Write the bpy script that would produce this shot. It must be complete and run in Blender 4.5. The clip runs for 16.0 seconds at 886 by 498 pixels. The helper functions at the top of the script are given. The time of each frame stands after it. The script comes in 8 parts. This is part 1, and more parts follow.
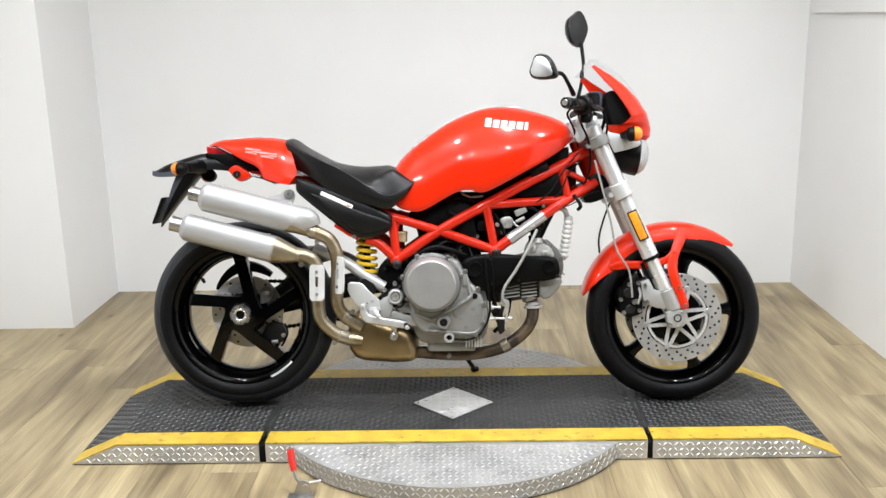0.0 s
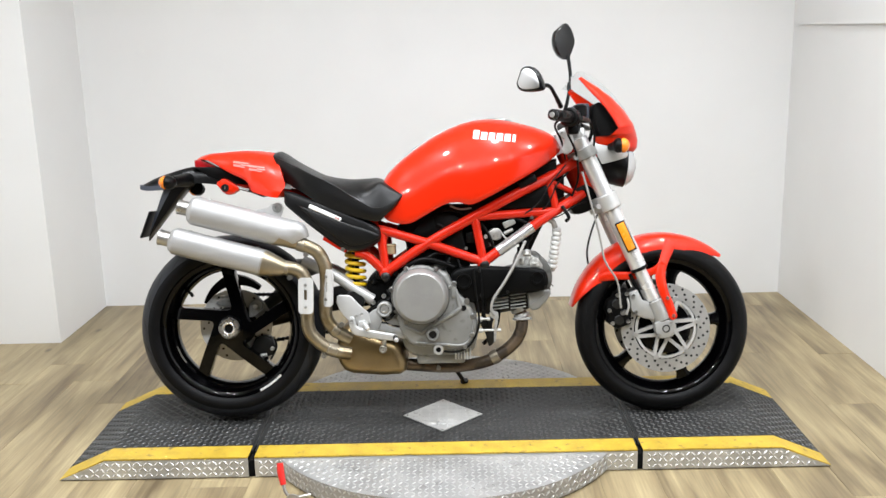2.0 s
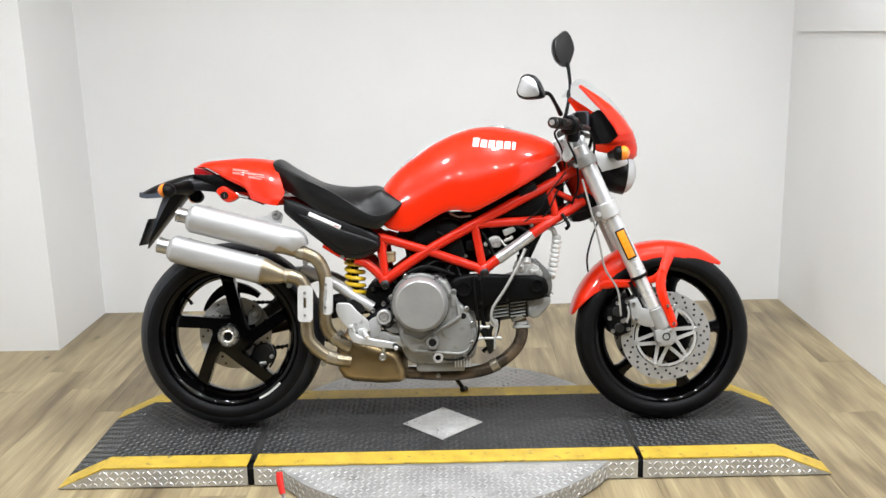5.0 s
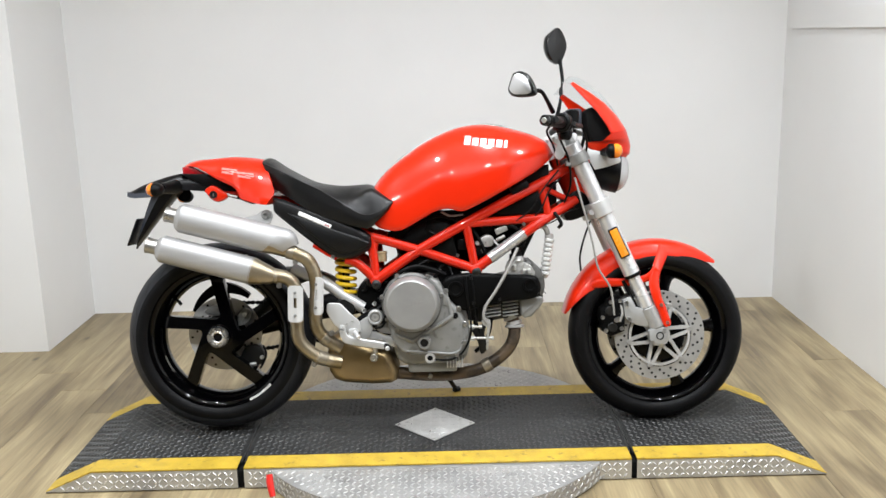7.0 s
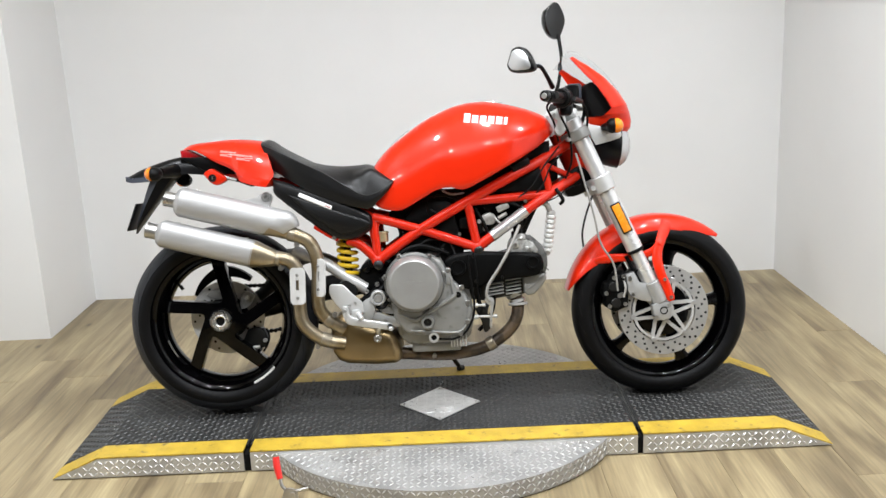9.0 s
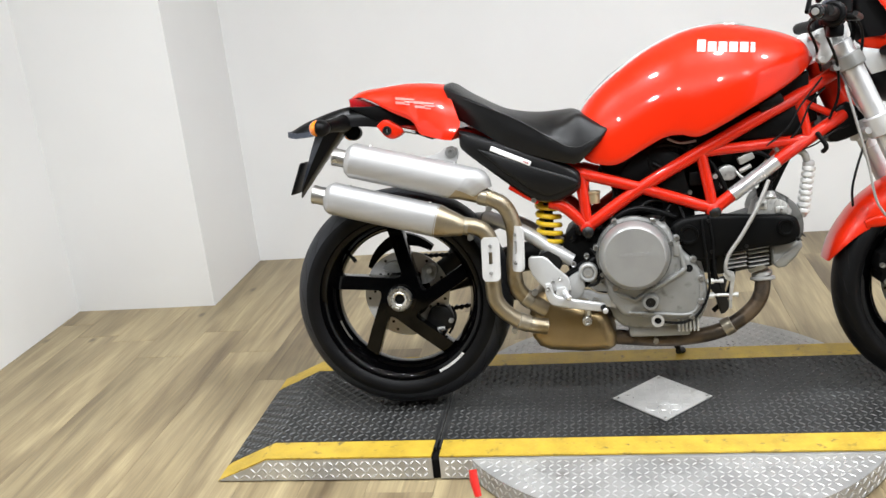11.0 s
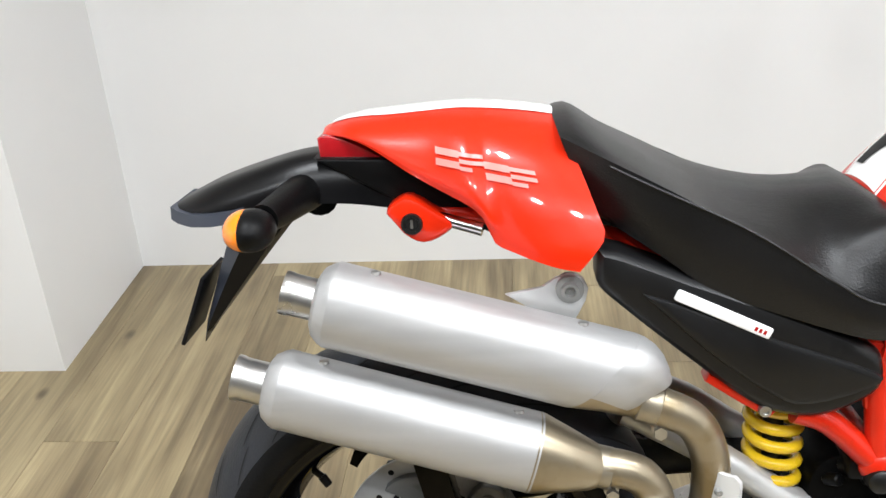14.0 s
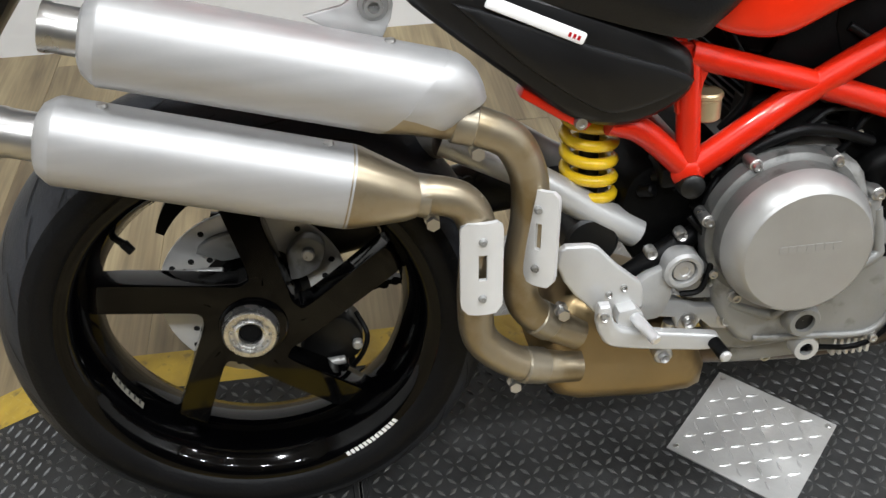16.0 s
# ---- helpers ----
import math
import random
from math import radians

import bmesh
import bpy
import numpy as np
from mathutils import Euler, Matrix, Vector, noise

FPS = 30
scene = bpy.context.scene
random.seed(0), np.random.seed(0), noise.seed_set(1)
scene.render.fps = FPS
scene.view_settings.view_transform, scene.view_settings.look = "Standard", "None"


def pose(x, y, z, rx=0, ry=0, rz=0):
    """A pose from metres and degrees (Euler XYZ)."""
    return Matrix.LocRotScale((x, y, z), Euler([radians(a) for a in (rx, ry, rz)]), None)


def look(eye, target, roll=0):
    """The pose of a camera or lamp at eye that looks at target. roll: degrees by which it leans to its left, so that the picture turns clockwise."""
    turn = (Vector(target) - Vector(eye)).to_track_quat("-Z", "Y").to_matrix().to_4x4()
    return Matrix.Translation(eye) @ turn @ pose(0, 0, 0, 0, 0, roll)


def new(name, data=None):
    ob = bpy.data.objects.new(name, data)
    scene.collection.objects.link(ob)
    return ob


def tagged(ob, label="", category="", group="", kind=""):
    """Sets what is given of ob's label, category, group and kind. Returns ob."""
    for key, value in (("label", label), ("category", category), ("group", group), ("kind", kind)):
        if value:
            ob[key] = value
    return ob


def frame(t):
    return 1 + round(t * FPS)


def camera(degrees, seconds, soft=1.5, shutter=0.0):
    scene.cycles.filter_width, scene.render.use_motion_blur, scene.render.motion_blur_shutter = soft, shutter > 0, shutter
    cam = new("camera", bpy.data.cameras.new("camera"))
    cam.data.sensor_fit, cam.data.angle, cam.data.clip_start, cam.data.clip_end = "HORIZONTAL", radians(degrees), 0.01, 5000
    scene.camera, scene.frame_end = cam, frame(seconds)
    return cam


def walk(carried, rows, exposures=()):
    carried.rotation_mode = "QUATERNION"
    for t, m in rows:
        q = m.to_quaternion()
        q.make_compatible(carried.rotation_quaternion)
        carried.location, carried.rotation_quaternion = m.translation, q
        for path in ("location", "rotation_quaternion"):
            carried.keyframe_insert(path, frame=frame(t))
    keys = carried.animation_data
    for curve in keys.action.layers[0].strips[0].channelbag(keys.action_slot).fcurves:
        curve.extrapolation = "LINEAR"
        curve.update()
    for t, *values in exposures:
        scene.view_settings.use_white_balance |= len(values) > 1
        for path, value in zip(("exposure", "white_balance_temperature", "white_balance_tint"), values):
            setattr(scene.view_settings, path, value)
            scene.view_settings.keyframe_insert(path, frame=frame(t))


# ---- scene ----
import functools

cam = camera(50.7, 16.0)
PATH = [
    (0, (0.027, -2.989, 1.27), (-0.019, -1.048, 0.788), -1.2),
    (0.5, (0.032, -2.982, 1.274), (-0.002, -1.041, 0.792), -1.4),
    (1, (0.026, -2.983, 1.275), (0.005, -1.038, 0.806), -1.3),
    (1.5, (0.026, -2.984, 1.274), (0.008, -1.04, 0.805), -1.4),
    (2, (0.028, -2.991, 1.272), (0.006, -1.045, 0.814), -1.4),
    (2.5, (0.027, -2.992, 1.271), (0.002, -1.046, 0.813), -1.3),
    (3, (0.028, -2.993, 1.271), (0.012, -1.048, 0.806), -1.5),
    (3.5, (0.028, -2.994, 1.276), (0.011, -1.045, 0.825), -1.2),
    (4, (0.026, -2.991, 1.279), (0.003, -1.042, 0.83), -1.3),
    (6.5, (0.029, -2.965, 1.275), (0.017, -1.014, 0.832), -1.5),
    (7, (0.035, -2.955, 1.275), (0.027, -1.007, 0.824), -1.5),
    (7.5, (0.03, -2.952, 1.277), (0.032, -1.004, 0.826), -1.7),
    (8, (0.032, -2.953, 1.279), (0.03, -1.002, 0.836), -1.6),
    (8.2, (0.034, -2.952, 1.274), (0.029, -1.005, 0.816), -1.5),
    (10.3, (-0.055, -2.798, 1.268), (-0.113, -0.876, 0.730), -6.5),
    (10.5, (-0.077, -2.726, 1.262), (-0.199, -0.820, 0.666), -6.0),
    (11, (-0.16, -2.418, 1.222), (-0.495, -0.54, 0.622), -6.1),
    (11.5, (-0.305, -2.12, 1.239), (-0.676, -0.269, 0.579), -7.5),
    (12, (-0.397, -1.797, 1.236), (-0.732, 0.049, 0.543), -10.2),
    (12.5, (-0.451, -1.46, 1.26), (-0.942, 0.37, 0.618), -9.0),
    (13, (-0.524, -1.163, 1.233), (-0.814, 0.689, 0.534), -5.9),
    (13.5, (-0.583, -0.939, 1.259), (-0.679, 0.924, 0.538), -6.4),
    (14, (-0.599, -0.916, 1.227), (-0.755, 0.866, 0.333), -3.4),
    (14.5, (-0.607, -0.918, 1.175), (-0.743, 0.734, 0.056), -2.7),
    (15, (-0.61, -0.908, 1.135), (-0.709, 0.601, -0.175), -1.7),
    (15.5, (-0.611, -0.9, 1.109), (-0.691, 0.531, -0.285), -1.7),
    (16, (-0.588, -0.895, 1.117), (-0.393, 0.649, -0.139), -1.4),
]
EXPOSURES = [(0.0, 0.17), (4.0, 0.15), (6.5, 0.03), (8.2, 0.02), (10.5, 0.08), (12.5, 0.20), (14.5, 0.10), (15.5, -0.08), (16.0, -0.18)]
walk(cam, [(t, look(eye, target, roll)) for t, eye, target, roll in PATH], EXPOSURES)

# ---- world and lamps ----
world = bpy.data.worlds.new("room_air")
scene.world = world
world.use_nodes = True
world.node_tree.nodes["Background"].inputs["Color"].default_value = (1.0, 0.98, 0.95, 1)
world.node_tree.nodes["Background"].inputs["Strength"].default_value = 0.3

FLOOR_Z, CEIL_Z = -0.067, 2.62
BACK_Y, FRONT_Y = 1.588, -7.0
LEFT_X, RIGHT_X, COLUMN_X, COLUMN_Y = -2.362, 1.669, -1.752, 1.013
LAMP_POWER = 19.7
LAMP_SPOTS = [(-1.5, -1.75), (-0.75, -1.75), (0.0, -1.75), (0.75, -1.75), (1.35, -1.75),
              (-1.1, -0.35), (0.1, -0.35), (1.1, -0.35)]
for lx, ly in LAMP_SPOTS:
    data = bpy.data.lights.new("ceiling_lamp_light", "AREA")
    data.shape, data.size, data.energy, data.color = "DISK", 0.13, LAMP_POWER, (0.912, 0.953, 1.0)
    data.spread = radians(160)
    lamp = new("ceiling_lamp_light", data)
    lamp.matrix_world = pose(lx, ly, CEIL_Z - 0.02)

# ---- materials ----
def shader(name, base, rough=0.5, metal=0.0, vary=0.12, scale=12.0, stretch=(1, 1, 1), bump=0.05, fine=160.0,
           coat=0.0, rough_vary=0.1, per_object=0.0, second=None, second_cut=0.6, transmission=0.0, spec=0.5):
    """A surface with two scales of variation: broad tone changes and fine relief."""
    m = bpy.data.materials.new(name)
    m.use_nodes = True
    nt = m.node_tree
    n, l = nt.nodes, nt.links
    b = n["Principled BSDF"]
    tc = n.new("ShaderNodeTexCoord")
    mp = n.new("ShaderNodeMapping")
    mp.inputs["Scale"].default_value = stretch
    l.new(tc.outputs["Object"], mp.inputs["Vector"])
    big = n.new("ShaderNodeTexNoise")
    big.inputs["Scale"].default_value, big.inputs["Detail"].default_value = scale, 5
    l.new(mp.outputs[0], big.inputs["Vector"])
    small = n.new("ShaderNodeTexNoise")
    small.inputs["Scale"].default_value, small.inputs["Detail"].default_value = fine, 3
    l.new(mp.outputs[0], small.inputs["Vector"])
    ramp = n.new("ShaderNodeValToRGB")
    lo = [max(0.0, c * (1 - vary)) for c in base]
    hi = [min(1.0, c * (1 + vary)) for c in base]
    ramp.color_ramp.elements[0].position, ramp.color_ramp.elements[1].position = 0.3, 0.7
    ramp.color_ramp.elements[0].color, ramp.color_ramp.elements[1].color = (*lo, 1), (*hi, 1)
    l.new(big.outputs["Fac"], ramp.inputs[0])
    colour = ramp.outputs[0]
    if second:
        cut = n.new("ShaderNodeMapRange")
        cut.inputs[1].default_value, cut.inputs[2].default_value = second_cut, second_cut + 0.12
        mid = n.new("ShaderNodeTexNoise")
        mid.inputs["Scale"].default_value, mid.inputs["Detail"].default_value = scale * 2.3, 8
        l.new(mp.outputs[0], mid.inputs["Vector"])
        l.new(mid.outputs["Fac"], cut.inputs[0])
        mx = n.new("ShaderNodeMixRGB")
        mx.inputs[2].default_value = (*second, 1)
        l.new(cut.outputs[0], mx.inputs[0])
        l.new(colour, mx.inputs[1])
        colour = mx.outputs[0]
    if per_object:
        info = n.new("ShaderNodeObjectInfo")
        rng = n.new("ShaderNodeMapRange")
        rng.inputs[3].default_value, rng.inputs[4].default_value = 1 - per_object, 1 + per_object
        l.new(info.outputs["Random"], rng.inputs[0])
        hsv = n.new("ShaderNodeHueSaturation")
        l.new(rng.outputs[0], hsv.inputs["Value"])
        l.new(colour, hsv.inputs["Color"])
        colour = hsv.outputs[0]
    l.new(colour, b.inputs["Base Color"])
    rr = n.new("ShaderNodeMapRange")
    rr.inputs[3].default_value, rr.inputs[4].default_value = max(0.02, rough - rough_vary), min(1.0, rough + rough_vary)
    l.new(big.outputs["Fac"], rr.inputs[0])
    l.new(rr.outputs[0], b.inputs["Roughness"])
    b.inputs["Metallic"].default_value = metal
    b.inputs["Coat Weight"].default_value, b.inputs["Coat Roughness"].default_value = coat, 0.04
    b.inputs["Transmission Weight"].default_value = transmission
    b.inputs["Specular IOR Level"].default_value = spec
    if bump:
        bp = n.new("ShaderNodeBump")
        bp.inputs["Strength"].default_value, bp.inputs["Distance"].default_value = bump, 0.002
        l.new(small.outputs["Fac"], bp.inputs["Height"])
        l.new(bp.outputs[0], b.inputs["Normal"])
    return m


def lamp_glow(name, colour, strength):
    m = bpy.data.materials.new(name)
    m.use_nodes = True
    b = m.node_tree.nodes["Principled BSDF"]
    b.inputs["Base Color"].default_value = (*colour, 1)
    b.inputs["Emission Color"].default_value, b.inputs["Emission Strength"].default_value = (*colour, 1), strength
    return m


def wood_planks(name):
    """Bleached oak boards: grain along y, knots, streaks, and a tone of its own for each board."""
    m = bpy.data.materials.new(name)
    m.use_nodes = True
    nt = m.node_tree
    n, l = nt.nodes, nt.links
    b = n["Principled BSDF"]
    tc, info = n.new("ShaderNodeTexCoord"), n.new("ShaderNodeObjectInfo")
    shift = n.new("ShaderNodeVectorMath")
    shift.operation = "MULTIPLY_ADD"
    shift.inputs[1].default_value = (37.0, 51.0, 0.0)
    l.new(info.outputs["Random"], shift.inputs[0])
    l.new(tc.outputs["Object"], shift.inputs[2])

    def grain(scale, stretch, detail, warp):
        mp = n.new("ShaderNodeMapping")
        mp.inputs["Scale"].default_value = stretch
        l.new(shift.outputs[0], mp.inputs["Vector"])
        t = n.new("ShaderNodeTexNoise")
        t.inputs["Scale"].default_value, t.inputs["Detail"].default_value, t.inputs["Distortion"].default_value = scale, detail, warp
        l.new(mp.outputs[0], t.inputs["Vector"])
        return t.outputs["Fac"]
    broad, streak, fibre = grain(3.4, (1.0, 0.30, 1), 4, 0.7), grain(15.0, (1.0, 0.085, 1), 6, 1.1), grain(130.0, (1.0, 0.035, 1), 3, 0.2)
    ramp = n.new("ShaderNodeValToRGB")
    e = ramp.color_ramp.elements
    e[0].position, e[0].color = 0.33, (0.128, 0.092, 0.050, 1)
    e[1].position, e[1].color = 0.63, (0.430, 0.345, 0.195, 1)
    k = e.new(0.47)
    k.color = (0.268, 0.208, 0.116, 1)
    add = n.new("ShaderNodeMix")
    add.inputs[0].default_value = 0.45
    l.new(broad, add.inputs[2])
    l.new(streak, add.inputs[3])
    l.new(add.outputs[0], ramp.inputs[0])
    spot_map = n.new("ShaderNodeMapping")
    spot_map.inputs["Scale"].default_value = (1.0, 0.55, 0.0)
    l.new(shift.outputs[0], spot_map.inputs["Vector"])
    spot = n.new("ShaderNodeTexVoronoi")
    spot.inputs["Scale"].default_value = 4.2
    l.new(spot_map.outputs[0], spot.inputs["Vector"])
    knot = n.new("ShaderNodeMapRange")
    knot.inputs[1].default_value, knot.inputs[2].default_value, knot.inputs[3].default_value, knot.inputs[4].default_value = 0.025, 0.075, 0.75, 0.0
    l.new(spot.outputs["Distance"], knot.inputs[0])
    knotted = n.new("ShaderNodeMixRGB")
    knotted.inputs[2].default_value = (0.075, 0.055, 0.032, 1)
    l.new(knot.outputs[0], knotted.inputs[0])
    l.new(ramp.outputs[0], knotted.inputs[1])
    dark = n.new("ShaderNodeMapRange")
    dark.inputs[1].default_value, dark.inputs[2].default_value, dark.inputs[3].default_value, dark.inputs[4].default_value = 0.35, 0.65, 0.84, 1.08
    l.new(fibre, dark.inputs[0])
    tone = n.new("ShaderNodeMapRange")
    tone.inputs[3].default_value, tone.inputs[4].default_value = 0.90, 1.08
    l.new(info.outputs["Random"], tone.inputs[0])
    mul = n.new("ShaderNodeMath")
    mul.operation = "MULTIPLY"
    l.new(dark.outputs[0], mul.inputs[0])
    l.new(tone.outputs[0], mul.inputs[1])
    hsv = n.new("ShaderNodeHueSaturation")
    l.new(knotted.outputs[0], hsv.inputs["Color"])
    l.new(mul.outputs[0], hsv.inputs["Value"])
    l.new(hsv.outputs[0], b.inputs["Base Color"])
    b.inputs["Roughness"].default_value = 0.42
    bp = n.new("ShaderNodeBump")
    bp.inputs["Strength"].default_value, bp.inputs["Distance"].default_value = 0.12, 0.001
    l.new(fibre, bp.inputs["Height"])
    l.new(bp.outputs[0], b.inputs["Normal"])
    return m


WALL = shader("white_wall_paint", (0.80, 0.80, 0.795), 0.62, vary=0.025, scale=1.6, bump=0.06, fine=240)
BAY_GREY = shader("unseen_dark_wall", (0.11, 0.108, 0.105), 0.8, vary=0.1, scale=1.2)
CEILING = shader("ceiling_paint", (0.74, 0.72, 0.69), 0.8, vary=0.04, scale=2, bump=0.05)
WOOD = wood_planks("bleached_oak_boards")
JOINT = shader("dark_floor_joint", (0.15, 0.115, 0.065), 0.8)
BLACK_PLATE = shader("black_tread_plate", (0.022, 0.022, 0.0217), 0.5, metal=0.0, vary=0.45, scale=7, bump=0.2, fine=220, rough_vary=0.14, second=(0.034, 0.0335, 0.032), second_cut=0.58, spec=0.26)
SILVER_PLATE = shader("aluminium_tread_plate", (0.52, 0.515, 0.50), 0.40, metal=0.5, vary=0.2, scale=9, bump=0.15, fine=180, second=(0.40, 0.39, 0.37), second_cut=0.62)
SILVER_RIDGE = shader("polished_tread_ridges", (0.80, 0.79, 0.77), 0.26, metal=0.5, vary=0.1, scale=12, bump=0.03)
FORK_SILVER = shader("bright_fork_silver", (0.70, 0.70, 0.705), 0.26, metal=0.55, vary=0.05, bump=0.0, rough_vary=0.05)
STRIPE_RIDGE = shader("yellow_stripe_ridges", (0.50, 0.345, 0.045), 0.45, vary=0.12, scale=16)
BLACK_RIDGE = shader("worn_black_tread_ridges", (0.056, 0.056, 0.054), 0.36, vary=0.4, scale=9, bump=0.1, second=(0.11, 0.107, 0.10), second_cut=0.6)
YELLOW = shader("worn_yellow_stripe", (0.50, 0.335, 0.035), 0.5, vary=0.2, scale=16, bump=0.2, second=(0.17, 0.125, 0.04), second_cut=0.60)
# near-black for gaps, bores and linings, their shade put into the colour
GAP_BLACK = shader("gap_shade_black", (0.004, 0.004, 0.004), 0.9, spec=0.15)
RED = shader("red_lacquer", (0.64, 0.020, 0.003), 0.32, vary=0.04, scale=5, bump=0.0, coat=0.55, rough_vary=0.04, spec=0.15)
RED_FRAME = shader("red_powder_coat", (0.53, 0.016, 0.004), 0.32, vary=0.07, scale=18, bump=0.04, coat=0.35, rough_vary=0.06, spec=0.2)
RED_DARK = shader("dark_red_plastic", (0.36, 0.008, 0.012), 0.2, vary=0.08, coat=0.6)
WHITE_STRIPE = shader("white_lacquer", (0.80, 0.79, 0.77), 0.3, vary=0.03, coat=0.9, bump=0.0)
WHITE_DECAL = shader("white_decal", (0.82, 0.82, 0.81), 0.4, vary=0.02, bump=0.0)
PINK_DECAL = shader("pale_worn_decal", (0.78, 0.20, 0.17), 0.35, vary=0.12, scale=60, coat=0.6, bump=0.0)
LEATHER = shader("black_seat_vinyl", (0.0038, 0.0038, 0.0042), 0.37, vary=0.25, scale=9, bump=0.25, fine=420, rough_vary=0.06, spec=0.35)
PLASTIC = shader("matt_black_plastic", (0.0022, 0.0022, 0.0024), 0.42, vary=0.25, scale=14, bump=0.12, fine=360, spec=0.14)
PLASTIC_SHEEN = shader("satin_black_plastic", (0.0025, 0.0025, 0.003), 0.33, vary=0.2, scale=10, bump=0.06, fine=300, spec=0.26)
GLOSS_BLACK = shader("gloss_black_wheel_paint", (0.0008, 0.0008, 0.001), 0.10, vary=0.2, coat=0.30, bump=0.0, rough_vary=0.04, spec=0.06)
RUBBER = shader("tyre_rubber", (0.0054, 0.0054, 0.0058), 0.44, vary=0.2, scale=11, bump=0.25, fine=260, second=(0.0075, 0.0075, 0.0075), second_cut=0.64, spec=0.10)
# bluish reflected light on the rear tread, put into its colour
TREAD = shader("bluish_sheen_tread_rubber", (0.0165, 0.018, 0.022), 0.5, vary=0.25, scale=9, bump=0.3, fine=300, second=(0.021, 0.023, 0.028), second_cut=0.6, spec=0.30)
GROOVE = shader("tyre_groove", (0.006, 0.006, 0.006), 0.9)
CAN_ALU = shader("brushed_aluminium", (0.425, 0.422, 0.420), 0.50, metal=0.58, vary=0.06, scale=6, stretch=(1, 14, 14), bump=0.03, fine=130)
STEEL_HOT = shader("heat_tinted_steel", (0.33, 0.278, 0.196), 0.36, metal=0.75, vary=0.25, scale=6, bump=0.08, fine=120, second=(0.23, 0.175, 0.095), second_cut=0.50)
STEEL_BRIGHT = shader("brushed_steel", (0.46, 0.452, 0.435), 0.3, metal=0.9, vary=0.12, scale=20, bump=0.05)
CAST_GREY = shader("cast_grey_engine", (0.25, 0.25, 0.24), 0.44, metal=0.35, vary=0.13, scale=12, bump=0.14, fine=300, second=(0.14, 0.136, 0.124), second_cut=0.58)
SILVER_PAINT = shader("silver_paint", (0.52, 0.52, 0.512), 0.38, metal=0.4, vary=0.06, scale=14, bump=0.06, fine=250)
CHROME = shader("polished_fork_metal", (0.74, 0.74, 0.735), 0.16, metal=1.0, vary=0.05, bump=0.0, rough_vary=0.04)
DISC_STEEL = shader("brake_disc_steel", (0.45, 0.446, 0.438), 0.34, metal=0.6, vary=0.1, scale=30, bump=0.06)
# paler copy of the disc steel, lightens the shaded rear disc
PALE_DISC = shader("lightened_disc_steel", (0.62, 0.615, 0.60), 0.42, metal=0.25, vary=0.1, scale=30, bump=0.06)
DARK_METAL = shader("dark_engine_metal", (0.0055, 0.0054, 0.0052), 0.42, metal=0.2, vary=0.3, scale=20, bump=0.15)
BLACK_CAST = shader("black_engine_cover", (0.0024, 0.0024, 0.0024), 0.46, vary=0.3, scale=12, bump=0.14, fine=260, spec=0.08)
SPRING_YELLOW = shader("yellow_spring_enamel", (0.80, 0.53, 0.015), 0.3, vary=0.08, coat=0.5, bump=0.02)
AMBER = shader("amber_lens", (0.85, 0.22, 0.01), 0.18, vary=0.08, coat=0.6, bump=0.0)
AMBER_REFLECTOR = shader("amber_reflector", (0.80, 0.27, 0.015), 0.25, vary=0.1, scale=80, coat=0.5, bump=0.2, fine=500)
MIRROR = shader("mirror_glass", (0.62, 0.62, 0.625), 0.34, metal=1.0, vary=0.01, bump=0.0, rough_vary=0.01)
CLEAR = shader("clear_screen", (0.80, 0.83, 0.84), 0.10, vary=0.01, bump=0.0, transmission=0.93, rough_vary=0.02)
CLEAR.node_tree.nodes["Principled BSDF"].inputs["IOR"].default_value = 1.06
SHIELD = shader("pale_heat_shield_paint", (0.60, 0.60, 0.595), 0.38, metal=0.25, vary=0.06, bump=0.05)
HOSE_GREY = shader("grey_braided_hose", (0.27, 0.262, 0.245), 0.45, vary=0.12, scale=90, bump=0.2, fine=500)
BRASS = shader("brass_cap", (0.46, 0.37, 0.22), 0.4, metal=0.6, vary=0.15)
STICKER = shader("pale_sticker", (0.34, 0.335, 0.32), 0.5, vary=0.08, scale=60)
PLATE_DARK = shader("dark_plate", (0.005, 0.005, 0.006), 0.5, vary=0.15, spec=0.15)
FOOT_CAST = shader("pale_cast_alloy", (0.36, 0.36, 0.352), 0.42, metal=0.35, vary=0.1, scale=18, bump=0.2, fine=320)
SLATE_GREY = shader("slate_grey_plastic", (0.034, 0.040, 0.056), 0.42, vary=0.12, scale=14, bump=0.08)
CLAMP_STEEL = shader("dull_band_steel", (0.29, 0.255, 0.195), 0.34, metal=0.7, vary=0.18, scale=24, bump=0.08)
WHITE_HOSE = shader("milky_ribbed_hose", (0.62, 0.62, 0.60), 0.3, metal=0.1, vary=0.1, scale=40, bump=0.1)
BRONZE_STEEL = shader("sooty_bronze_steel", (0.29, 0.212, 0.108), 0.38, metal=0.8, vary=0.30, scale=5, bump=0.08, fine=140, second=(0.16, 0.112, 0.058), second_cut=0.56)
MARK_GREY = shader("embossed_grey", (0.35, 0.348, 0.338), 0.42, metal=0.5, vary=0.06)
# milky, so the bowl's bright reflection is put into the glass colour
LAMP_GLASS = shader("lamp_glass", (0.88, 0.89, 0.90), 0.12, vary=0.01, bump=0.0, transmission=0.55, rough_vary=0.02, coat=0.5)
SOOT_STEEL = shader("sooty_header_steel", (0.135, 0.098, 0.066), 0.42, metal=0.6, vary=0.35, scale=8, bump=0.15, fine=140, second=(0.055, 0.043, 0.033), second_cut=0.50)
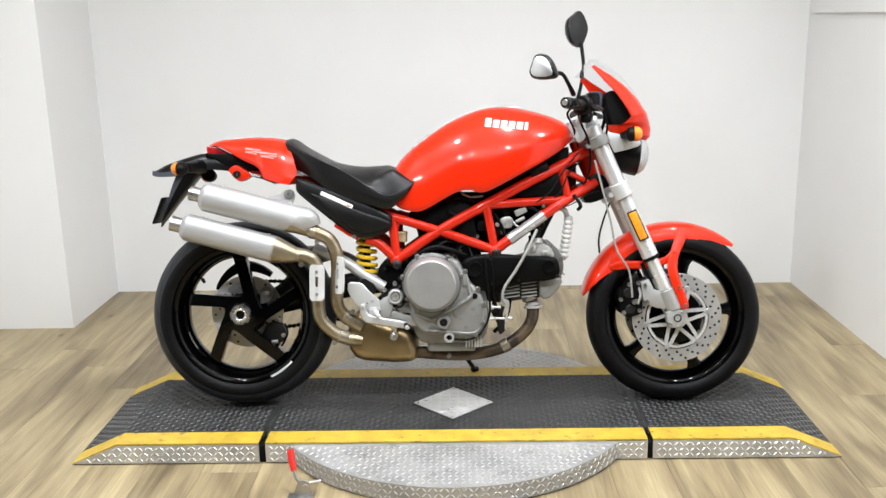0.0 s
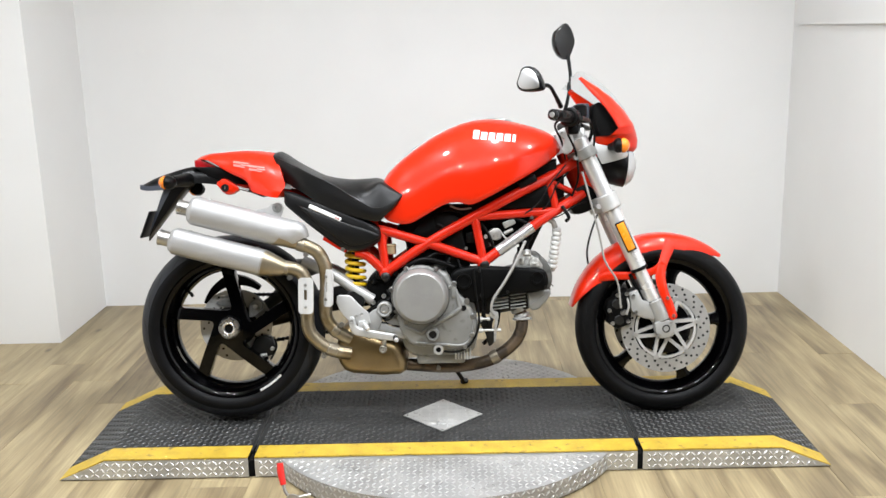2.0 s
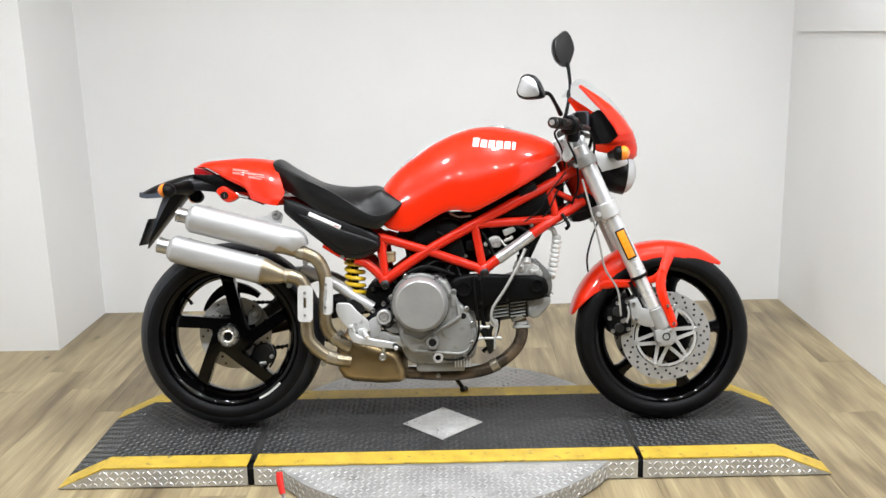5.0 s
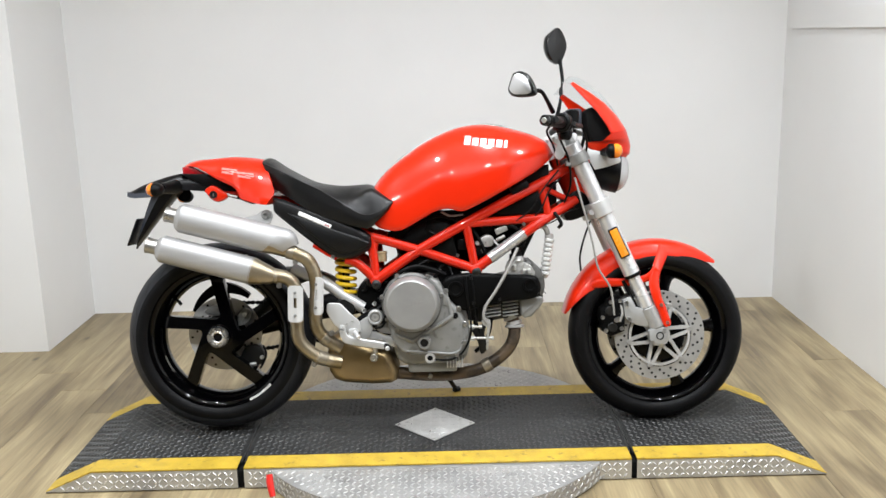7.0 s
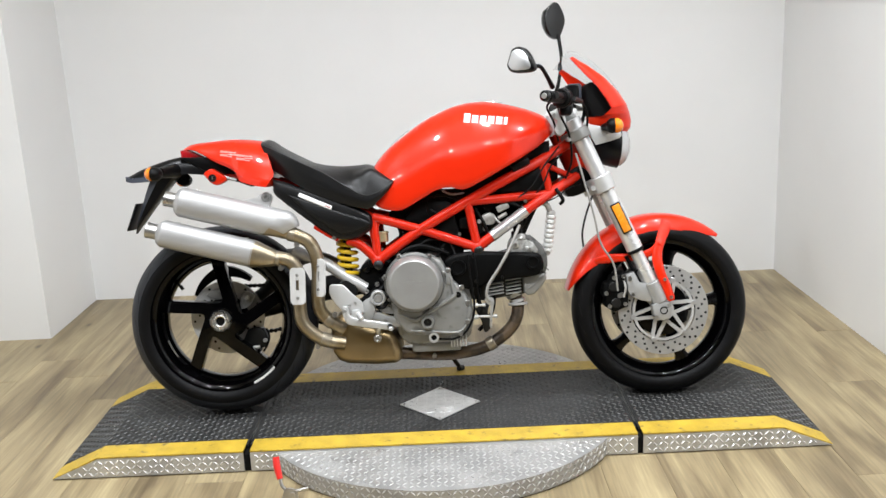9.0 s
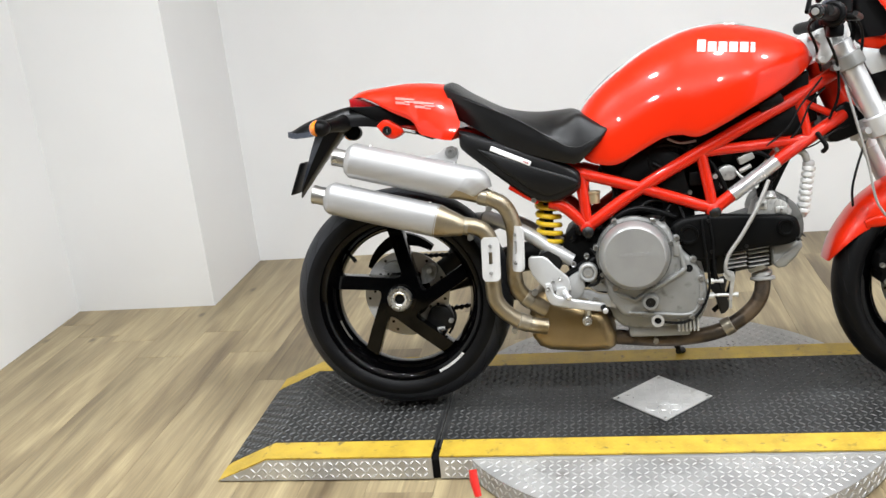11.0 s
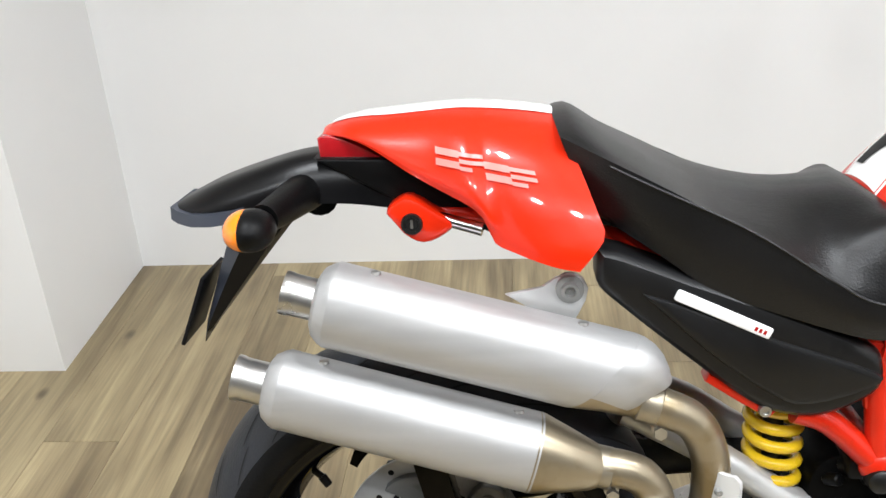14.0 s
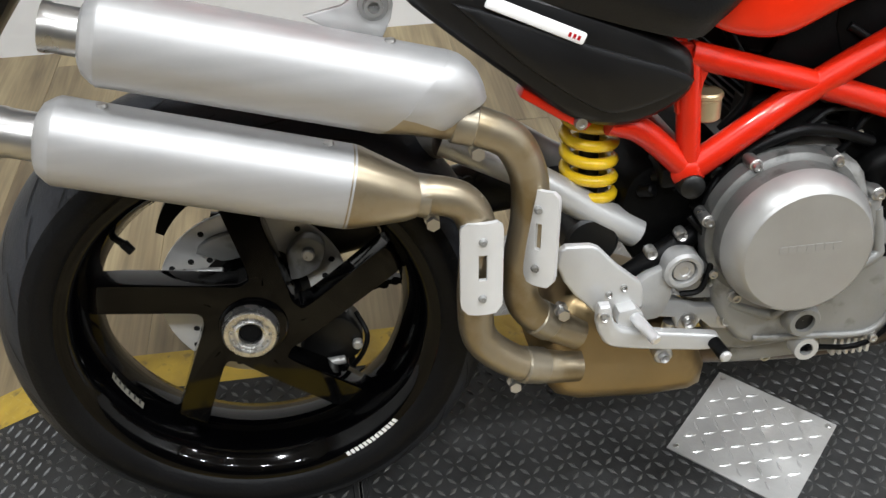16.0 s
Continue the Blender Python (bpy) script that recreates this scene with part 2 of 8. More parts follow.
HEAD_GREY = shader("dark_cast_head", (0.12, 0.12, 0.114), 0.45, metal=0.4, vary=0.25, scale=14, bump=0.2, fine=260, second=(0.05, 0.05, 0.046), second_cut=0.55)
HEAD_LIGHT = shader("grimy_alloy_fittings", (0.42, 0.415, 0.395), 0.40, metal=0.45, vary=0.25, scale=40, bump=0.2, second=(0.14, 0.13, 0.115), second_cut=0.60)
KHAKI_LABEL = shader("worn_khaki_label", (0.22, 0.21, 0.175), 0.5, vary=0.2, scale=60)
PANEL_BLACK = shader("satin_black_panel", (0.0042, 0.0042, 0.0046), 0.38, vary=0.2, scale=10, bump=0.05, fine=320, spec=0.34)
NUT_STEEL = shader("machined_nut_steel", (0.62, 0.615, 0.60), 0.28, metal=0.95, vary=0.15, scale=60, bump=0.1)
TABLE_PLATE = shader("dull_turntable_plate", (0.40, 0.397, 0.387), 0.42, metal=0.5, vary=0.22, scale=7, bump=0.15, fine=180, second=(0.28, 0.274, 0.262), second_cut=0.6)
TABLE_RIDGE = shader("turntable_ridges", (0.54, 0.535, 0.525), 0.3, metal=0.5, vary=0.12, scale=12, bump=0.03)
MIRROR_BLACK = shader("gloss_black_mirror_shell", (0.004, 0.004, 0.0045), 0.2, vary=0.15, bump=0.0, spec=0.5)
EDGE_STEEL = shader("rubbed_plate_edge", (0.13, 0.128, 0.12), 0.4, metal=0.4, vary=0.5, scale=30, bump=0.1, second=(0.03, 0.03, 0.028), second_cut=0.5)
GLOW = lamp_glow("lamp_diffuser_glow", (0.912, 0.953, 1.0), 14.0)


# ---- shape helpers ----
def thing(name, label, category, m=None, group="", kind=""):
    ob = new(name)
    ob.empty_display_size = 0.05
    if m is not None:
        ob.matrix_world = m
    return tagged(ob, label, category, group, kind)


def as_mesh(name, bm, material, sharp=38):
    bmesh.ops.remove_doubles(bm, verts=bm.verts, dist=1e-6)
    bmesh.ops.recalc_face_normals(bm, faces=bm.faces)
    for f in bm.faces:
        f.smooth = True
    for e in bm.edges:
        e.smooth = len(e.link_faces) != 2 or e.calc_face_angle(0) < radians(sharp)
    me = bpy.data.meshes.new(name)
    bm.to_mesh(me)
    bm.free()
    for mat in (material if isinstance(material, (list, tuple)) else [material]):
        me.materials.append(mat)
    return me


def part(name, bm, material, parent, label="", sharp=38):
    ob = new(name, as_mesh(name, bm, material, sharp))
    ob.parent = parent
    return tagged(ob, label)


def pieces(name, bm, material, parent, label="", sharp=38):
    """Every loose piece of bm becomes a part of its own under the same plain name."""
    bmesh.ops.remove_doubles(bm, verts=bm.verts, dist=1e-6)
    bm.verts.ensure_lookup_table()
    seen, made = set(), []
    for v0 in bm.verts:
        if v0 in seen:
            continue
        stack, island = [v0], []
        seen.add(v0)
        while stack:
            v = stack.pop()
            island.append(v)
            for e in v.link_edges:
                w = e.other_vert(v)
                if w not in seen:
                    seen.add(w)
                    stack.append(w)
        one = bmesh.new()
        to = {v: one.verts.new(v.co) for v in island}
        for f in {f for v in island for f in v.link_faces}:
            one.faces.new([to[v] for v in f.verts])
        made.append(part(name, one, material, parent, label, sharp))
    bm.free()
    return made


def solid(name, bm, material, label, category, kind="", sharp=38):
    ob = new(name, as_mesh(name, bm, material, sharp))
    return tagged(ob, label, category, kind=kind)


def smooth_line(pts, n=8):
    """A smooth line through the points (Catmull-Rom), n steps between two of them."""
    p = [np.array(q, float) for q in pts]
    p = [2 * p[0] - p[1]] + p + [2 * p[-1] - p[-2]]
    out = []
    for i in range(1, len(p) - 2):
        for k in range(n):
            t = k / n
            a, b, c, d = p[i - 1:i + 3]
            out.append(0.5 * (2 * b + (c - a) * t + (2 * a - 5 * b + 4 * c - d) * t * t + (3 * b - a - 3 * c + d) * t ** 3))
    out.append(p[-2])
    return out


def curve1(table):
    """A smooth function through (x, value) pairs."""
    xs, vs = [a for a, _ in table], [v for _, v in table]
    dense = smooth_line(table, 10)
    dx, dv = [q[0] for q in dense], [q[1] for q in dense]
    return lambda x: float(np.interp(x, dx, dv)) if xs[0] <= x <= xs[-1] else float(np.interp(x, xs, vs))


def loft(bm, rings, closed=True, caps=True):
    rows = [[bm.verts.new(tuple(p)) for p in r] for r in rings]
    n = len(rows[0])
    for a, b in zip(rows, rows[1:]):
        for i in range(n if closed else n - 1):
            j = (i + 1) % n
            bm.faces.new((a[i], a[j], b[j], b[i]))
    if caps and closed:
        bm.faces.new(rows[0][::-1])
        bm.faces.new(rows[-1])
    return bm


def tube(bm, pts, r, segs=12, steps=6, caps=True, flat=1.0):
    """A round bar or pipe along a smooth line; r: a radius, or one for each point."""
    line = smooth_line(pts, steps) if steps > 1 else [np.array(p, float) for p in pts]
    rads = [r] * len(line) if np.isscalar(r) else list(np.interp(np.linspace(0, len(pts) - 1, len(line)), range(len(pts)), r))
    rings, up = [], None
    for i, p in enumerate(line):
        d = line[min(i + 1, len(line) - 1)] - line[max(i - 1, 0)]
        d = d / (np.linalg.norm(d) + 1e-12)
        if up is None:
            up = np.array((0, 1.0, 0)) if abs(d[1]) < 0.9 else np.array((1.0, 0, 0))
        up = up - d * np.dot(up, d)
        up /= np.linalg.norm(up)
        side = np.cross(d, up)
        rings.append([p + rads[i] * (math.cos(a) * up * flat + math.sin(a) * side) for a in np.linspace(0, 2 * math.pi, segs, endpoint=False)])
    return loft(bm, rings, True, caps)


def rod(bm, p0, p1, r0, r1=None, segs=18, chamfer=0.0):
    """A straight cylinder or cone, its ends eased by a chamfer."""
    p0, p1 = np.array(p0, float), np.array(p1, float)
    r1 = r0 if r1 is None else r1
    d = p1 - p0
    length = np.linalg.norm(d)
    d = d / length
    c = min(chamfer, length * 0.45)
    stations = [(0, r0 - c), (c, r0), (length - c, r1), (length, r1 - c)] if c > 0 else [(0, r0), (length, r1)]
    up = np.array((0, 0, 1.0)) if abs(d[2]) < 0.9 else np.array((1.0, 0, 0))
    up = up - d * np.dot(up, d)
    up /= np.linalg.norm(up)
    side = np.cross(d, up)
    return loft(bm, [[p0 + d * h + r * (math.cos(a) * up + math.sin(a) * side) for a in np.linspace(0, 2 * math.pi, segs, endpoint=False)] for h, r in stations])


def lathe(bm, profile, cx=0.0, cy=0.0, cz=0.0, segs=64, closed=False, start=0.0, end=360.0):
    """Turns (radius, y) pairs about an axis along y."""
    full = abs(end - start) > 359.9
    angles = np.radians(np.linspace(start, end, segs, endpoint=not full))
    rows = [[bm.verts.new((cx + r * math.cos(a), cy + h, cz + r * math.sin(a))) for r, h in profile] for a in angles]
    n = len(profile)
    for i in range(len(rows) if full else len(rows) - 1):
        a, b = rows[i], rows[(i + 1) % len(rows)]
        for k in range(n if closed else n - 1):
            j = (k + 1) % n
            bm.faces.new((a[k], a[j], b[j], b[k]))
    return bm


def prism(bm, outline, y0, y1, bevel=0.004, segs=2, hole=None):
    """A plate with the outline (x, z) between two depths, its rims rounded."""
    front = [bm.verts.new((x, y0, z)) for x, z in outline]
    back = [bm.verts.new((x, y1, z)) for x, z in outline]
    n = len(outline)
    faces = [bm.faces.new(front), bm.faces.new(back[::-1])]
    for i in range(n):
        j = (i + 1) % n
        faces.append(bm.faces.new((front[i], back[i], back[j], front[j])))
    if bevel:
        bmesh.ops.recalc_face_normals(bm, faces=faces)
        edges = list(faces[0].edges) + list(faces[1].edges)
        bmesh.ops.bevel(bm, geom=edges, offset=bevel, segments=segs, profile=0.5, affect="EDGES", clamp_overlap=True)
    return bm


def rounded(outline, n=5):
    """A closed outline made smooth through its points."""
    p = [outline[-1]] + list(outline) + [outline[0], outline[1]]
    pts = smooth_line(p, n)
    return [tuple(q) for q in pts[n:-2 * n]] if len(pts) > 3 * n else outline


def box(bm, x0, x1, y0, y1, z0, z1, bevel=0.0, m=None, segs=2):
    r = bmesh.ops.create_cube(bm, size=1.0)
    vs = r["verts"]
    for v in vs:
        v.co = Vector(((x0 + x1) / 2 + v.co.x * (x1 - x0), (y0 + y1) / 2 + v.co.y * (y1 - y0), (z0 + z1) / 2 + v.co.z * (z1 - z0)))
    if bevel:
        es = list({e for v in vs for e in v.link_edges})
        r = bmesh.ops.bevel(bm, geom=es, offset=bevel, segments=segs, profile=0.5, affect="EDGES", clamp_overlap=True)
        vs = list({v for f in r["faces"] for v in f.verts} | {v for v in vs if v.is_valid})
    if m is not None:
        for v in vs:
            v.co = m @ v.co
    return bm


def ball(bm, c, rx, ry=None, rz=None, segs=20, rings=12):
    r = bmesh.ops.create_uvsphere(bm, u_segments=segs, v_segments=rings, radius=1.0)
    for v in r["verts"]:
        v.co = Vector((c[0] + v.co.x * rx, c[1] + v.co.y * (ry or rx), c[2] + v.co.z * (rz or rx)))
    return bm


def mirrored(bm):
    """Adds the mirror image across the bike's middle plane."""
    geom = bmesh.ops.duplicate(bm, geom=list(bm.verts) + list(bm.edges) + list(bm.faces))["geom"]
    for g in geom:
        if isinstance(g, bmesh.types.BMVert):
            g.co.y = -g.co.y
    return bm


def bolt_head(bm, x, y, z, r=0.007, h=0.005):
    """A socket screw that faces the viewer's side of the bike."""
    return lathe(bm, [(0.0001, -h * 0.45), (r * 0.5, -h * 0.45), (r * 0.55, -h), (r * 0.9, -h), (r, -h * 0.7), (r, h)], x, y, z, 12)

# ---- the room ----
def wall(name, outline, z0, z1, material, label):
    """An upright wall over a plan outline (x, y)."""
    bm = bmesh.new()
    lo = [bm.verts.new((x, y, z0)) for x, y in outline]
    hi = [bm.verts.new((x, y, z1)) for x, y in outline]
    bm.faces.new(lo[::-1])
    bm.faces.new(hi)
    for i in range(len(lo)):
        j = (i + 1) % len(lo)
        bm.faces.new((lo[i], lo[j], hi[j], hi[i]))
    return solid(name, bm, material, label, "wall", "structure")


Z0, Z1 = FLOOR_Z - 0.06, CEIL_Z
wall("wall_back", [(COLUMN_X, BACK_Y), (RIGHT_X + 0.12, BACK_Y), (RIGHT_X + 0.12, BACK_Y + 0.12), (COLUMN_X, BACK_Y + 0.12)], Z0, Z1, WALL, "smooth white painted back wall of the photo bay")
wall("wall_column", [(LEFT_X - 0.1, COLUMN_Y), (COLUMN_X, COLUMN_Y), (COLUMN_X, BACK_Y + 0.12), (LEFT_X - 0.1, BACK_Y + 0.12)], Z0, Z1, WALL, "white painted square column in the room corner")
BAY_Y = -2.2
wall("wall_left", [(LEFT_X - 0.12, BAY_Y), (LEFT_X, BAY_Y), (LEFT_X, COLUMN_Y), (LEFT_X - 0.12, COLUMN_Y)], Z0, Z1, WALL, "white painted side wall running up to the column")
wall("wall_right", [(RIGHT_X, BAY_Y), (RIGHT_X + 0.12, BAY_Y), (RIGHT_X + 0.12, BACK_Y), (RIGHT_X, BACK_Y)], Z0, Z1, WALL, "white painted side wall with a shallow ledge")
# unseen walls outside the bay, dark grey to cut fill on the bike
wall("wall_left_far", [(LEFT_X - 0.12, FRONT_Y), (LEFT_X, FRONT_Y), (LEFT_X, BAY_Y), (LEFT_X - 0.12, BAY_Y)], Z0, Z1, BAY_GREY, "unseen showroom side wall, dark grey to cut fill light")
wall("wall_right_far", [(RIGHT_X, FRONT_Y), (RIGHT_X + 0.12, FRONT_Y), (RIGHT_X + 0.12, BAY_Y), (RIGHT_X, BAY_Y)], Z0, Z1, BAY_GREY, "unseen showroom side wall, dark grey to cut fill light")
wall("wall_front", [(LEFT_X - 0.12, FRONT_Y - 0.12), (RIGHT_X + 0.12, FRONT_Y - 0.12), (RIGHT_X + 0.12, FRONT_Y), (LEFT_X - 0.12, FRONT_Y)], Z0, Z1, BAY_GREY, "unseen showroom end wall, dark grey to cut fill light")
wall("ceiling", [(LEFT_X - 0.12, FRONT_Y - 0.12), (RIGHT_X + 0.12, FRONT_Y - 0.12), (RIGHT_X + 0.12, BACK_Y + 0.12), (LEFT_X - 0.12, BACK_Y + 0.12)], CEIL_Z, CEIL_Z + 0.08, CEILING, "plain off-white ceiling")

# the ledge on the right wall: the wall above stands a little proud
wall("trim", [(RIGHT_X - 0.012, -1.6), (RIGHT_X - 0.002, -1.6), (RIGHT_X - 0.002, 1.50), (RIGHT_X - 0.012, 1.50)], 1.253, 1.335, WALL, "thin white panel set proud on the side wall")

# floor boards along y, staggered
bm = bmesh.new()
box(bm, LEFT_X - 0.1, 2.15, FRONT_Y - 0.1, BACK_Y + 0.1, FLOOR_Z - 0.06, FLOOR_Z - 0.003)
floor = solid("floor", bm, JOINT, "wood-look floor of pale bleached oak boards", "floor", "structure")
PLANK_W, PLANK_L = 0.178, 1.22
plank_meshes = {}


def plank_mesh(length):
    key = round(length, 2)
    if key not in plank_meshes:
        bm = bmesh.new()
        w, l, b, h = PLANK_W / 2 - 0.0003, key / 2 - 0.0003, 0.0005, 0.0055
        lo = [bm.verts.new((x, y, -h)) for x, y in ((-w, -l), (w, -l), (w, l), (-w, l))]
        mid = [bm.verts.new((x, y, -b)) for x, y in ((-w, -l), (w, -l), (w, l), (-w, l))]
        top = [bm.verts.new((x, y, 0)) for x, y in ((b - w, b - l), (w - b, b - l), (w - b, l - b), (b - w, l - b))]
        for a, c in ((lo, mid), (mid, top)):
            for i in range(4):
                bm.faces.new((a[i], a[(i + 1) % 4], c[(i + 1) % 4], c[i]))
        bm.faces.new(top)
        me = bpy.data.meshes.new("plank")
        bm.to_mesh(me)
        bm.free()
        me.materials.append(WOOD)
        plank_meshes[key] = me
    return plank_meshes[key]


rng = random.Random(5)
x = LEFT_X + PLANK_W / 2 - 0.03
while x < RIGHT_X + PLANK_W / 2:
    y = FRONT_Y - rng.uniform(0.0, 1.1)
    while y < BACK_Y:
        a, b = max(y, FRONT_Y), min(y + PLANK_L, BACK_Y + 0.02)
        if b - a > 0.05:
            ob = new("plank", plank_mesh(b - a))
            ob.location = (x, (a + b) / 2, FLOOR_Z)
            ob.parent = floor
        y += PLANK_L
    x += PLANK_W

# ceiling downlights
bm = bmesh.new()
lathe(bm, [(0.072, 0.0), (0.095, 0.0), (0.098, 0.006), (0.098, 0.012), (0.075, 0.012), (0.072, 0.0)], segs=32)
bmesh.ops.rotate(bm, verts=bm.verts, cent=(0, 0, 0), matrix=Matrix.Rotation(radians(90), 3, "X"))
lamp_ring = as_mesh("lamp_ring", bm, WHITE_DECAL)
bm = bmesh.new()
lathe(bm, [(0.0005, 0.008), (0.071, 0.008), (0.071, 0.011), (0.0005, 0.011)], segs=32)
bmesh.ops.rotate(bm, verts=bm.verts, cent=(0, 0, 0), matrix=Matrix.Rotation(radians(90), 3, "X"))
lamp_disc = as_mesh("lamp_diffuser", bm, GLOW)
for lx, ly in LAMP_SPOTS:
    d = thing("ceiling_downlight", "round white recessed ceiling downlight, switched on", "ceiling light", pose(lx, ly, CEIL_Z - 0.0125), "downlights on the ceiling")
    for nm, me in (("trim_ring", lamp_ring), ("diffuser", lamp_disc)):
        o = new(nm, me)
        o.parent = d

# ---- the display platform ----
NEAR_Y, FAR_Y, STRIPE = -0.336, 0.276, 0.081
SPANS = [(-1.208, -0.620, "left"), (-0.599, 0.580, "mid"), (0.597, 1.174, "right")]
CREST_L, CREST_R = -1.064, 1.022


def top_z(x):
    low = FLOOR_Z + 0.004
    if x < CREST_L:
        return low + (x + 1.208) / (CREST_L + 1.208) * (0 - low)
    if x > CREST_R:
        return low + (1.174 - x) / (1.174 - CREST_R) * (0 - low)
    return 0.0


def lozenges(bm, x0, x1, y0, y1, place, cell=0.0178, size=(0.0102, 0.0031), height=0.0022, keep=None):
    """Rows of raised lozenges, turned alternately; place(u, v) gives a point and the two directions and the normal."""
    nx, ny = int((x1 - x0) / cell), int((y1 - y0) / cell)
    for i in range(nx):
        for j in range(ny):
            u, v = x0 + (i + 0.5) * (x1 - x0) / nx, y0 + (j + 0.5) * (y1 - y0) / ny
            if keep and not keep(u, v):
                continue
            p, du, dv, nn = place(u, v)
            s = 1 if (i + j) % 2 else -1
            a, b = (du + s * dv) * 0.7071, (dv - s * du) * 0.7071
            base = [p + a * size[0], p + b * size[1], p - a * size[0], p - b * size[1]]
            vs = [bm.verts.new(q) for q in base]
            r1, r2 = bm.verts.new(p + a * size[0] * 0.55 + nn * height), bm.verts.new(p - a * size[0] * 0.55 + nn * height)
            bm.faces.new((vs[0], vs[1], r1))
            bm.faces.new((vs[1], vs[2], r2, r1))
            bm.faces.new((vs[2], vs[3], r2))
            bm.faces.new((vs[3], vs[0], r1, r2))
    return bm


def on_top(u, v):
    du = Vector((0.01, 0, top_z(u + 0.005) - top_z(u - 0.005))).normalized()
    dv = Vector((0, 1, 0))
    return Vector((u, v, top_z(u) + 0.0021)), du, dv, du.cross(dv)


def sheet(bm, x0, x1, y0, y1, dz0, dz1):
    """A plate that follows the platform's ramp profile, between two heights over it."""
    xs = sorted({x0, x1} | {c for c in (CREST_L, CREST_R) if x0 < c < x1})
    for a, b in zip(xs, xs[1:]):
        v = [bm.verts.new((q, y, top_z(q) + dz)) for dz in (dz0, dz1) for q, y in ((a, y0), (b, y0), (b, y1), (a, y1))]
        for f in ((3, 2, 1, 0), (4, 5, 6, 7), (0, 1, 5, 4), (2, 3, 7, 6)):
            bm.faces.new([v[k] for k in f])
        if a == xs[0]:
            bm.faces.new((v[0], v[4], v[7], v[3]))
        if b == xs[-1]:
            bm.faces.new((v[1], v[2], v[6], v[5]))
    return bm


def platform_section(x0, x1, label):
    ob = thing("platform_section", label, "platform")
    bm = bmesh.new()
    xs = sorted({x0, x1} | {c for c in (CREST_L, CREST_R) if x0 < c < x1})
    lo = [(q, FLOOR_Z + 0.0005) for q in xs]
    hi = [(q, top_z(q) - 0.002) for q in reversed(xs)]
    prism(bm, lo + hi, NEAR_Y + 0.004, FAR_Y - 0.004, bevel=0)
    part("body", bm, GAP_BLACK, ob)
    bm = bmesh.new()
    sheet(bm, x0, x1, NEAR_Y + STRIPE, FAR_Y - STRIPE, -0.002, 0.002)
    deck = part("tread_plate", bm, BLACK_PLATE, ob, "black painted steel tread plate")
    bm = bmesh.new()
    lozenges(bm, x0 + 0.004, x1 - 0.004, NEAR_Y + STRIPE + 0.004, FAR_Y - STRIPE - 0.004, on_top, cell=0.0178, size=(0.0096, 0.0033))
    tagged(part("tread_pattern", bm, BLACK_RIDGE, deck), kind="stuff")
    for y0, y1 in ((NEAR_Y - 0.001, NEAR_Y + STRIPE), (FAR_Y - STRIPE, FAR_Y + 0.001)):
        bm = bmesh.new()
        sheet(bm, x0, x1, y0, y1, -0.002, 0.0024)
        band = part("edge_stripe", bm, YELLOW, ob, "worn yellow safety stripe along the edge")
        bm = bmesh.new()
        lozenges(bm, x0 + 0.004, x1 - 0.004, y0 + 0.002, y1 - 0.002, on_top, height=0.0007)
        tagged(part("stripe_pattern", bm, STRIPE_RIDGE, band), kind="stuff")
    for y, s in ((NEAR_Y, -1), (FAR_Y, 1)):
        bm = bmesh.new()
        prism(bm, [(q, FLOOR_Z + 0.004) for q in xs] + [(q, max(top_z(q) - 0.004, FLOOR_Z + 0.0045)) for q in reversed(xs)], y - 0.002, y + 0.003, bevel=0)
        skirt = part("side_skirt", bm, SILVER_PLATE, ob, "bright aluminium tread plate skirt")
        bm = bmesh.new()

        def on_side(u, v, y=y, s=s):
            return Vector((u, y - 0.002 if s < 0 else y + 0.003, v)), Vector((1, 0, 0)), Vector((0, 0, 1)), Vector((0, s, 0))
        lozenges(bm, x0 + 0.01, x1 - 0.01, FLOOR_Z + 0.006, -0.006, on_side, cell=0.0165, size=(0.0098, 0.0033), keep=lambda u, v: v < top_z(u) - 0.008)
        tagged(part("skirt_pattern", bm, SILVER_RIDGE, skirt), kind="stuff")
    return ob


platform_section(*SPANS[0][:2], "black tread plate ramp with yellow edges behind the bike")
mid_section = platform_section(*SPANS[1][:2], "black tread plate platform bridge with a bright diamond inlay")
platform_section(*SPANS[2][:2], "black tread plate ramp with yellow edges ahead of the bike")

# black strips in the two joints stand in for the shade of open gaps
for x0, x1 in ((-0.6195, -0.5995), (0.5805, 0.5965)):
    bm = bmesh.new()
    box(bm, x0, x1, NEAR_Y + 0.006, FAR_Y - 0.006, FLOOR_Z + 0.001, -0.012, 0.001)
    part("joint_rubber", bm, GAP_BLACK, mid_section)
    # lips of plate that narrow the joint on the deck, rubbed bare along their edges
    gap = (x0 + x1) / 2
    for u0, u1, q in ((x0 + 0.0003, gap - 0.0032, gap - 0.0032), (gap + 0.0032, x1 - 0.0003, gap + 0.0018)):
        bm = bmesh.new()
        box(bm, u0, u1, NEAR_Y + STRIPE * 0.55, FAR_Y - STRIPE - 0.003, -0.006, 0.0018)
        lip = part("joint_lip", bm, BLACK_PLATE, mid_section)
        bm = bmesh.new()
        box(bm, q, q + 0.0014, NEAR_Y + STRIPE + 0.003, FAR_Y - STRIPE - 0.003, -0.006, 0.0026, 0.0004)
        part("joint_edge", bm, EDGE_STEEL, lip, "rubbed bare steel edge along the joint")

# the bright diamond plate screwed on the middle
DX, DY, DR = -0.019, -0.049, 0.1335
bm = bmesh.new()
diamond = [(DX - DR, DY), (DX, DY - DR), (DX + DR, DY), (DX, DY + DR)]
lo = [bm.verts.new((x, y, 0.0038)) for x, y in diamond]
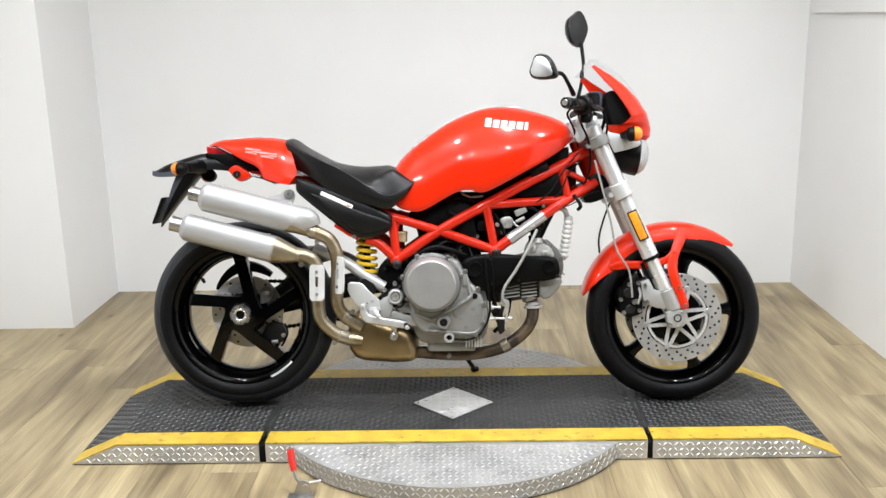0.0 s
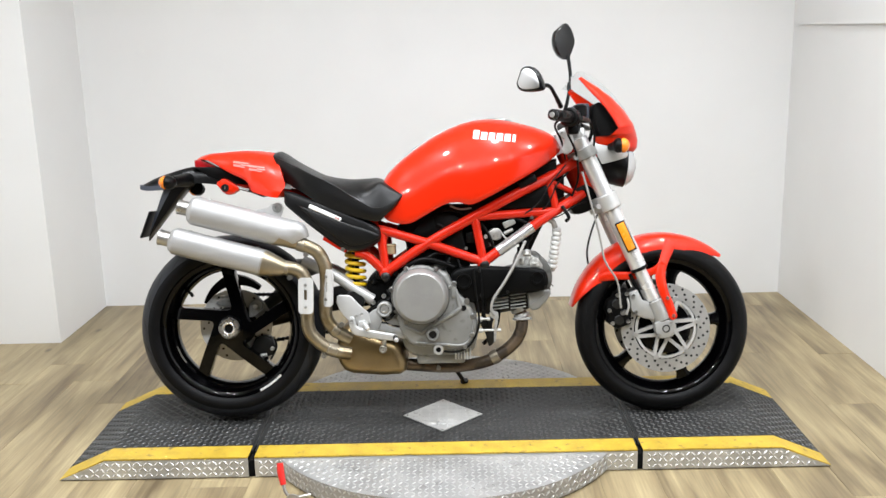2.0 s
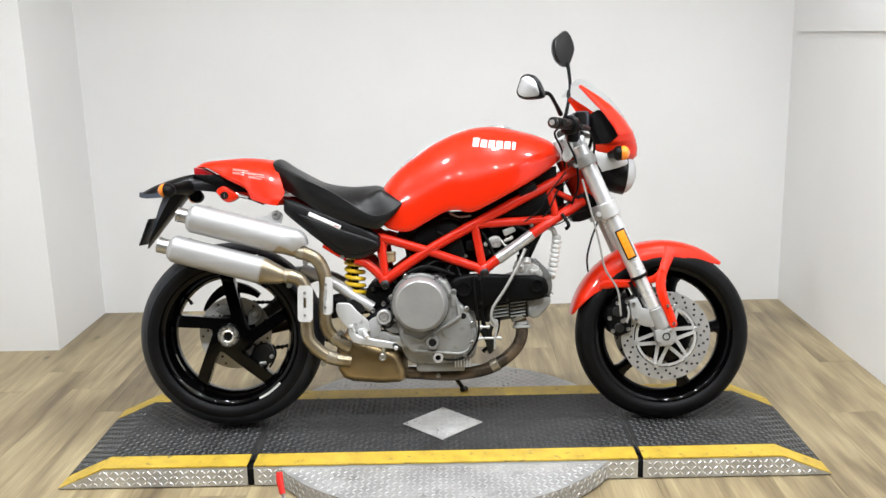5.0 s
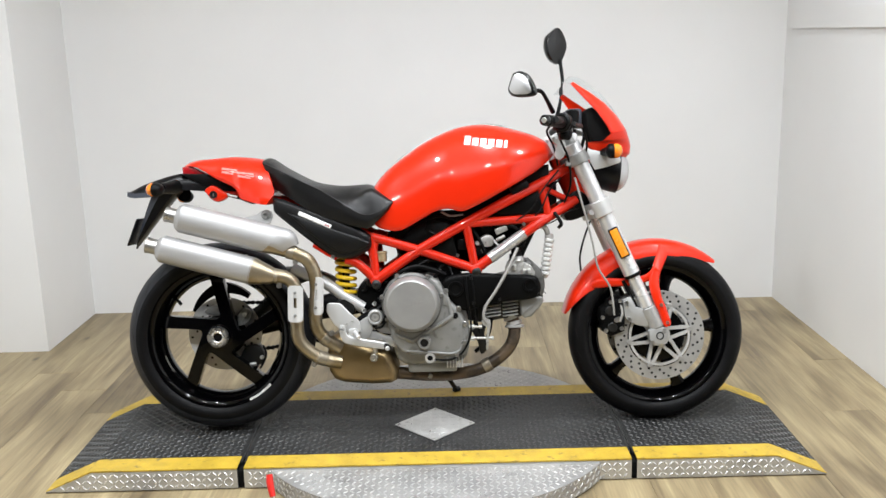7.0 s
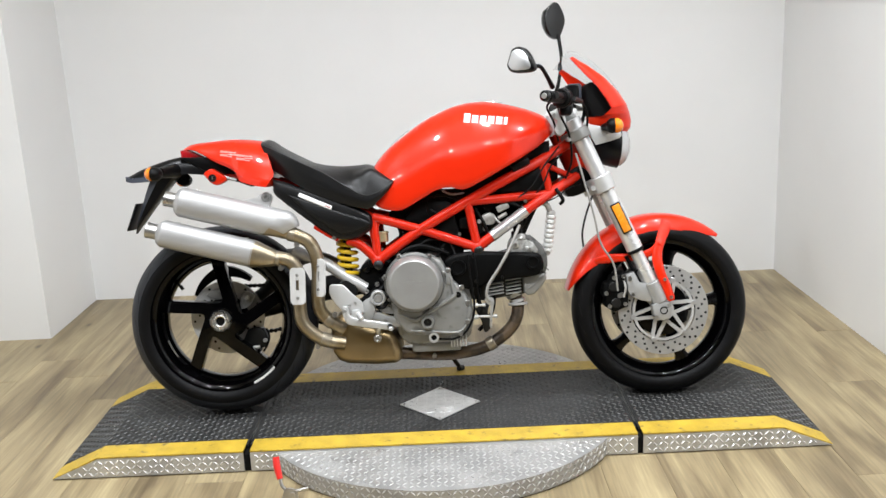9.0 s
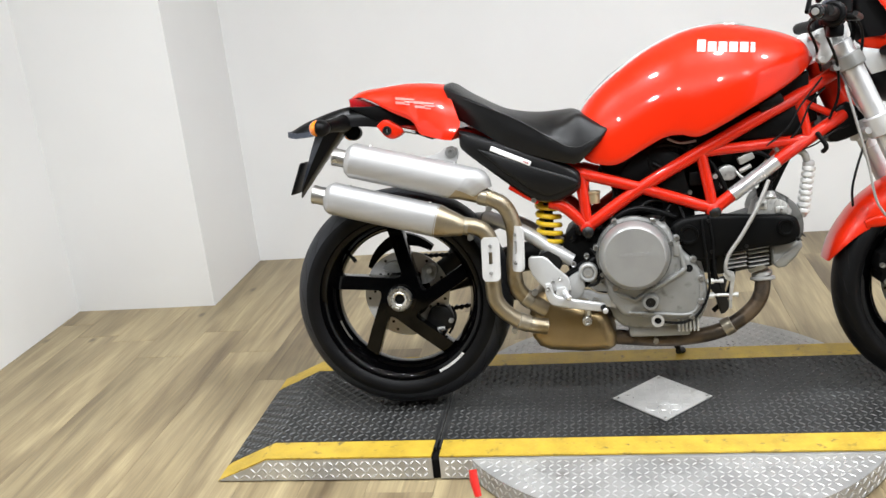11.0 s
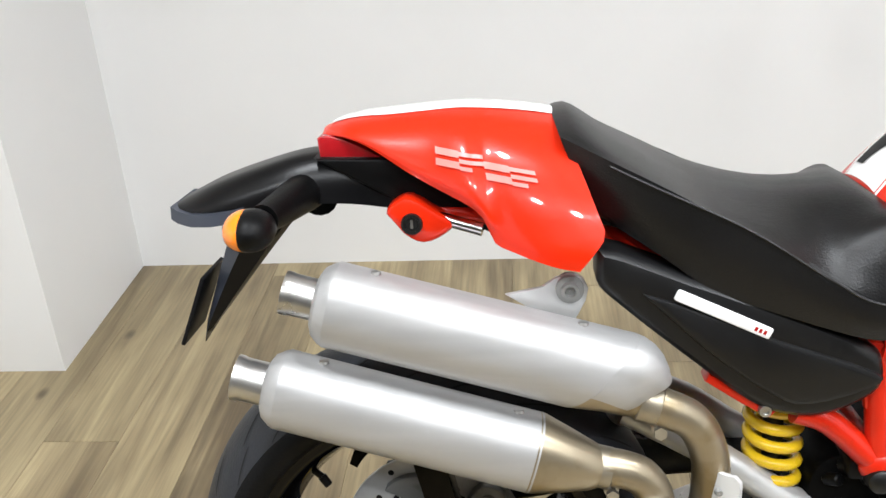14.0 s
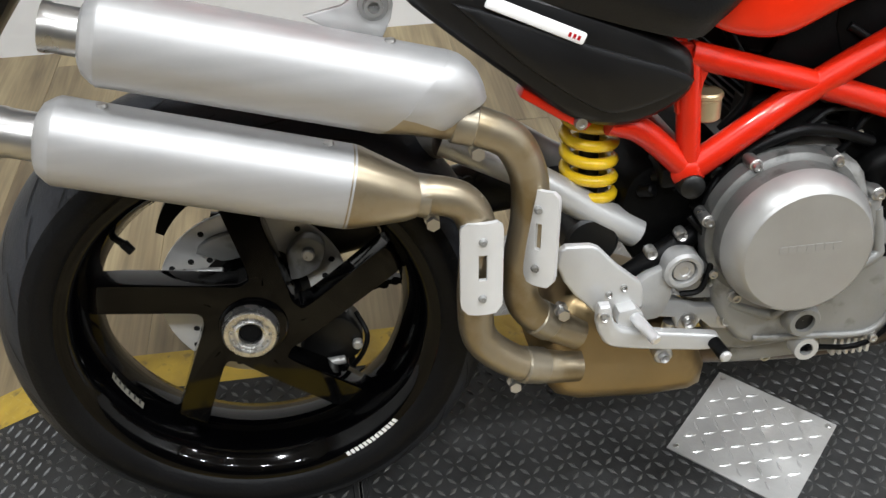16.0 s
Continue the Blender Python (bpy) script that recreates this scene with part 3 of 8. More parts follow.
hi = [bm.verts.new((x, y, 0.0066)) for x, y in diamond]
bm.faces.new(hi)
for i in range(4):
    bm.faces.new((lo[i], lo[(i + 1) % 4], hi[(i + 1) % 4], hi[i]))
inlay = part("diamond_inlay", bm, SILVER_PLATE, mid_section, "square aluminium tread plate set cornerwise")
bm = bmesh.new()


def on_inlay(u, v):
    h = math.sqrt(0.5)
    return Vector((DX + h * (u - v), DY + h * (u + v), 0.0066)), Vector((h, h, 0)), Vector((-h, h, 0)), Vector((0, 0, 1))


half = DR * math.sqrt(0.5) - 0.008
lozenges(bm, -half, half, -half, half, on_inlay, cell=0.0205, size=(0.0112, 0.0032), height=0.0012, keep=lambda u, v: max(abs(u), abs(v)) < half - 0.003 and min(abs(abs(u) - half), abs(abs(v) - half)) + max(abs(abs(u) - half), abs(abs(v) - half)) > 0.022)
tagged(part("inlay_pattern", bm, TABLE_RIDGE, inlay), kind="stuff")
for x, y in ((DX - DR + 0.014, DY), (DX + DR - 0.014, DY), (DX, DY - DR + 0.014), (DX, DY + DR - 0.014)):
    bm = bmesh.new()
    lathe(bm, [(0.0003, 0.0016), (0.003, 0.0018), (0.0046, 0.0008), (0.0048, -0.001)], segs=14)
    bmesh.ops.rotate(bm, verts=bm.verts, cent=(0, 0, 0), matrix=Matrix.Rotation(radians(90), 3, "X"))
    bmesh.ops.translate(bm, verts=bm.verts, vec=(x, y, 0.007))
    part("screw", bm, STEEL_BRIGHT, inlay)

# the round turntable under the bridge
TX, TY, TR, TZ = -0.015, -0.018, 0.594, -0.0085
base = thing("turntable", "round aluminium tread plate turntable lying on the floor", "turntable")
bm = bmesh.new()
ring = [(TX + TR * math.cos(a), TY + TR * math.sin(a)) for a in np.linspace(0, 2 * math.pi, 120, endpoint=False)]
cv = bm.verts.new((TX, TY, TZ))
rv = [bm.verts.new((x, y, TZ)) for x, y in ring]
for i in range(120):
    bm.faces.new((cv, rv[i], rv[(i + 1) % 120]))
disc_top = part("disc_top", bm, TABLE_PLATE, base)
bm = bmesh.new()
lo = [bm.verts.new((x, y, FLOOR_Z + 0.004)) for x, y in ring]
hi = [bm.verts.new((x, y, TZ - 0.0002)) for x, y in ring]
for i in range(120):
    bm.faces.new((lo[i], lo[(i + 1) % 120], hi[(i + 1) % 120], hi[i]))
rim = part("disc_rim", bm, TABLE_PLATE, base)
bm = bmesh.new()


def on_disc(u, v):
    return Vector((u, v, TZ)), Vector((1, 0, 0)), Vector((0, 1, 0)), Vector((0, 0, 1))


lozenges(bm, TX - TR, TX + TR, TY - TR, TY + TR, on_disc, cell=0.0190, size=(0.0098, 0.0028), height=0.0016, keep=lambda u, v: math.hypot(u - TX, v - TY) < TR - 0.012 and not NEAR_Y - 0.004 < v < FAR_Y)
tagged(part("disc_pattern", bm, TABLE_RIDGE, disc_top), kind="stuff")
bm = bmesh.new()


def on_rim(u, v):
    a = u / TR
    return Vector((TX + TR * math.cos(a), TY + TR * math.sin(a), v)), Vector((-math.sin(a), math.cos(a), 0)), Vector((0, 0, 1)), Vector((math.cos(a), math.sin(a), 0))


lozenges(bm, 0, 2 * math.pi * TR, FLOOR_Z + 0.004, TZ, on_rim, cell=0.0165, size=(0.0098, 0.0033))
tagged(part("rim_pattern", bm, TABLE_RIDGE, rim), kind="stuff")
# recessed black ring puts the shadow gap under the rim into colour
bm = bmesh.new()
rod(bm, (TX, TY, FLOOR_Z + 0.0003), (TX, TY, FLOOR_Z + 0.004), TR - 0.004, segs=96)
part("floor_ring", bm, GAP_BLACK, base, "black ring in place of the shadow gap at the floor")

# red-gripped toggle clamp on the turntable's rim
clamp = thing("toggle_clamp", "steel toggle clamp with red handle at the turntable's rim", "clamp", pose(0.012, -0.035, 0))
bm = bmesh.new()
tube(bm, [(-0.500, -0.462, 0.058), (-0.497, -0.474, 0.035), (-0.488, -0.492, 0.004)], [0.0095, 0.0105, 0.0085], 14)
part("grip", bm, shader("red_dipped_vinyl", (0.66, 0.02, 0.015), 0.35, vary=0.08), clamp, "red vinyl-dipped grip")
bm = bmesh.new()
tube(bm, [(-0.488, -0.491, 0.006), (-0.483, -0.500, -0.012), (-0.468, -0.505, -0.030)], 0.005, 10)
part("lever", bm, STEEL_BRIGHT, clamp)
bm = bmesh.new()
box(bm, -0.505, -0.43, -0.532, -0.498, FLOOR_Z + 0.0006, FLOOR_Z + 0.006, 0.0015, Matrix.Rotation(0, 4, "Z"))
part("foot", bm, STEEL_BRIGHT, clamp)
bm = bmesh.new()
prism(bm, rounded([(-0.49, FLOOR_Z + 0.005), (-0.445, FLOOR_Z + 0.005), (-0.438, -0.03), (-0.452, -0.016), (-0.475, -0.02)], 3), -0.516, -0.509, 0.001)
part("bracket", bm, STEEL_BRIGHT, clamp)
bm = bmesh.new()
rod(bm, (-0.45, -0.512, -0.026), (-0.412, -0.492, -0.028), 0.005, segs=10)
rod(bm, (-0.452, -0.522, -0.032), (-0.452, -0.500, -0.032), 0.007, segs=10)
part("link", bm, STEEL_BRIGHT, clamp)

# ---- the motorcycle: it leans away on its side stand; y is across, the viewer's side is minus ----
LEAN_DEG = 9.0
bike = thing("motorcycle", "red naked motorcycle with trellis frame, leaning on its side stand", "motorcycle", pose(0, 0, 0.004, -LEAN_DEG))
REAR_AXLE, FRONT_AXLE = (-0.720, 0.307), (0.722, 0.280)
REAR_R, FRONT_R = 0.308, 0.2885


def tyre_mesh(radius, half, rim_r, segs=96):
    """A closed tyre section: round crown, sidewalls with a bead step."""
    prof = []
    for a in np.linspace(-82, 82, 17):
        s = math.sin(radians(a))
        prof.append((radius - half * 0.70 * (1 - math.cos(radians(a))), half * s * 0.985))
    sh = radius - half * 0.603
    side = [(sh + (rim_r - sh) * t, half * w) for t, w in ((0.18, 0.99), (0.45, 0.965), (0.70, 0.92), (0.86, 0.875), (0.90, 0.845), (0.97, 0.835), (1.0, 0.80), (1.08, 0.72))]
    prof = [(r, -h) for r, h in reversed(side)] + prof + side
    return prof


def wheel(name, axle, radius, half, rim_half, rim_r, hub_r, spoke0, spoke_y, label, spoke_w=0.0168, flare=0.020, flat_face=False):
    cx, cz = axle
    bm = bmesh.new()
    w = rim_half
    # rim barrel with lips, closed profile
    lathe(bm, [(rim_r + 0.004, -w), (rim_r + 0.006, -w + 0.006), (rim_r - 0.006, -w + 0.012), (rim_r - 0.016, -w * 0.55), (rim_r - 0.026, -w * 0.2), (rim_r - 0.026, w * 0.2), (rim_r - 0.016, w * 0.55), (rim_r - 0.006, w - 0.012), (rim_r + 0.006, w - 0.006), (rim_r + 0.004, w),
               (rim_r - 0.006, w), (rim_r - 0.016, w - 0.010), (rim_r - 0.026, w * 0.55), (rim_r - 0.037, w * 0.2), (rim_r - 0.037, -w * 0.2), (rim_r - 0.026, -w * 0.55), (rim_r - 0.016, -w + 0.010), (rim_r - 0.006, -w)], cx, 0, cz, 96, closed=True)
    rim = part(name, bm, GLOSS_BLACK, bike, label, sharp=50)
    # spokes: tapered, slightly swept, thicker at the hub
    for k in range(5):
        a0 = spoke0 + 72 * k
        bm = bmesh.new()
        if flat_face:
            # one fifth of a flat-faced star: straight arm, filleted into its neighbours at the hub
            face = lambda r: -0.0515 + 0.018 * (max(r, 0.037) - 0.037) / 0.16
            tips = np.concatenate([np.linspace(-36, -7, 14), np.linspace(-6, 6, 7), np.linspace(7, 36, 14)])
            rows = []
            for d in tips:
                sn = abs(math.sin(radians(d)))
                reach = min(rim_r - 0.029, ((spoke_w / max(sn, 1e-4)) ** 4 + 0.059 ** 4) ** 0.25)
                row = [(r, face(r)) for r in (reach * f for f in np.linspace(0.2, 0.965, 11))] + [(reach * 0.99, face(reach) + 0.0015), (reach, face(reach) + 0.005), (reach, face(reach) + 0.036), (reach * 0.8, face(reach) + 0.042)]
                # the arms stand askew: each one's middle line passes beside the axle
                turn = lambda r: radians(a0 + d) - math.asin(0.042 / max(r, 0.064)) + math.asin(0.042 / 0.198)
                rows.append([bm.verts.new((cx + r * math.cos(turn(r)), y, cz + r * math.sin(turn(r)))) for r, y in row])
            for ra, rb in zip(rows, rows[1:]):
                for j in range(len(ra) - 1):
                    bm.faces.new((ra[j], rb[j], rb[j + 1], ra[j + 1]))
            part("spoke", bm, GLOSS_BLACK, rim)
            continue
        rings = []
        for t in np.linspace(0, 1, 9):
            r = hub_r * 0.6 + t * (rim_r - 0.030 - hub_r * 0.6)
            a = radians(a0 + 7.0 * (t - 0.5) * (1 - t) * 2)
            hw = flare * (1 - t) ** 2.4 + spoke_w + 0.012 * max(0, t - 0.85) / 0.15
            hd = 0.020 - 0.006 * t
            y = spoke_y * (1 - t) + spoke_y * 0.35 * t
            c, s = math.cos(a), math.sin(a)
            ring = []
            for q in np.linspace(0, 2 * math.pi, 24, endpoint=False):
                u = math.copysign(abs(math.cos(q)) ** 0.36, math.cos(q)) * hw
                v = math.copysign(abs(math.sin(q)) ** 0.36, math.sin(q)) * hd
                ring.append((cx + r * c - u * s, y + v, cz + r * s + u * c))
            rings.append(ring)
        loft(bm, rings)
        part("spoke", bm, GLOSS_BLACK, rim)
    bm = bmesh.new()
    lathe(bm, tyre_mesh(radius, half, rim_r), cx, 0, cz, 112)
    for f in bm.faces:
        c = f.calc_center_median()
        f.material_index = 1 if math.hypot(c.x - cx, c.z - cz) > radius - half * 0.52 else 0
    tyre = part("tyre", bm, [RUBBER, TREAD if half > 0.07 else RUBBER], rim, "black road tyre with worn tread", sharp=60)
    return rim, tyre


rear, rear_tyre = wheel("rear_wheel", REAR_AXLE, REAR_R, 0.084, 0.073, 0.2270, 0.062, 93, -0.054, "gloss black five-spoke rear wheel", 0.0205, 0.024, True)
front, front_tyre = wheel("front_wheel", FRONT_AXLE, FRONT_R, 0.060, 0.049, 0.2275, 0.045, 77, 0.0, "gloss black five-spoke front wheel")

rear.location = (0.003, -0.025, 0)  # both wheels stand towards the viewer's side of the frame's middle
front.location = (0, -0.016, 0)

# tread grooves: short slanted cuts on the tyre shoulders
for tyre, (cx, cz), radius, half, count in ((rear_tyre, REAR_AXLE, REAR_R, 0.084, 22), (front_tyre, FRONT_AXLE, FRONT_R, 0.060, 26)):
    bm = bmesh.new()
    for side in (-1, 1):
        for k in range(count):
            for lo, hi, off in ((22, 46, 0.0), (52, 70, 0.5)):
                a0 = 2 * math.pi * (k + off) / count
                strip = []
                for t in np.linspace(0, 1, 6):
                    q = radians(lo + (hi - lo) * t)
                    rr = radius - half * 0.70 * (1 - math.cos(q)) + 0.0006
                    h = side * half * 0.985 * math.sin(q) * 1.004
                    a = a0 + 0.17 * t
                    wd = (0.0028 * math.sin(math.pi * (0.12 + 0.76 * t))) / rr
                    strip.append([bm.verts.new((cx + rr * math.cos(a + d), h, cz + rr * math.sin(a + d))) for d in (-wd, wd)])
                for p, n in zip(strip, strip[1:]):
                    bm.faces.new((p[0], p[1], n[1], n[0]))
    tagged(part("groove_pattern", bm, GROOVE, tyre), kind="stuff")

# pale maker's lettering on the tyre wall, unreadable: short bars along an arc
for tyre, (cx, cz), r0, y, spans in ((rear, REAR_AXLE, 0.2262, -0.0735, ((295, 316),)), (front_tyre, FRONT_AXLE, 0.236, -0.0525, ((313, 322),))):
    bm = bmesh.new()
    for s0, s1 in spans:
        for a in np.arange(s0, s1, 1.7):
            p = [(r0 + dr, radians(a + da)) for dr, da in ((-0.0036, 0), (-0.0036, 1.25), (0.0036, 1.25), (0.0036, 0))]
            bm.faces.new([bm.verts.new((cx + r * math.cos(b), y, cz + r * math.sin(b))) for r, b in p])
    pieces("maker_bar", bm, WHITE_DECAL if tyre is rear else STICKER, tyre, "pale maker's marks as plain bars")


def brake_disc(name, cx, cy, cz, r0, r1, parent, holes=36, thick=0.005, steel=DISC_STEEL):
    bm = bmesh.new()
    lathe(bm, [(r0, -thick / 2), (r1 - 0.001, -thick / 2), (r1, -thick / 2 + 0.001), (r1, thick / 2), (r0, thick / 2)], cx, cy, cz, 80, closed=True)
    d = part(name, bm, steel, parent, "drilled steel brake disc")
    bm = bmesh.new()
    for k in range(holes):
        a = 2 * math.pi * k / holes
        r = r0 + (r1 - r0) * (0.24, 0.52, 0.80)[k % 3]
        for y in (cy - thick / 2 - 0.0004, cy + thick / 2 + 0.0004):
            vs = [bm.verts.new((cx + r * math.cos(a) + 0.0042 * math.cos(b), y, cz + r * math.sin(a) + 0.0042 * math.sin(b))) for b in np.linspace(0, 2 * math.pi, 10, endpoint=False)]
            bm.faces.new(vs)
    tagged(part("hole_pattern", bm, GROOVE, d), kind="stuff")
    return d


# rear hub, disc, nut
rx, rz = REAR_AXLE
bm = bmesh.new()
lathe(bm, [(0.0005, 0.05), (0.060, 0.05), (0.060, 0.0), (0.052, -0.05), (0.045, -0.068), (0.042, -0.0765), (0.038, -0.0785), (0.0005, -0.0785)], rx, 0, rz, 48)
part("hub", bm, GLOSS_BLACK, rear).location.y = 0.023
bm = bmesh.new()
lathe(bm, [(0.0138, -0.086), (0.0150, -0.0955), (0.0180, -0.097), (0.0215, -0.0945), (0.0245, -0.0945), (0.0262, -0.099), (0.0315, -0.099), (0.034, -0.096), (0.0350, -0.083), (0.0138, -0.078)], rx, 0, rz, 48, closed=True)
nut = part("axle_nut", bm, NUT_STEEL, rear, "bright machined ring nut")
nut.location = (-0.003, 0.025, 0.002)
bm = bmesh.new()
lathe(bm, [(0.0005, -0.086), (0.0138, -0.086), (0.0140, -0.092)], rx, 0, rz, 32)
part("axle_bore", bm, GAP_BLACK, nut)
bm = bmesh.new()
for k in range(14):
    a = 2 * math.pi * k / 14 + 0.3
    rod(bm, (rx + 0.0230 * math.cos(a), -0.0940, rz + 0.0230 * math.sin(a)), (rx + 0.0230 * math.cos(a), -0.0955, rz + 0.0230 * math.sin(a)), 0.0016, segs=8)
pieces("nut_pin", bm, CAST_GREY, nut)
brake_disc("rear_disc", rx, 0.027, rz, 0.062, 0.123, rear, 33, steel=PALE_DISC)
bm = bmesh.new()
lathe(bm, [(0.045, 0.023), (0.072, 0.024), (0.072, 0.032), (0.045, 0.035)], rx, 0, rz, 40, closed=True)
part("disc_carrier", bm, DARK_METAL, rear)
# sprocket
bm = bmesh.new()
teeth = [(rx + (0.088 + 0.006 * (k % 2)) * math.cos(math.pi * k / 39), rz + (0.088 + 0.006 * (k % 2)) * math.sin(math.pi * k / 39)) for k in range(78)]
prism(bm, teeth, 0.117, 0.123, bevel=0)
part("sprocket", bm, DARK_METAL, rear)
# valve
bm = bmesh.new()
rod(bm, (rx - 0.150, -0.02, rz + 0.128), (rx - 0.137, -0.02, rz + 0.116), 0.0045, segs=10)
rod(bm, (rx - 0.139, -0.02, rz + 0.118), (rx - 0.130, -0.022, rz + 0.106), 0.006, 0.0055, segs=10)
part("valve", bm, PLASTIC, rear)
# maker's sticker on the rim well
bm = bmesh.new()
rows = [[bm.verts.new((rx + 0.1960 * math.cos(radians(a)), y, rz + 0.1960 * math.sin(radians(a)))) for y in (-0.040, -0.022, -0.004)] for a in np.linspace(198, 216, 9)]
for a, b in zip(rows, rows[1:]):
    for j in range(2):
        bm.faces.new((a[j], b[j], b[j + 1], a[j + 1]))
label_patch = part("rim_label", bm, KHAKI_LABEL, rear, "pale worn rim label")
bm = bmesh.new()
for k in range(6):
    a0, a1 = radians(199.4 + 2.8 * k), radians(200.4 + 2.8 * k)
    bm.faces.new([bm.verts.new((rx + 0.1953 * math.cos(a), y, rz + 0.1953 * math.sin(a))) for a, y in ((a0, -0.037), (a1, -0.037), (a1, -0.012 - 0.004 * (k % 2)), (a0, -0.012 - 0.004 * (k % 2)))])
pieces("label_bar", bm, DARK_METAL, label_patch)

def carrier_plate(cx, cy, cz, s):
    """A flat ring cast with a zigzag of struts: every cell of a polar grid that a strut or a rim covers stays."""
    bm = bmesh.new()
    na, radii = 252, np.linspace(0.024, 0.1000, 29)
    struts = []
    for k in range(6):
        for d in (-0.44, 0.44):
            a0, a1 = 2 * math.pi * (k + d) / 6, 2 * math.pi * (k + d * 0.16) / 6
            struts.append((np.array((0.036 * math.cos(a0), 0.036 * math.sin(a0))), np.array((0.095 * math.cos(a1), 0.095 * math.sin(a1)))))
    grid = {}

    @functools.lru_cache(None)
    def kept(i, j):
        r, a = (radii[j] + radii[j + 1]) / 2, (i + 0.5) / na
        if r < 0.034 or r > 0.0925:
            return True
        q = np.array((r * math.cos(2 * math.pi * a), r * math.sin(2 * math.pi * a)))
        for p0, p1 in struts:
            d = p1 - p0
            u = min(1.0, max(0.0, float(np.dot(q - p0, d) / np.dot(d, d))))
            if np.linalg.norm(q - p0 - d * u) < 0.0054:
                return True
        return False

    def at(i, j, k):
        key = (i % na, j, k)
        if key not in grid:
            a = 2 * math.pi * (i % na) / na + 0.2
            grid[key] = bm.verts.new((cx + radii[j] * math.cos(a), cy + s * (0.0 if k == 0 else 0.007), cz + radii[j] * math.sin(a)))
        return grid[key]
    for i in range(na):
        for j in range(len(radii) - 1):
            if not kept(i, j):
                continue
            ring = [(i, j), (i + 1, j), (i + 1, j + 1), (i, j + 1)]
            for k in (0, 1):
                bm.faces.new([at(a, b, k) for a, b in ring])
            for (u, v), near in zip(zip(ring, ring[1:] + ring[:1]), ((i, j - 1), (i + 1, j), (i, j + 1), (i - 1, j))):
                if not 0 <= near[1] < len(radii) - 1 or not kept(near[0] % na, near[1]):
                    bm.faces.new((at(*u, 0), at(*v, 0), at(*v, 1), at(*u, 1)))
    return bm


# front hub and discs
fx, fz = FRONT_AXLE
bm = bmesh.new()
lathe(bm, [(0.0005, 0.064), (0.035, 0.064), (0.086, 0.060), (0.088, 0.054), (0.046, 0.044), (0.046, -0.044), (0.088, -0.054), (0.086, -0.060), (0.035, -0.064), (0.0005, -0.064)], fx, 0, fz, 40)
part("hub", bm, GLOSS_BLACK, front)
for s in (-1, 1):
    d = brake_disc("front_disc", fx, s * 0.072, fz, 0.1040, 0.1465, front, 60)
    part("disc_carrier", carrier_plate(fx, s * 0.070, fz, s), SILVER_PAINT, d, "silver cast disc carrier with triangular windows", sharp=30)
    bm = bmesh.new()
    for k in range(6):
        a = 2 * math.pi * k / 6 + 0.2
        rod(bm, (fx + 0.1020 * math.cos(a), s * 0.067, fz + 0.1020 * math.sin(a)), (fx + 0.1020 * math.cos(a), s * 0.0795, fz + 0.1020 * math.sin(a)), 0.0085, segs=12, chamfer=0.001)
    pieces("float_button", bm, DISC_STEEL, d)

# ---- fork and steering ----
FORK_TOP, FORK_LOW = np.array((0.452, 0.888)), np.array((0.706, 0.322))
fork_dir = (FORK_LOW - FORK_TOP) / np.linalg.norm(FORK_LOW - FORK_TOP)


def on_fork(d, off=0.0):
    """The point (x, z) at d metres down the fork and off metres ahead of it."""
    p = FORK_TOP + fork_dir * d + np.array((-fork_dir[1], fork_dir[0])) * off
    return float(p[0]), float(p[1])


def fork_pt(d, y, off=0.0):
    x, z = on_fork(d, off)
    return (x, y, z)


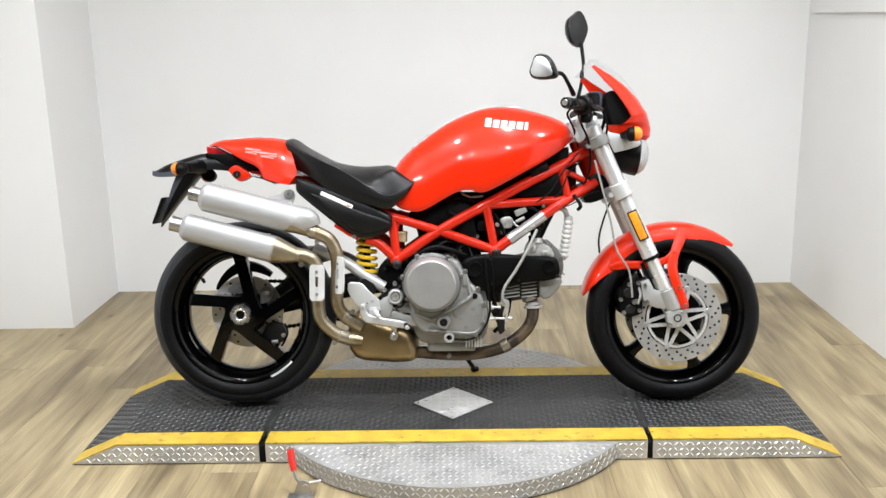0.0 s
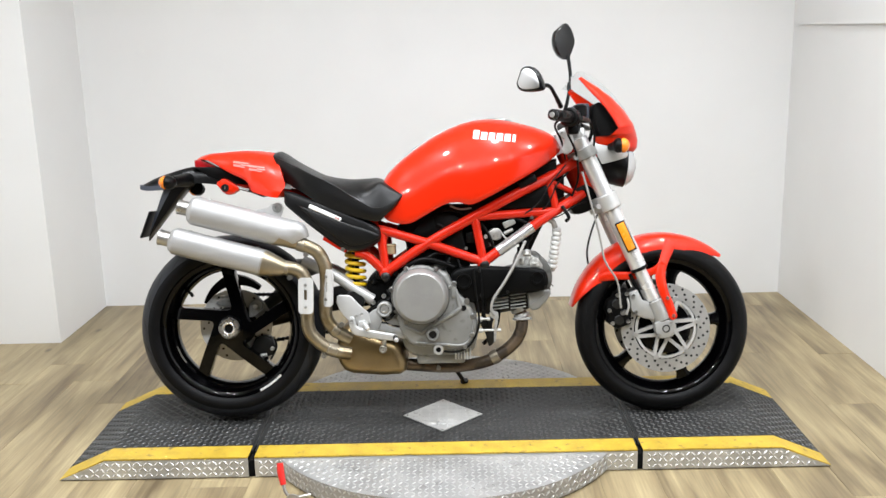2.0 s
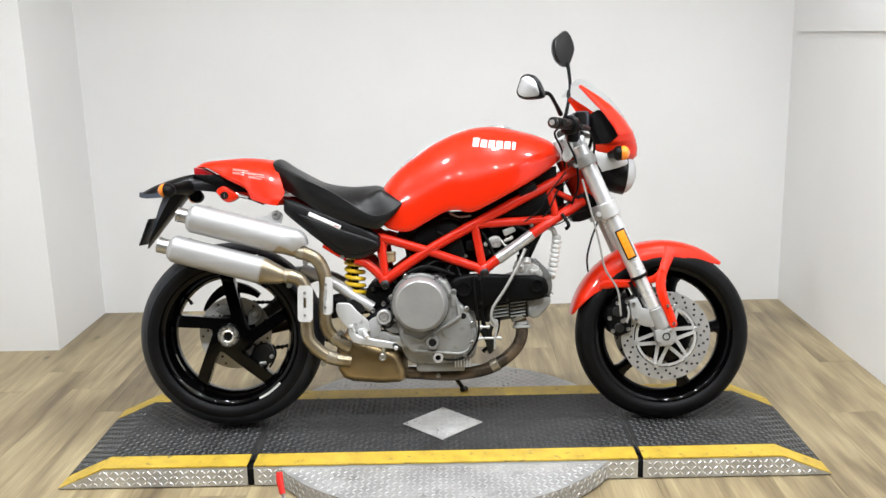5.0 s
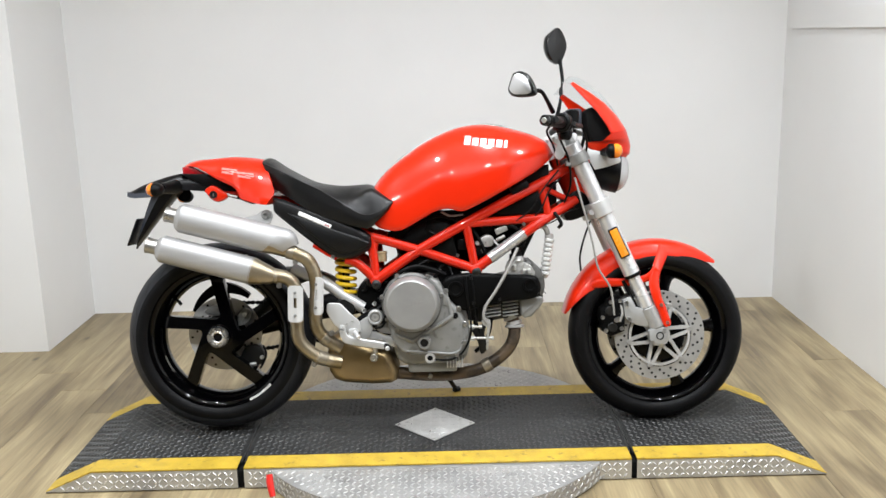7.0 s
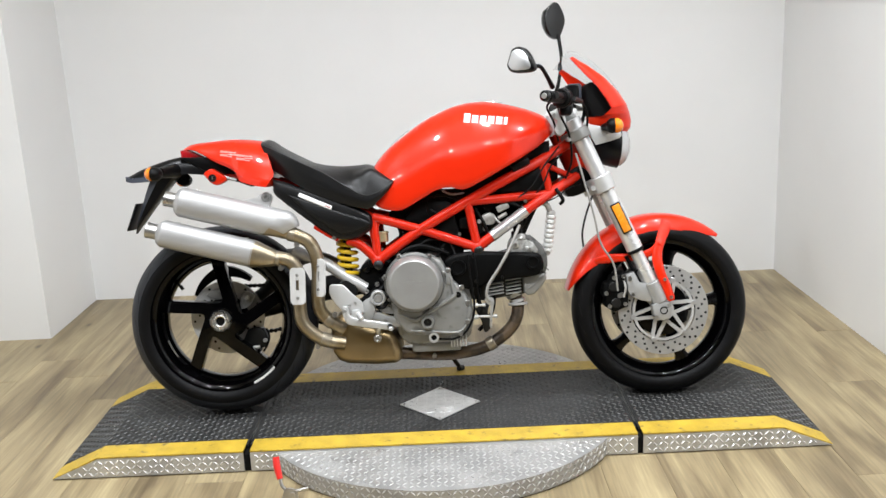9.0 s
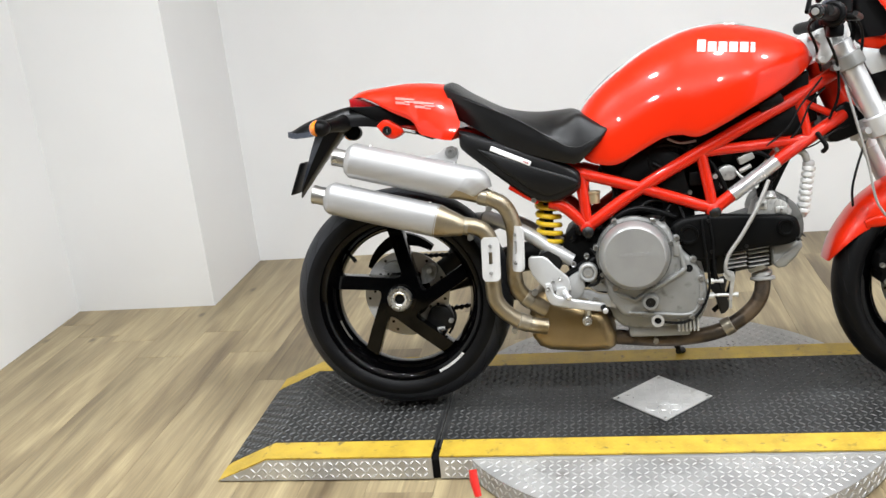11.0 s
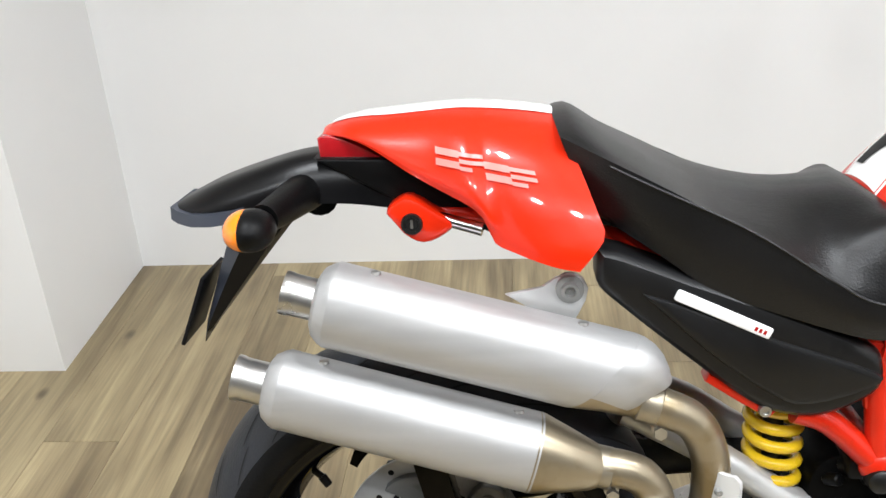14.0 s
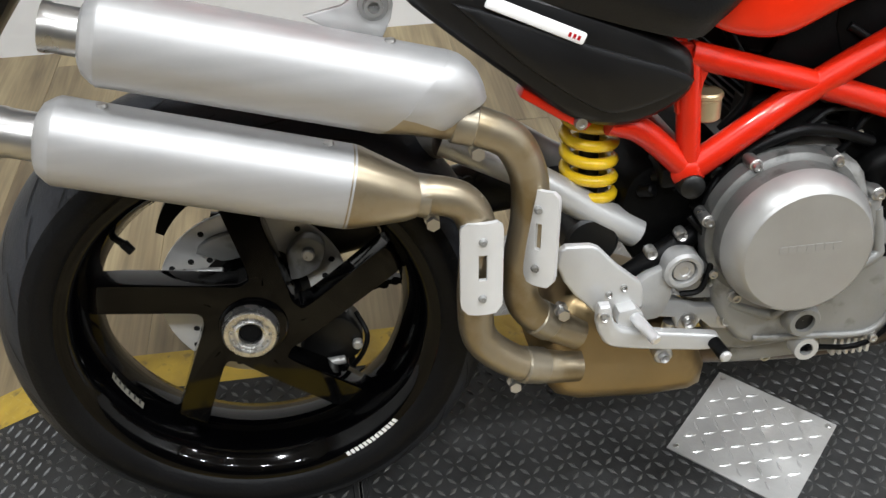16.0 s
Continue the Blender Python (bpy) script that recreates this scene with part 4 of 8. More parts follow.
for s in (-1, 1):
    y = 0.098 * s
    bm = bmesh.new()
    rod(bm, fork_pt(-0.022, y), fork_pt(0.205, y), 0.0265, segs=32, chamfer=0.002)
    rod(bm, fork_pt(0.205, y), fork_pt(0.445, y), 0.0255, 0.0275, segs=32, chamfer=0.002)
    leg = part("fork_leg", bm, FORK_SILVER, bike, "polished silver upside-down fork leg")
    bm = bmesh.new()
    rod(bm, fork_pt(0.440, y), fork_pt(0.452, y), 0.0290, segs=28, chamfer=0.002)
    part("dust_seal", bm, PLASTIC, leg)
    bm = bmesh.new()
    rod(bm, fork_pt(0.450, y), fork_pt(0.590, y), 0.0210, segs=28)
    part("slider", bm, FORK_SILVER, leg)
    bm = bmesh.new()
    rod(bm, fork_pt(0.560, y), fork_pt(0.578, y), 0.0245, segs=28, chamfer=0.002)
    part("slider_ring", bm, PLASTIC, leg)
    # cast foot: a sleeve on the slider, a flat caliper lug and the square axle clamp
    bm = bmesh.new()
    prism(bm, [(0.600, 0.401), (0.626, 0.411), (0.634, 0.396), (0.643, 0.376), (0.664, 0.372), (0.690, 0.330), (0.678, 0.311), (0.650, 0.316), (0.617, 0.329), (0.606, 0.345), (0.604, 0.368)], *sorted((s * 0.090, s * 0.112)), 0.004, 2)
    rod(bm, fork_pt(0.560, y), fork_pt(0.636, y), 0.0265, 0.0275, segs=28, chamfer=0.004)
    prism(bm, [(0.681, 0.300), (0.704, 0.314), (0.738, 0.309), (0.745, 0.290), (0.742, 0.262), (0.722, 0.252), (0.694, 0.250), (0.684, 0.272)], *sorted((s * 0.078, s * 0.122)), 0.005, 2)
    foot = part("fork_foot", bm, FOOT_CAST, leg, "silver cast axle carrier with a square clamp")
    bm = bmesh.new()
    lathe(bm, [(0.0005, s * 0.112), (0.0085, s * 0.112), (0.0095, s * 0.1235), (0.0125, s * 0.1235), (0.0135, s * 0.118)], 0.717, 0, 0.283, 26)
    part("axle_bore", bm, GAP_BLACK, foot)
    bm = bmesh.new()
    for x, z in ((0.612, 0.392), (0.620, 0.338), (0.692, 0.262), (0.731, 0.300)):
        lathe(bm, [(0.0005, s * 0.113), (0.0035, s * 0.113), (0.0040, s * 0.1185 + s * 0.006 * (x > 0.65)), (0.0068, s * 0.1185 + s * 0.006 * (x > 0.65)), (0.0075, s * 0.105)], x, 0, z, 14)
    pieces("caliper_screw", bm, STEEL_BRIGHT, foot)
    # forked end of the leg over the slider, and a second thin tube behind
    bm = bmesh.new()
    rod(bm, fork_pt(0.452, y * 0.9, -0.034), fork_pt(0.600, y * 0.9, -0.030), 0.006, segs=12)
    part("slider_guide", bm, PLASTIC, leg)
    # amber reflector on the leg
    m = Matrix.Translation((on_fork(0.329)[0], y + s * 0.029, on_fork(0.329)[1])) @ Matrix.Rotation(math.atan2(fork_dir[0], -fork_dir[1]) * -1, 4, "Y")
    bm = bmesh.new()
    box(bm, -0.0165, 0.0165, -0.0045, 0.0045, -0.052, 0.052, 0.003, m)
    holder = part("reflector_holder", bm, PLASTIC, leg)
    bm = bmesh.new()
    box(bm, -0.0128, 0.0128, -0.0065, 0.0065, -0.047, 0.047, 0.002, m)
    part("side_reflector", bm, AMBER_REFLECTOR, holder, "amber side reflector")
    # calliper
    bm = bmesh.new()
    out = [(0.523, 0.345), (0.530, 0.374), (0.548, 0.384), (0.556, 0.401), (0.578, 0.404), (0.592, 0.414), (0.602, 0.392), (0.598, 0.360), (0.608, 0.335), (0.606, 0.298), (0.584, 0.290), (0.562, 0.281), (0.545, 0.292), (0.528, 0.304), (0.534, 0.322)]
    prism(bm, out, s * 0.074 - 0.034, s * 0.074 + 0.034, 0.008, 2)
    cal = part("brake_caliper", bm, BLACK_CAST, bike, "dark four-piston brake caliper")
    bm = bmesh.new()
    for x, z, r in ((0.560, 0.366, 0.016), (0.566, 0.312, 0.016)):
        rod(bm, (x, s * 0.104, z), (x, s * 0.113, z), r, segs=18, chamfer=0.002)
    pieces("piston_cap", bm, DARK_METAL, cal)
    bm = bmesh.new()
    x, z = 0.578, 0.336
    rod(bm, (x - 0.014, s * 0.10, z - 0.006), (x + 0.016, s * 0.10, z + 0.008), 0.006, segs=10)
    rod(bm, (x, s * 0.09, z + 0.0), (x, s * 0.118, z + 0.0), 0.0075, segs=10)
    part("banjo_bolt", bm, STEEL_BRIGHT, cal)
    bm = bmesh.new()
    for x, z in ((0.535, 0.345), (0.592, 0.398), (0.596, 0.308), (0.545, 0.302), (0.562, 0.394), (0.586, 0.340)):
        lathe(bm, [(0.0005, s * 0.110), (0.0035, s * 0.110), (0.0045, s * 0.114), (0.0065, s * 0.114), (0.0070, s * 0.104)], x, 0, z, 12)
    pieces("caliper_bolt", bm, STEEL_BRIGHT, cal)
    bm = bmesh.new()
    tube(bm, [(0.590, s * 0.100, 0.395), (0.598, s * 0.112, 0.362), (0.590, s * 0.112, 0.330)], 0.004, 8)
    part("bridge_pipe", bm, HOSE_GREY, cal)

# triple clamps
for d, name, th, mat in ((0.03, "upper_clamp", 0.016, CAST_GREY), (0.205, "lower_clamp", 0.024, SILVER_PAINT)):
    bm = bmesh.new()
    rings = []
    for y in np.linspace(-0.098, 0.098, 15):
        back = 0.045 * (1 - (abs(y) / 0.098) ** 2) + 0.012
        rings.append([fork_pt(d + k * th, y, o) for k, o in ((-1, 0.015), (1, 0.015), (1, -back), (-1, -back))])
    loft(bm, rings)
    for s in (-1, 1):
        rod(bm, fork_pt(d - th - 0.002, s * 0.098), fork_pt(d + th + 0.002, s * 0.098), 0.036, segs=32, chamfer=0.003)
        q = fork_pt(d, s * 0.098, -0.036)
        rod(bm, (q[0], s * 0.098 - 0.02, q[2]), (q[0], s * 0.098 + 0.022, q[2]), 0.0085, segs=14)
    part(name, bm, mat, bike, "silver cast fork clamp")
bm = bmesh.new()
rod(bm, fork_pt(0.0, 0, -0.045), fork_pt(0.20, 0, -0.045), 0.034, segs=28)
part("head_tube", bm, RED_FRAME, bike)

# front mudguard: a shell round the tyre with arms to the fork feet
def guard_point(a, v, r=0.3045):
    """Point on the shell: a degrees round the axle, v from -1 to 1 across."""
    tip = min(1.0, max(0.0, (a - 47.0) / 30.0)) ** 0.6 * min(1.0, max(0.0, (169.5 - a) / 12.0)) ** 0.5
    hw = 0.073 * (0.30 + 0.70 * tip)
    edge = float(np.interp(a, (48, 57, 66, 73, 87, 100, 116, 131, 136, 140, 147, 160, 168), (0.296, 0.276, 0.266, 0.260, 0.256, 0.255, 0.249, 0.248, 0.243, 0.237, 0.258, 0.286, 0.301)))
    r += 0.006 * min(1.0, max(0.0, (a - 105) / 30))
    rr = r - (0.3045 - edge) * abs(v) ** 2.6
    return (fx + rr * math.cos(radians(a)), hw * math.sin(v * 1.35) / math.sin(1.35), 0.286 + rr * math.sin(radians(a)))


bm = bmesh.new()
for dr in (0.0, -0.0035):
    rows = [[bm.verts.new(guard_point(a, v, 0.3055 + dr)) for v in np.linspace(-1, 1, 19)] for a in np.linspace(48.5, 168, 60)]
    for p, n in zip(rows, rows[1:]):
        for k in range(18):
            bm.faces.new((p[k], p[k + 1], n[k + 1], n[k]))
guard = part("front_mudguard", bm, RED, bike, "glossy red front mudguard with fork arms", sharp=60)
for s in (-1, 1):
    bm = bmesh.new()
    # a moulded strut down to the foot and a rail along the tyre, which leave a window below the shell
    for pts, w, y0, y1 in (([(0.748, 0.566), (0.734, 0.536), (0.715, 0.497), (0.703, 0.455), (0.711, 0.405), (0.728, 0.362), (0.741, 0.322), (0.744, 0.314)], [0.021, 0.018, 0.0155, 0.0165, 0.0155, 0.0145, 0.0135, 0.009], 0.060, 0.119),
                           ([(0.506, 0.446), (0.530, 0.4520), (0.560, 0.4545), (0.615, 0.4555), (0.655, 0.460), (0.690, 0.473), (0.715, 0.498)], [0.010, 0.0160, 0.0145, 0.0130, 0.0120, 0.0125, 0.0125], 0.068, 0.096)):
        line, wid = smooth_line(pts, 6), np.interp(np.linspace(0, len(pts) - 1, 6 * (len(pts) - 1) + 1), range(len(pts)), w)
        rings = []
        for i, q in enumerate(line):
            d = line[min(i + 1, len(line) - 1)] - line[max(0, i - 1)]
            d /= np.linalg.norm(d)
            nrm = np.array((-d[1], d[0]))
            if y1 > 0.1:
                yy = s * float(np.interp(q[1], (0.33, 0.42, 0.50, 0.57), (y1, 0.113, 0.092, y0)))
            else:
                yy = s * float(np.interp(q[0], (0.478, 0.56, 0.66, 0.72), (y0, 0.076, 0.088, y1)))
            rings.append([((q + nrm * wid[i] * u)[0], yy + v * s, (q + nrm * wid[i] * u)[1]) for u, v in ((-1, -0.001), (-0.85, 0.003), (-0.4, 0.0050), (0.4, 0.0050), (0.85, 0.003), (1, -0.001), (0.9, -0.004), (-0.9, -0.004))])
        loft(bm, rings)
    arm = part("mudguard_arm", bm, RED, guard, sharp=60)
    bm = bmesh.new()
    for x, z in ((0.741, 0.326), (0.722, 0.384)):
        lathe(bm, [(0.0005, s * 0.1225), (0.0025, s * 0.1245), (0.003, s * 0.1275), (0.0052, s * 0.1275), (0.006, s * 0.112)], x, 0, z, 12)
    pieces("arm_screw", bm, STEEL_BRIGHT, arm)

# ---- trellis frame ----
def frame_y(x):
    return float(np.interp(x, (-0.30, -0.20, 0.10, 0.25, 0.36, 0.46), (0.122, 0.122, 0.128, 0.118, 0.090, 0.045)))


TUBES = [  # x, z pairs and radius
    ([(-0.194, 0.487), (-0.054, 0.580), (0.100, 0.664), (0.246, 0.738), (0.343, 0.784), (0.436, 0.833)], 0.0165),
    ([(-0.205, 0.627), (-0.054, 0.580), (0.125, 0.515)], 0.0150),
    ([(0.125, 0.515), (0.296, 0.632), (0.372, 0.678), (0.462, 0.728)], 0.0165),
    ([(0.100, 0.662), (0.366, 0.674)], 0.0140),
    ([(0.099, 0.660), (0.125, 0.517)], 0.0140),
    ([(0.343, 0.783), (0.366, 0.676)], 0.0140),
    ([(0.350, 0.770), (0.452, 0.722)], 0.0090),
    ([(-0.205, 0.627), (-0.194, 0.489)], 0.0140),
    ([(-0.290, 0.556), (-0.250, 0.540), (-0.194, 0.487)], 0.0150),
]
for s in (-1, 1):
    bm = bmesh.new()
    for pts, r in TUBES:
        tube(bm, [(x, s * frame_y(x), z) for x, z in pts], r, 14, 5)
    for x, z, r in ((-0.194, 0.488, 0.022), (0.125, 0.515, 0.023), (-0.054, 0.580, 0.018)):
        ball(bm, (x, s * frame_y(x), z), r, r * 0.85, r, 16, 10)
    fr = part("trellis_frame_side", bm, RED_FRAME, bike, "red tubular trellis frame side")
    bm = bmesh.new()
    for x, z in ((-0.1935, 0.4805), (0.128, 0.514)):
        lathe(bm, [(0.0005, s * 0.1475), (0.009, s * 0.147), (0.0145, s * 0.143), (0.0165, s * 0.128)], x, 0, z - 0.006, 20)
    pieces("frame_plug", bm, DARK_METAL, fr)
    bm = bmesh.new()
    p = [(x, s * frame_y(x), z) for x, z in ((0.172, 0.547), (0.286, 0.625))]
    tube(bm, p, 0.0185, 16, 3)
    part("frame_guard", bm, shader("clear_wrap_silver", (0.56, 0.555, 0.56), 0.25, metal=0.6, vary=0.06, scale=40, bump=0.08), fr, "silver protective wrap on the frame tube")
    bm = bmesh.new()
    prism(bm, rounded([(-0.225, 0.635), (-0.185, 0.633), (-0.150, 0.612), (-0.182, 0.606), (-0.192, 0.565), (-0.215, 0.560)], 3), s * 0.122 - 0.006, s * 0.122 + 0.006, 0.003)
    part("frame_gusset", bm, RED_FRAME, fr)
bm = bmesh.new()
for x, z in ((0.125, 0.515), (-0.197, 0.50), (0.10, 0.665), (0.366, 0.676), (0.343, 0.784)):
    rod(bm, (x, -frame_y(x), z), (x, frame_y(x), z), 0.0115, segs=12)
pieces("frame_cross_tube", bm, RED_FRAME, bike)
# black buffer strip clipped on the upper tube
bm = bmesh.new()
m = Matrix.Translation((0.272, -frame_y(0.272) - 0.006, 0.772)) @ Matrix.Rotation(radians(-25), 4, "Y")
box(bm, -0.031, 0.031, -0.018, 0.016, -0.011, 0.013, 0.005, m)
part("frame_buffer", bm, PLASTIC, bike, "ribbed black rubber buffer")
# rear subframe rails
bm = bmesh.new()
for s in (-1, 1):
    tube(bm, [(-0.205, s * 0.10, 0.627), (-0.34, s * 0.085, 0.70), (-0.52, s * 0.060, 0.755), (-0.70, s * 0.045, 0.780)], 0.011, 12)
part("subframe", bm, RED_FRAME, bike, "red tubular rear subframe")

# ---- tank, seat, tail ----
tank_top = curve1([(-0.204, 0.772), (-0.190, 0.802), (-0.147, 0.848), (-0.091, 0.891), (-0.019, 0.936), (0.072, 0.973), (0.152, 0.983), (0.231, 0.972), (0.320, 0.946), (0.366, 0.922), (0.388, 0.890)])
tank_low = curve1([(-0.204, 0.690), (-0.192, 0.664), (-0.160, 0.649), (-0.110, 0.646), (-0.055, 0.674), (0.006, 0.706), (0.049, 0.711), (0.080, 0.703), (0.117, 0.713), (0.238, 0.775), (0.324, 0.823), (0.372, 0.858), (0.388, 0.872)])
tank_half = curve1([(-0.204, 0.112), (-0.192, 0.132), (-0.150, 0.146), (-0.090, 0.154), (-0.010, 0.168), (0.070, 0.184), (0.150, 0.190), (0.230, 0.184), (0.310, 0.156), (0.360, 0.115), (0.388, 0.055)])


def tank_section(x, n=30, grow=0.0):
    zt, zb, hw = tank_top(x), tank_low(x), tank_half(x)
    h = zt - zb
    k = min(1.0, max(0.0, (x + 0.13) / 0.25))          # the knee hollow fades out forwards
    pts = [(0, 1.0), (0.20, 0.990), (0.40, 0.950), (0.59, 0.865), (0.76, 0.735), (0.90, 0.565), (0.985, 0.40), (1.0, 0.27), (0.988, 0.07), (0.95, 0.0)]
    line = smooth_line(pts, 4)
    half = [(hw * u + grow * min(1, u * 2), zb + h * v + grow * (v - 0.5) * 2) for u, v in line]
    ring = [(x, -y, z) for y, z in half] + [(x, y, z) for y, z in reversed(half[1:])]
    return ring


bm = bmesh.new()
xs = np.concatenate([np.linspace(-0.204, -0.16, 7), np.linspace(-0.15, 0.35, 38), np.linspace(0.358, 0.388, 7)])
loft(bm, [tank_section(x) for x in xs])
tank = part("fuel_tank", bm, RED, bike, "glossy red fuel tank with a white centre stripe", sharp=70)


def over_tank(x, u):
    """A point on the tank's upper skin, u metres from the middle."""
    zt, zb, hw = tank_top(x), tank_low(x), tank_half(x)
    pts = smooth_line([(0, 1.0), (0.20, 0.990), (0.40, 0.950), (0.59, 0.865), (0.76, 0.735), (0.90, 0.565)], 8)
    return (x, u, zb + (zt - zb) * float(np.interp(abs(u) / hw, [p[0] for p in pts], [p[1] for p in pts])))


def tank_strip(u0, u1, x0, x1, lift, nu=6, nx=44):
    bm = bmesh.new()
    rows = []
    for x in np.linspace(x0, x1, nx):
        k = min(1.0, tank_half(x) / 0.13)
        rows.append([bm.verts.new((p[0] - lift * 0.3 * (1 if x < 0 else 0), p[1], p[2] + lift)) for p in (over_tank(x, (u0 + (u1 - u0) * v) * k) for v in np.linspace(0, 1, nu))])
    for a, b in zip(rows, rows[1:]):
        for i in range(nu - 1):
            bm.faces.new((a[i], a[i + 1], b[i + 1], b[i]))
    return bm


stripe = part("centre_stripe", tank_strip(-0.047, 0.047, -0.197, 0.33, 0.0012), WHITE_STRIPE, tank, "white racing stripe")
for u0, u1 in ((-0.0535, -0.0490), (0.0490, 0.0535)):
    part("pinstripe", tank_strip(u0, u1, -0.197, 0.33, 0.0011, 2), WHITE_STRIPE, stripe)
# ragged black chequer marks at the stripe's edge
bm = bmesh.new()
# four tongues that widen forwards and snap back, the last one running out to a point
edges = []
for k in range(4):
    for s in np.linspace(0, 1, 6):
        edges.append((-0.188 + 0.025 * (k + s * 0.999), 0.019 - 0.005 * k - 0.019 * s ** 1.6, 0.040 - (0.024 * s if k == 3 else 0.0)))
edges += [(-0.080, -0.016, -0.004), (-0.071, -0.019, -0.018)]
flame = [[bm.verts.new((p[0] - 0.0006, p[1], p[2] + 0.0022)) for p in (over_tank(x, u0), over_tank(x, (u0 + u1) / 2), over_tank(x, u1))] for x, u0, u1 in edges]
for a, b in zip(flame, flame[1:]):
    for i in range(2):
        bm.faces.new((a[i], a[i + 1], b[i + 1], b[i]))
part("stripe_marks", bm, PLASTIC, stripe, "black ragged chequer marks")
# fuel cap
bm = bmesh.new()
cz = tank_top(0.19)
lathe(bm, [(0.0005, 0.004), (0.030, 0.004), (0.042, 0.002), (0.046, -0.006)], segs=36)
bmesh.ops.rotate(bm, verts=bm.verts, cent=(0, 0, 0), matrix=Matrix.Rotation(radians(90), 3, "X"))
bmesh.ops.rotate(bm, verts=bm.verts, cent=(0, 0, 0), matrix=Matrix.Rotation(radians(6), 3, "Y"))
bmesh.ops.translate(bm, verts=bm.verts, vec=(0.19, 0, cz - 0.001))
part("fuel_cap", bm, CHROME, tank)


def on_tank_side(x, z, lift=0.0012):
    """A point on the skin of the near tank side."""
    ring = [(y, zz) for _, y, zz in tank_section(x) if y <= 0]
    ring.sort(key=lambda p: p[1])
    return (x, float(np.interp(z, [p[1] for p in ring], [p[0] for p in ring])) - lift, z)


def side_decal(name, quads, material, label, parent=None, shear=0.0):
    """Flat marks that follow the tank side: quads of (x0, x1, z0, z1) with a slant."""
    bm = bmesh.new()
    for x0, x1, z0, z1 in quads:
        nx, nz = 3, 4
        rows = []
        for j in range(nz + 1):
            z = z0 + (z1 - z0) * j / nz
            rows.append([bm.verts.new(on_tank_side(x0 + (x1 - x0) * i / nx + shear * (z - 0.918), z - 0.105 * (x0 + (x1 - x0) * i / nx - 0.18))) for i in range(nx + 1)])
        for a, b in zip(rows, rows[1:]):
            for i in range(nx):
                bm.faces.new((a[i], a[i + 1], b[i + 1], b[i]))
    return pieces(name, bm, material, parent or tank, label)


# the maker's mark as plain white shapes
blocks = []
w, g = 0.0188, 0.0062
for k in range(6):
    x0 = 0.100 + k * (w + g)
    a, b = 0.9045, 0.9285
    blocks += [(x0, x0 + (0.010 if k == 5 else w), a, b + (0.005 if k == 0 else 0.0))]
side_decal("maker_mark", blocks, WHITE_DECAL, "white maker's mark drawn as plain blocks", shear=0.18)

# seat
seat_top = curve1([(-0.556, 0.886), (-0.535, 0.889), (-0.496, 0.856), (-0.434, 0.821), (-0.372, 0.802), (-0.309, 0.793), (-0.255, 0.794), (-0.219, 0.795), (-0.190, 0.782), (-0.158, 0.760), (-0.132, 0.744)])
seat_seam_z = curve1([(-0.556, 0.872), (-0.516, 0.852), (-0.460, 0.826), (-0.358, 0.778), (-0.273, 0.724), (-0.220, 0.698), (-0.170, 0.712), (-0.132, 0.740)])
seat_seam_y = curve1([(-0.556, 0.105), (-0.516, 0.126), (-0.460, 0.142), (-0.358, 0.154), (-0.273, 0.161), (-0.220, 0.165), (-0.170, 0.163), (-0.132, 0.150)])
seat_low = curve1([(-0.556, 0.788), (-0.510, 0.764), (-0.411, 0.718), (-0.325, 0.685), (-0.222, 0.656), (-0.190, 0.672), (-0.150, 0.708), (-0.132, 0.735)])


def seat_section(x):
    zt, zs, ys, zb = seat_top(x), seat_seam_z(x), seat_seam_y(x), seat_low(x)
    yl = ys * 0.965
    zb = min(zb, zs - 0.004)
    q = min(1.0, max(0.0, (x + 0.27) / 0.07))          # the nose is square-shouldered
    half = smooth_line([(0, zt), (ys * 0.28, zt - (0.06 - 0.05 * q) * (zt - zs)), (ys * 0.56, zt - (0.28 - 0.24 * q) * (zt - zs)), (ys * (0.82 + 0.06 * q), zt - (0.62 - 0.46 * q) * (zt - zs)), (ys, zs)], 4)[:-1] + smooth_line([(ys, zs), (ys * 1.005, zs * 0.5 + zb * 0.5), (yl, zb)], 4)
    w = max(0.0, min(1.0, (-0.40 - x) / 0.15))
    sh = lambda z: 0.40 * (0.886 - z) * w
    return [(x + sh(z), -y, z) for y, z in half] + [(x + sh(z), y, z) for y, z in reversed(half[1:])]


bm = bmesh.new()
loft(bm, [seat_section(x) for x in np.linspace(-0.556, -0.132, 52)])
seat = part("seat", bm, LEATHER, bike, "black vinyl rider's seat with a stitched side seam", sharp=55)
bm = bmesh.new()
tube(bm, [(x, -seat_seam_y(x) - 0.0005, seat_seam_z(x)) for x in np.linspace(-0.50, -0.16, 14)], 0.0016, 6, 3)
mirrored(bm)
pieces("seam_piping", bm, LEATHER, seat)

# tail cowl
cowl_top = curve1([(-0.822, 0.8735), (-0.8, 0.8832), (-0.76, 0.8905), (-0.665, 0.8974), (-0.6, 0.893), (-0.548, 0.8848)])
cowl_low = curve1([(-0.822, 0.866), (-0.793, 0.868), (-0.759, 0.857), (-0.700, 0.822), (-0.656, 0.796), (-0.640, 0.764), (-0.615, 0.753), (-0.575, 0.742), (-0.548, 0.738)])
cowl_half = curve1([(-0.822, 0.024), (-0.793, 0.052), (-0.759, 0.070), (-0.700, 0.094), (-0.665, 0.114), (-0.620, 0.140), (-0.580, 0.157), (-0.548, 0.164)])


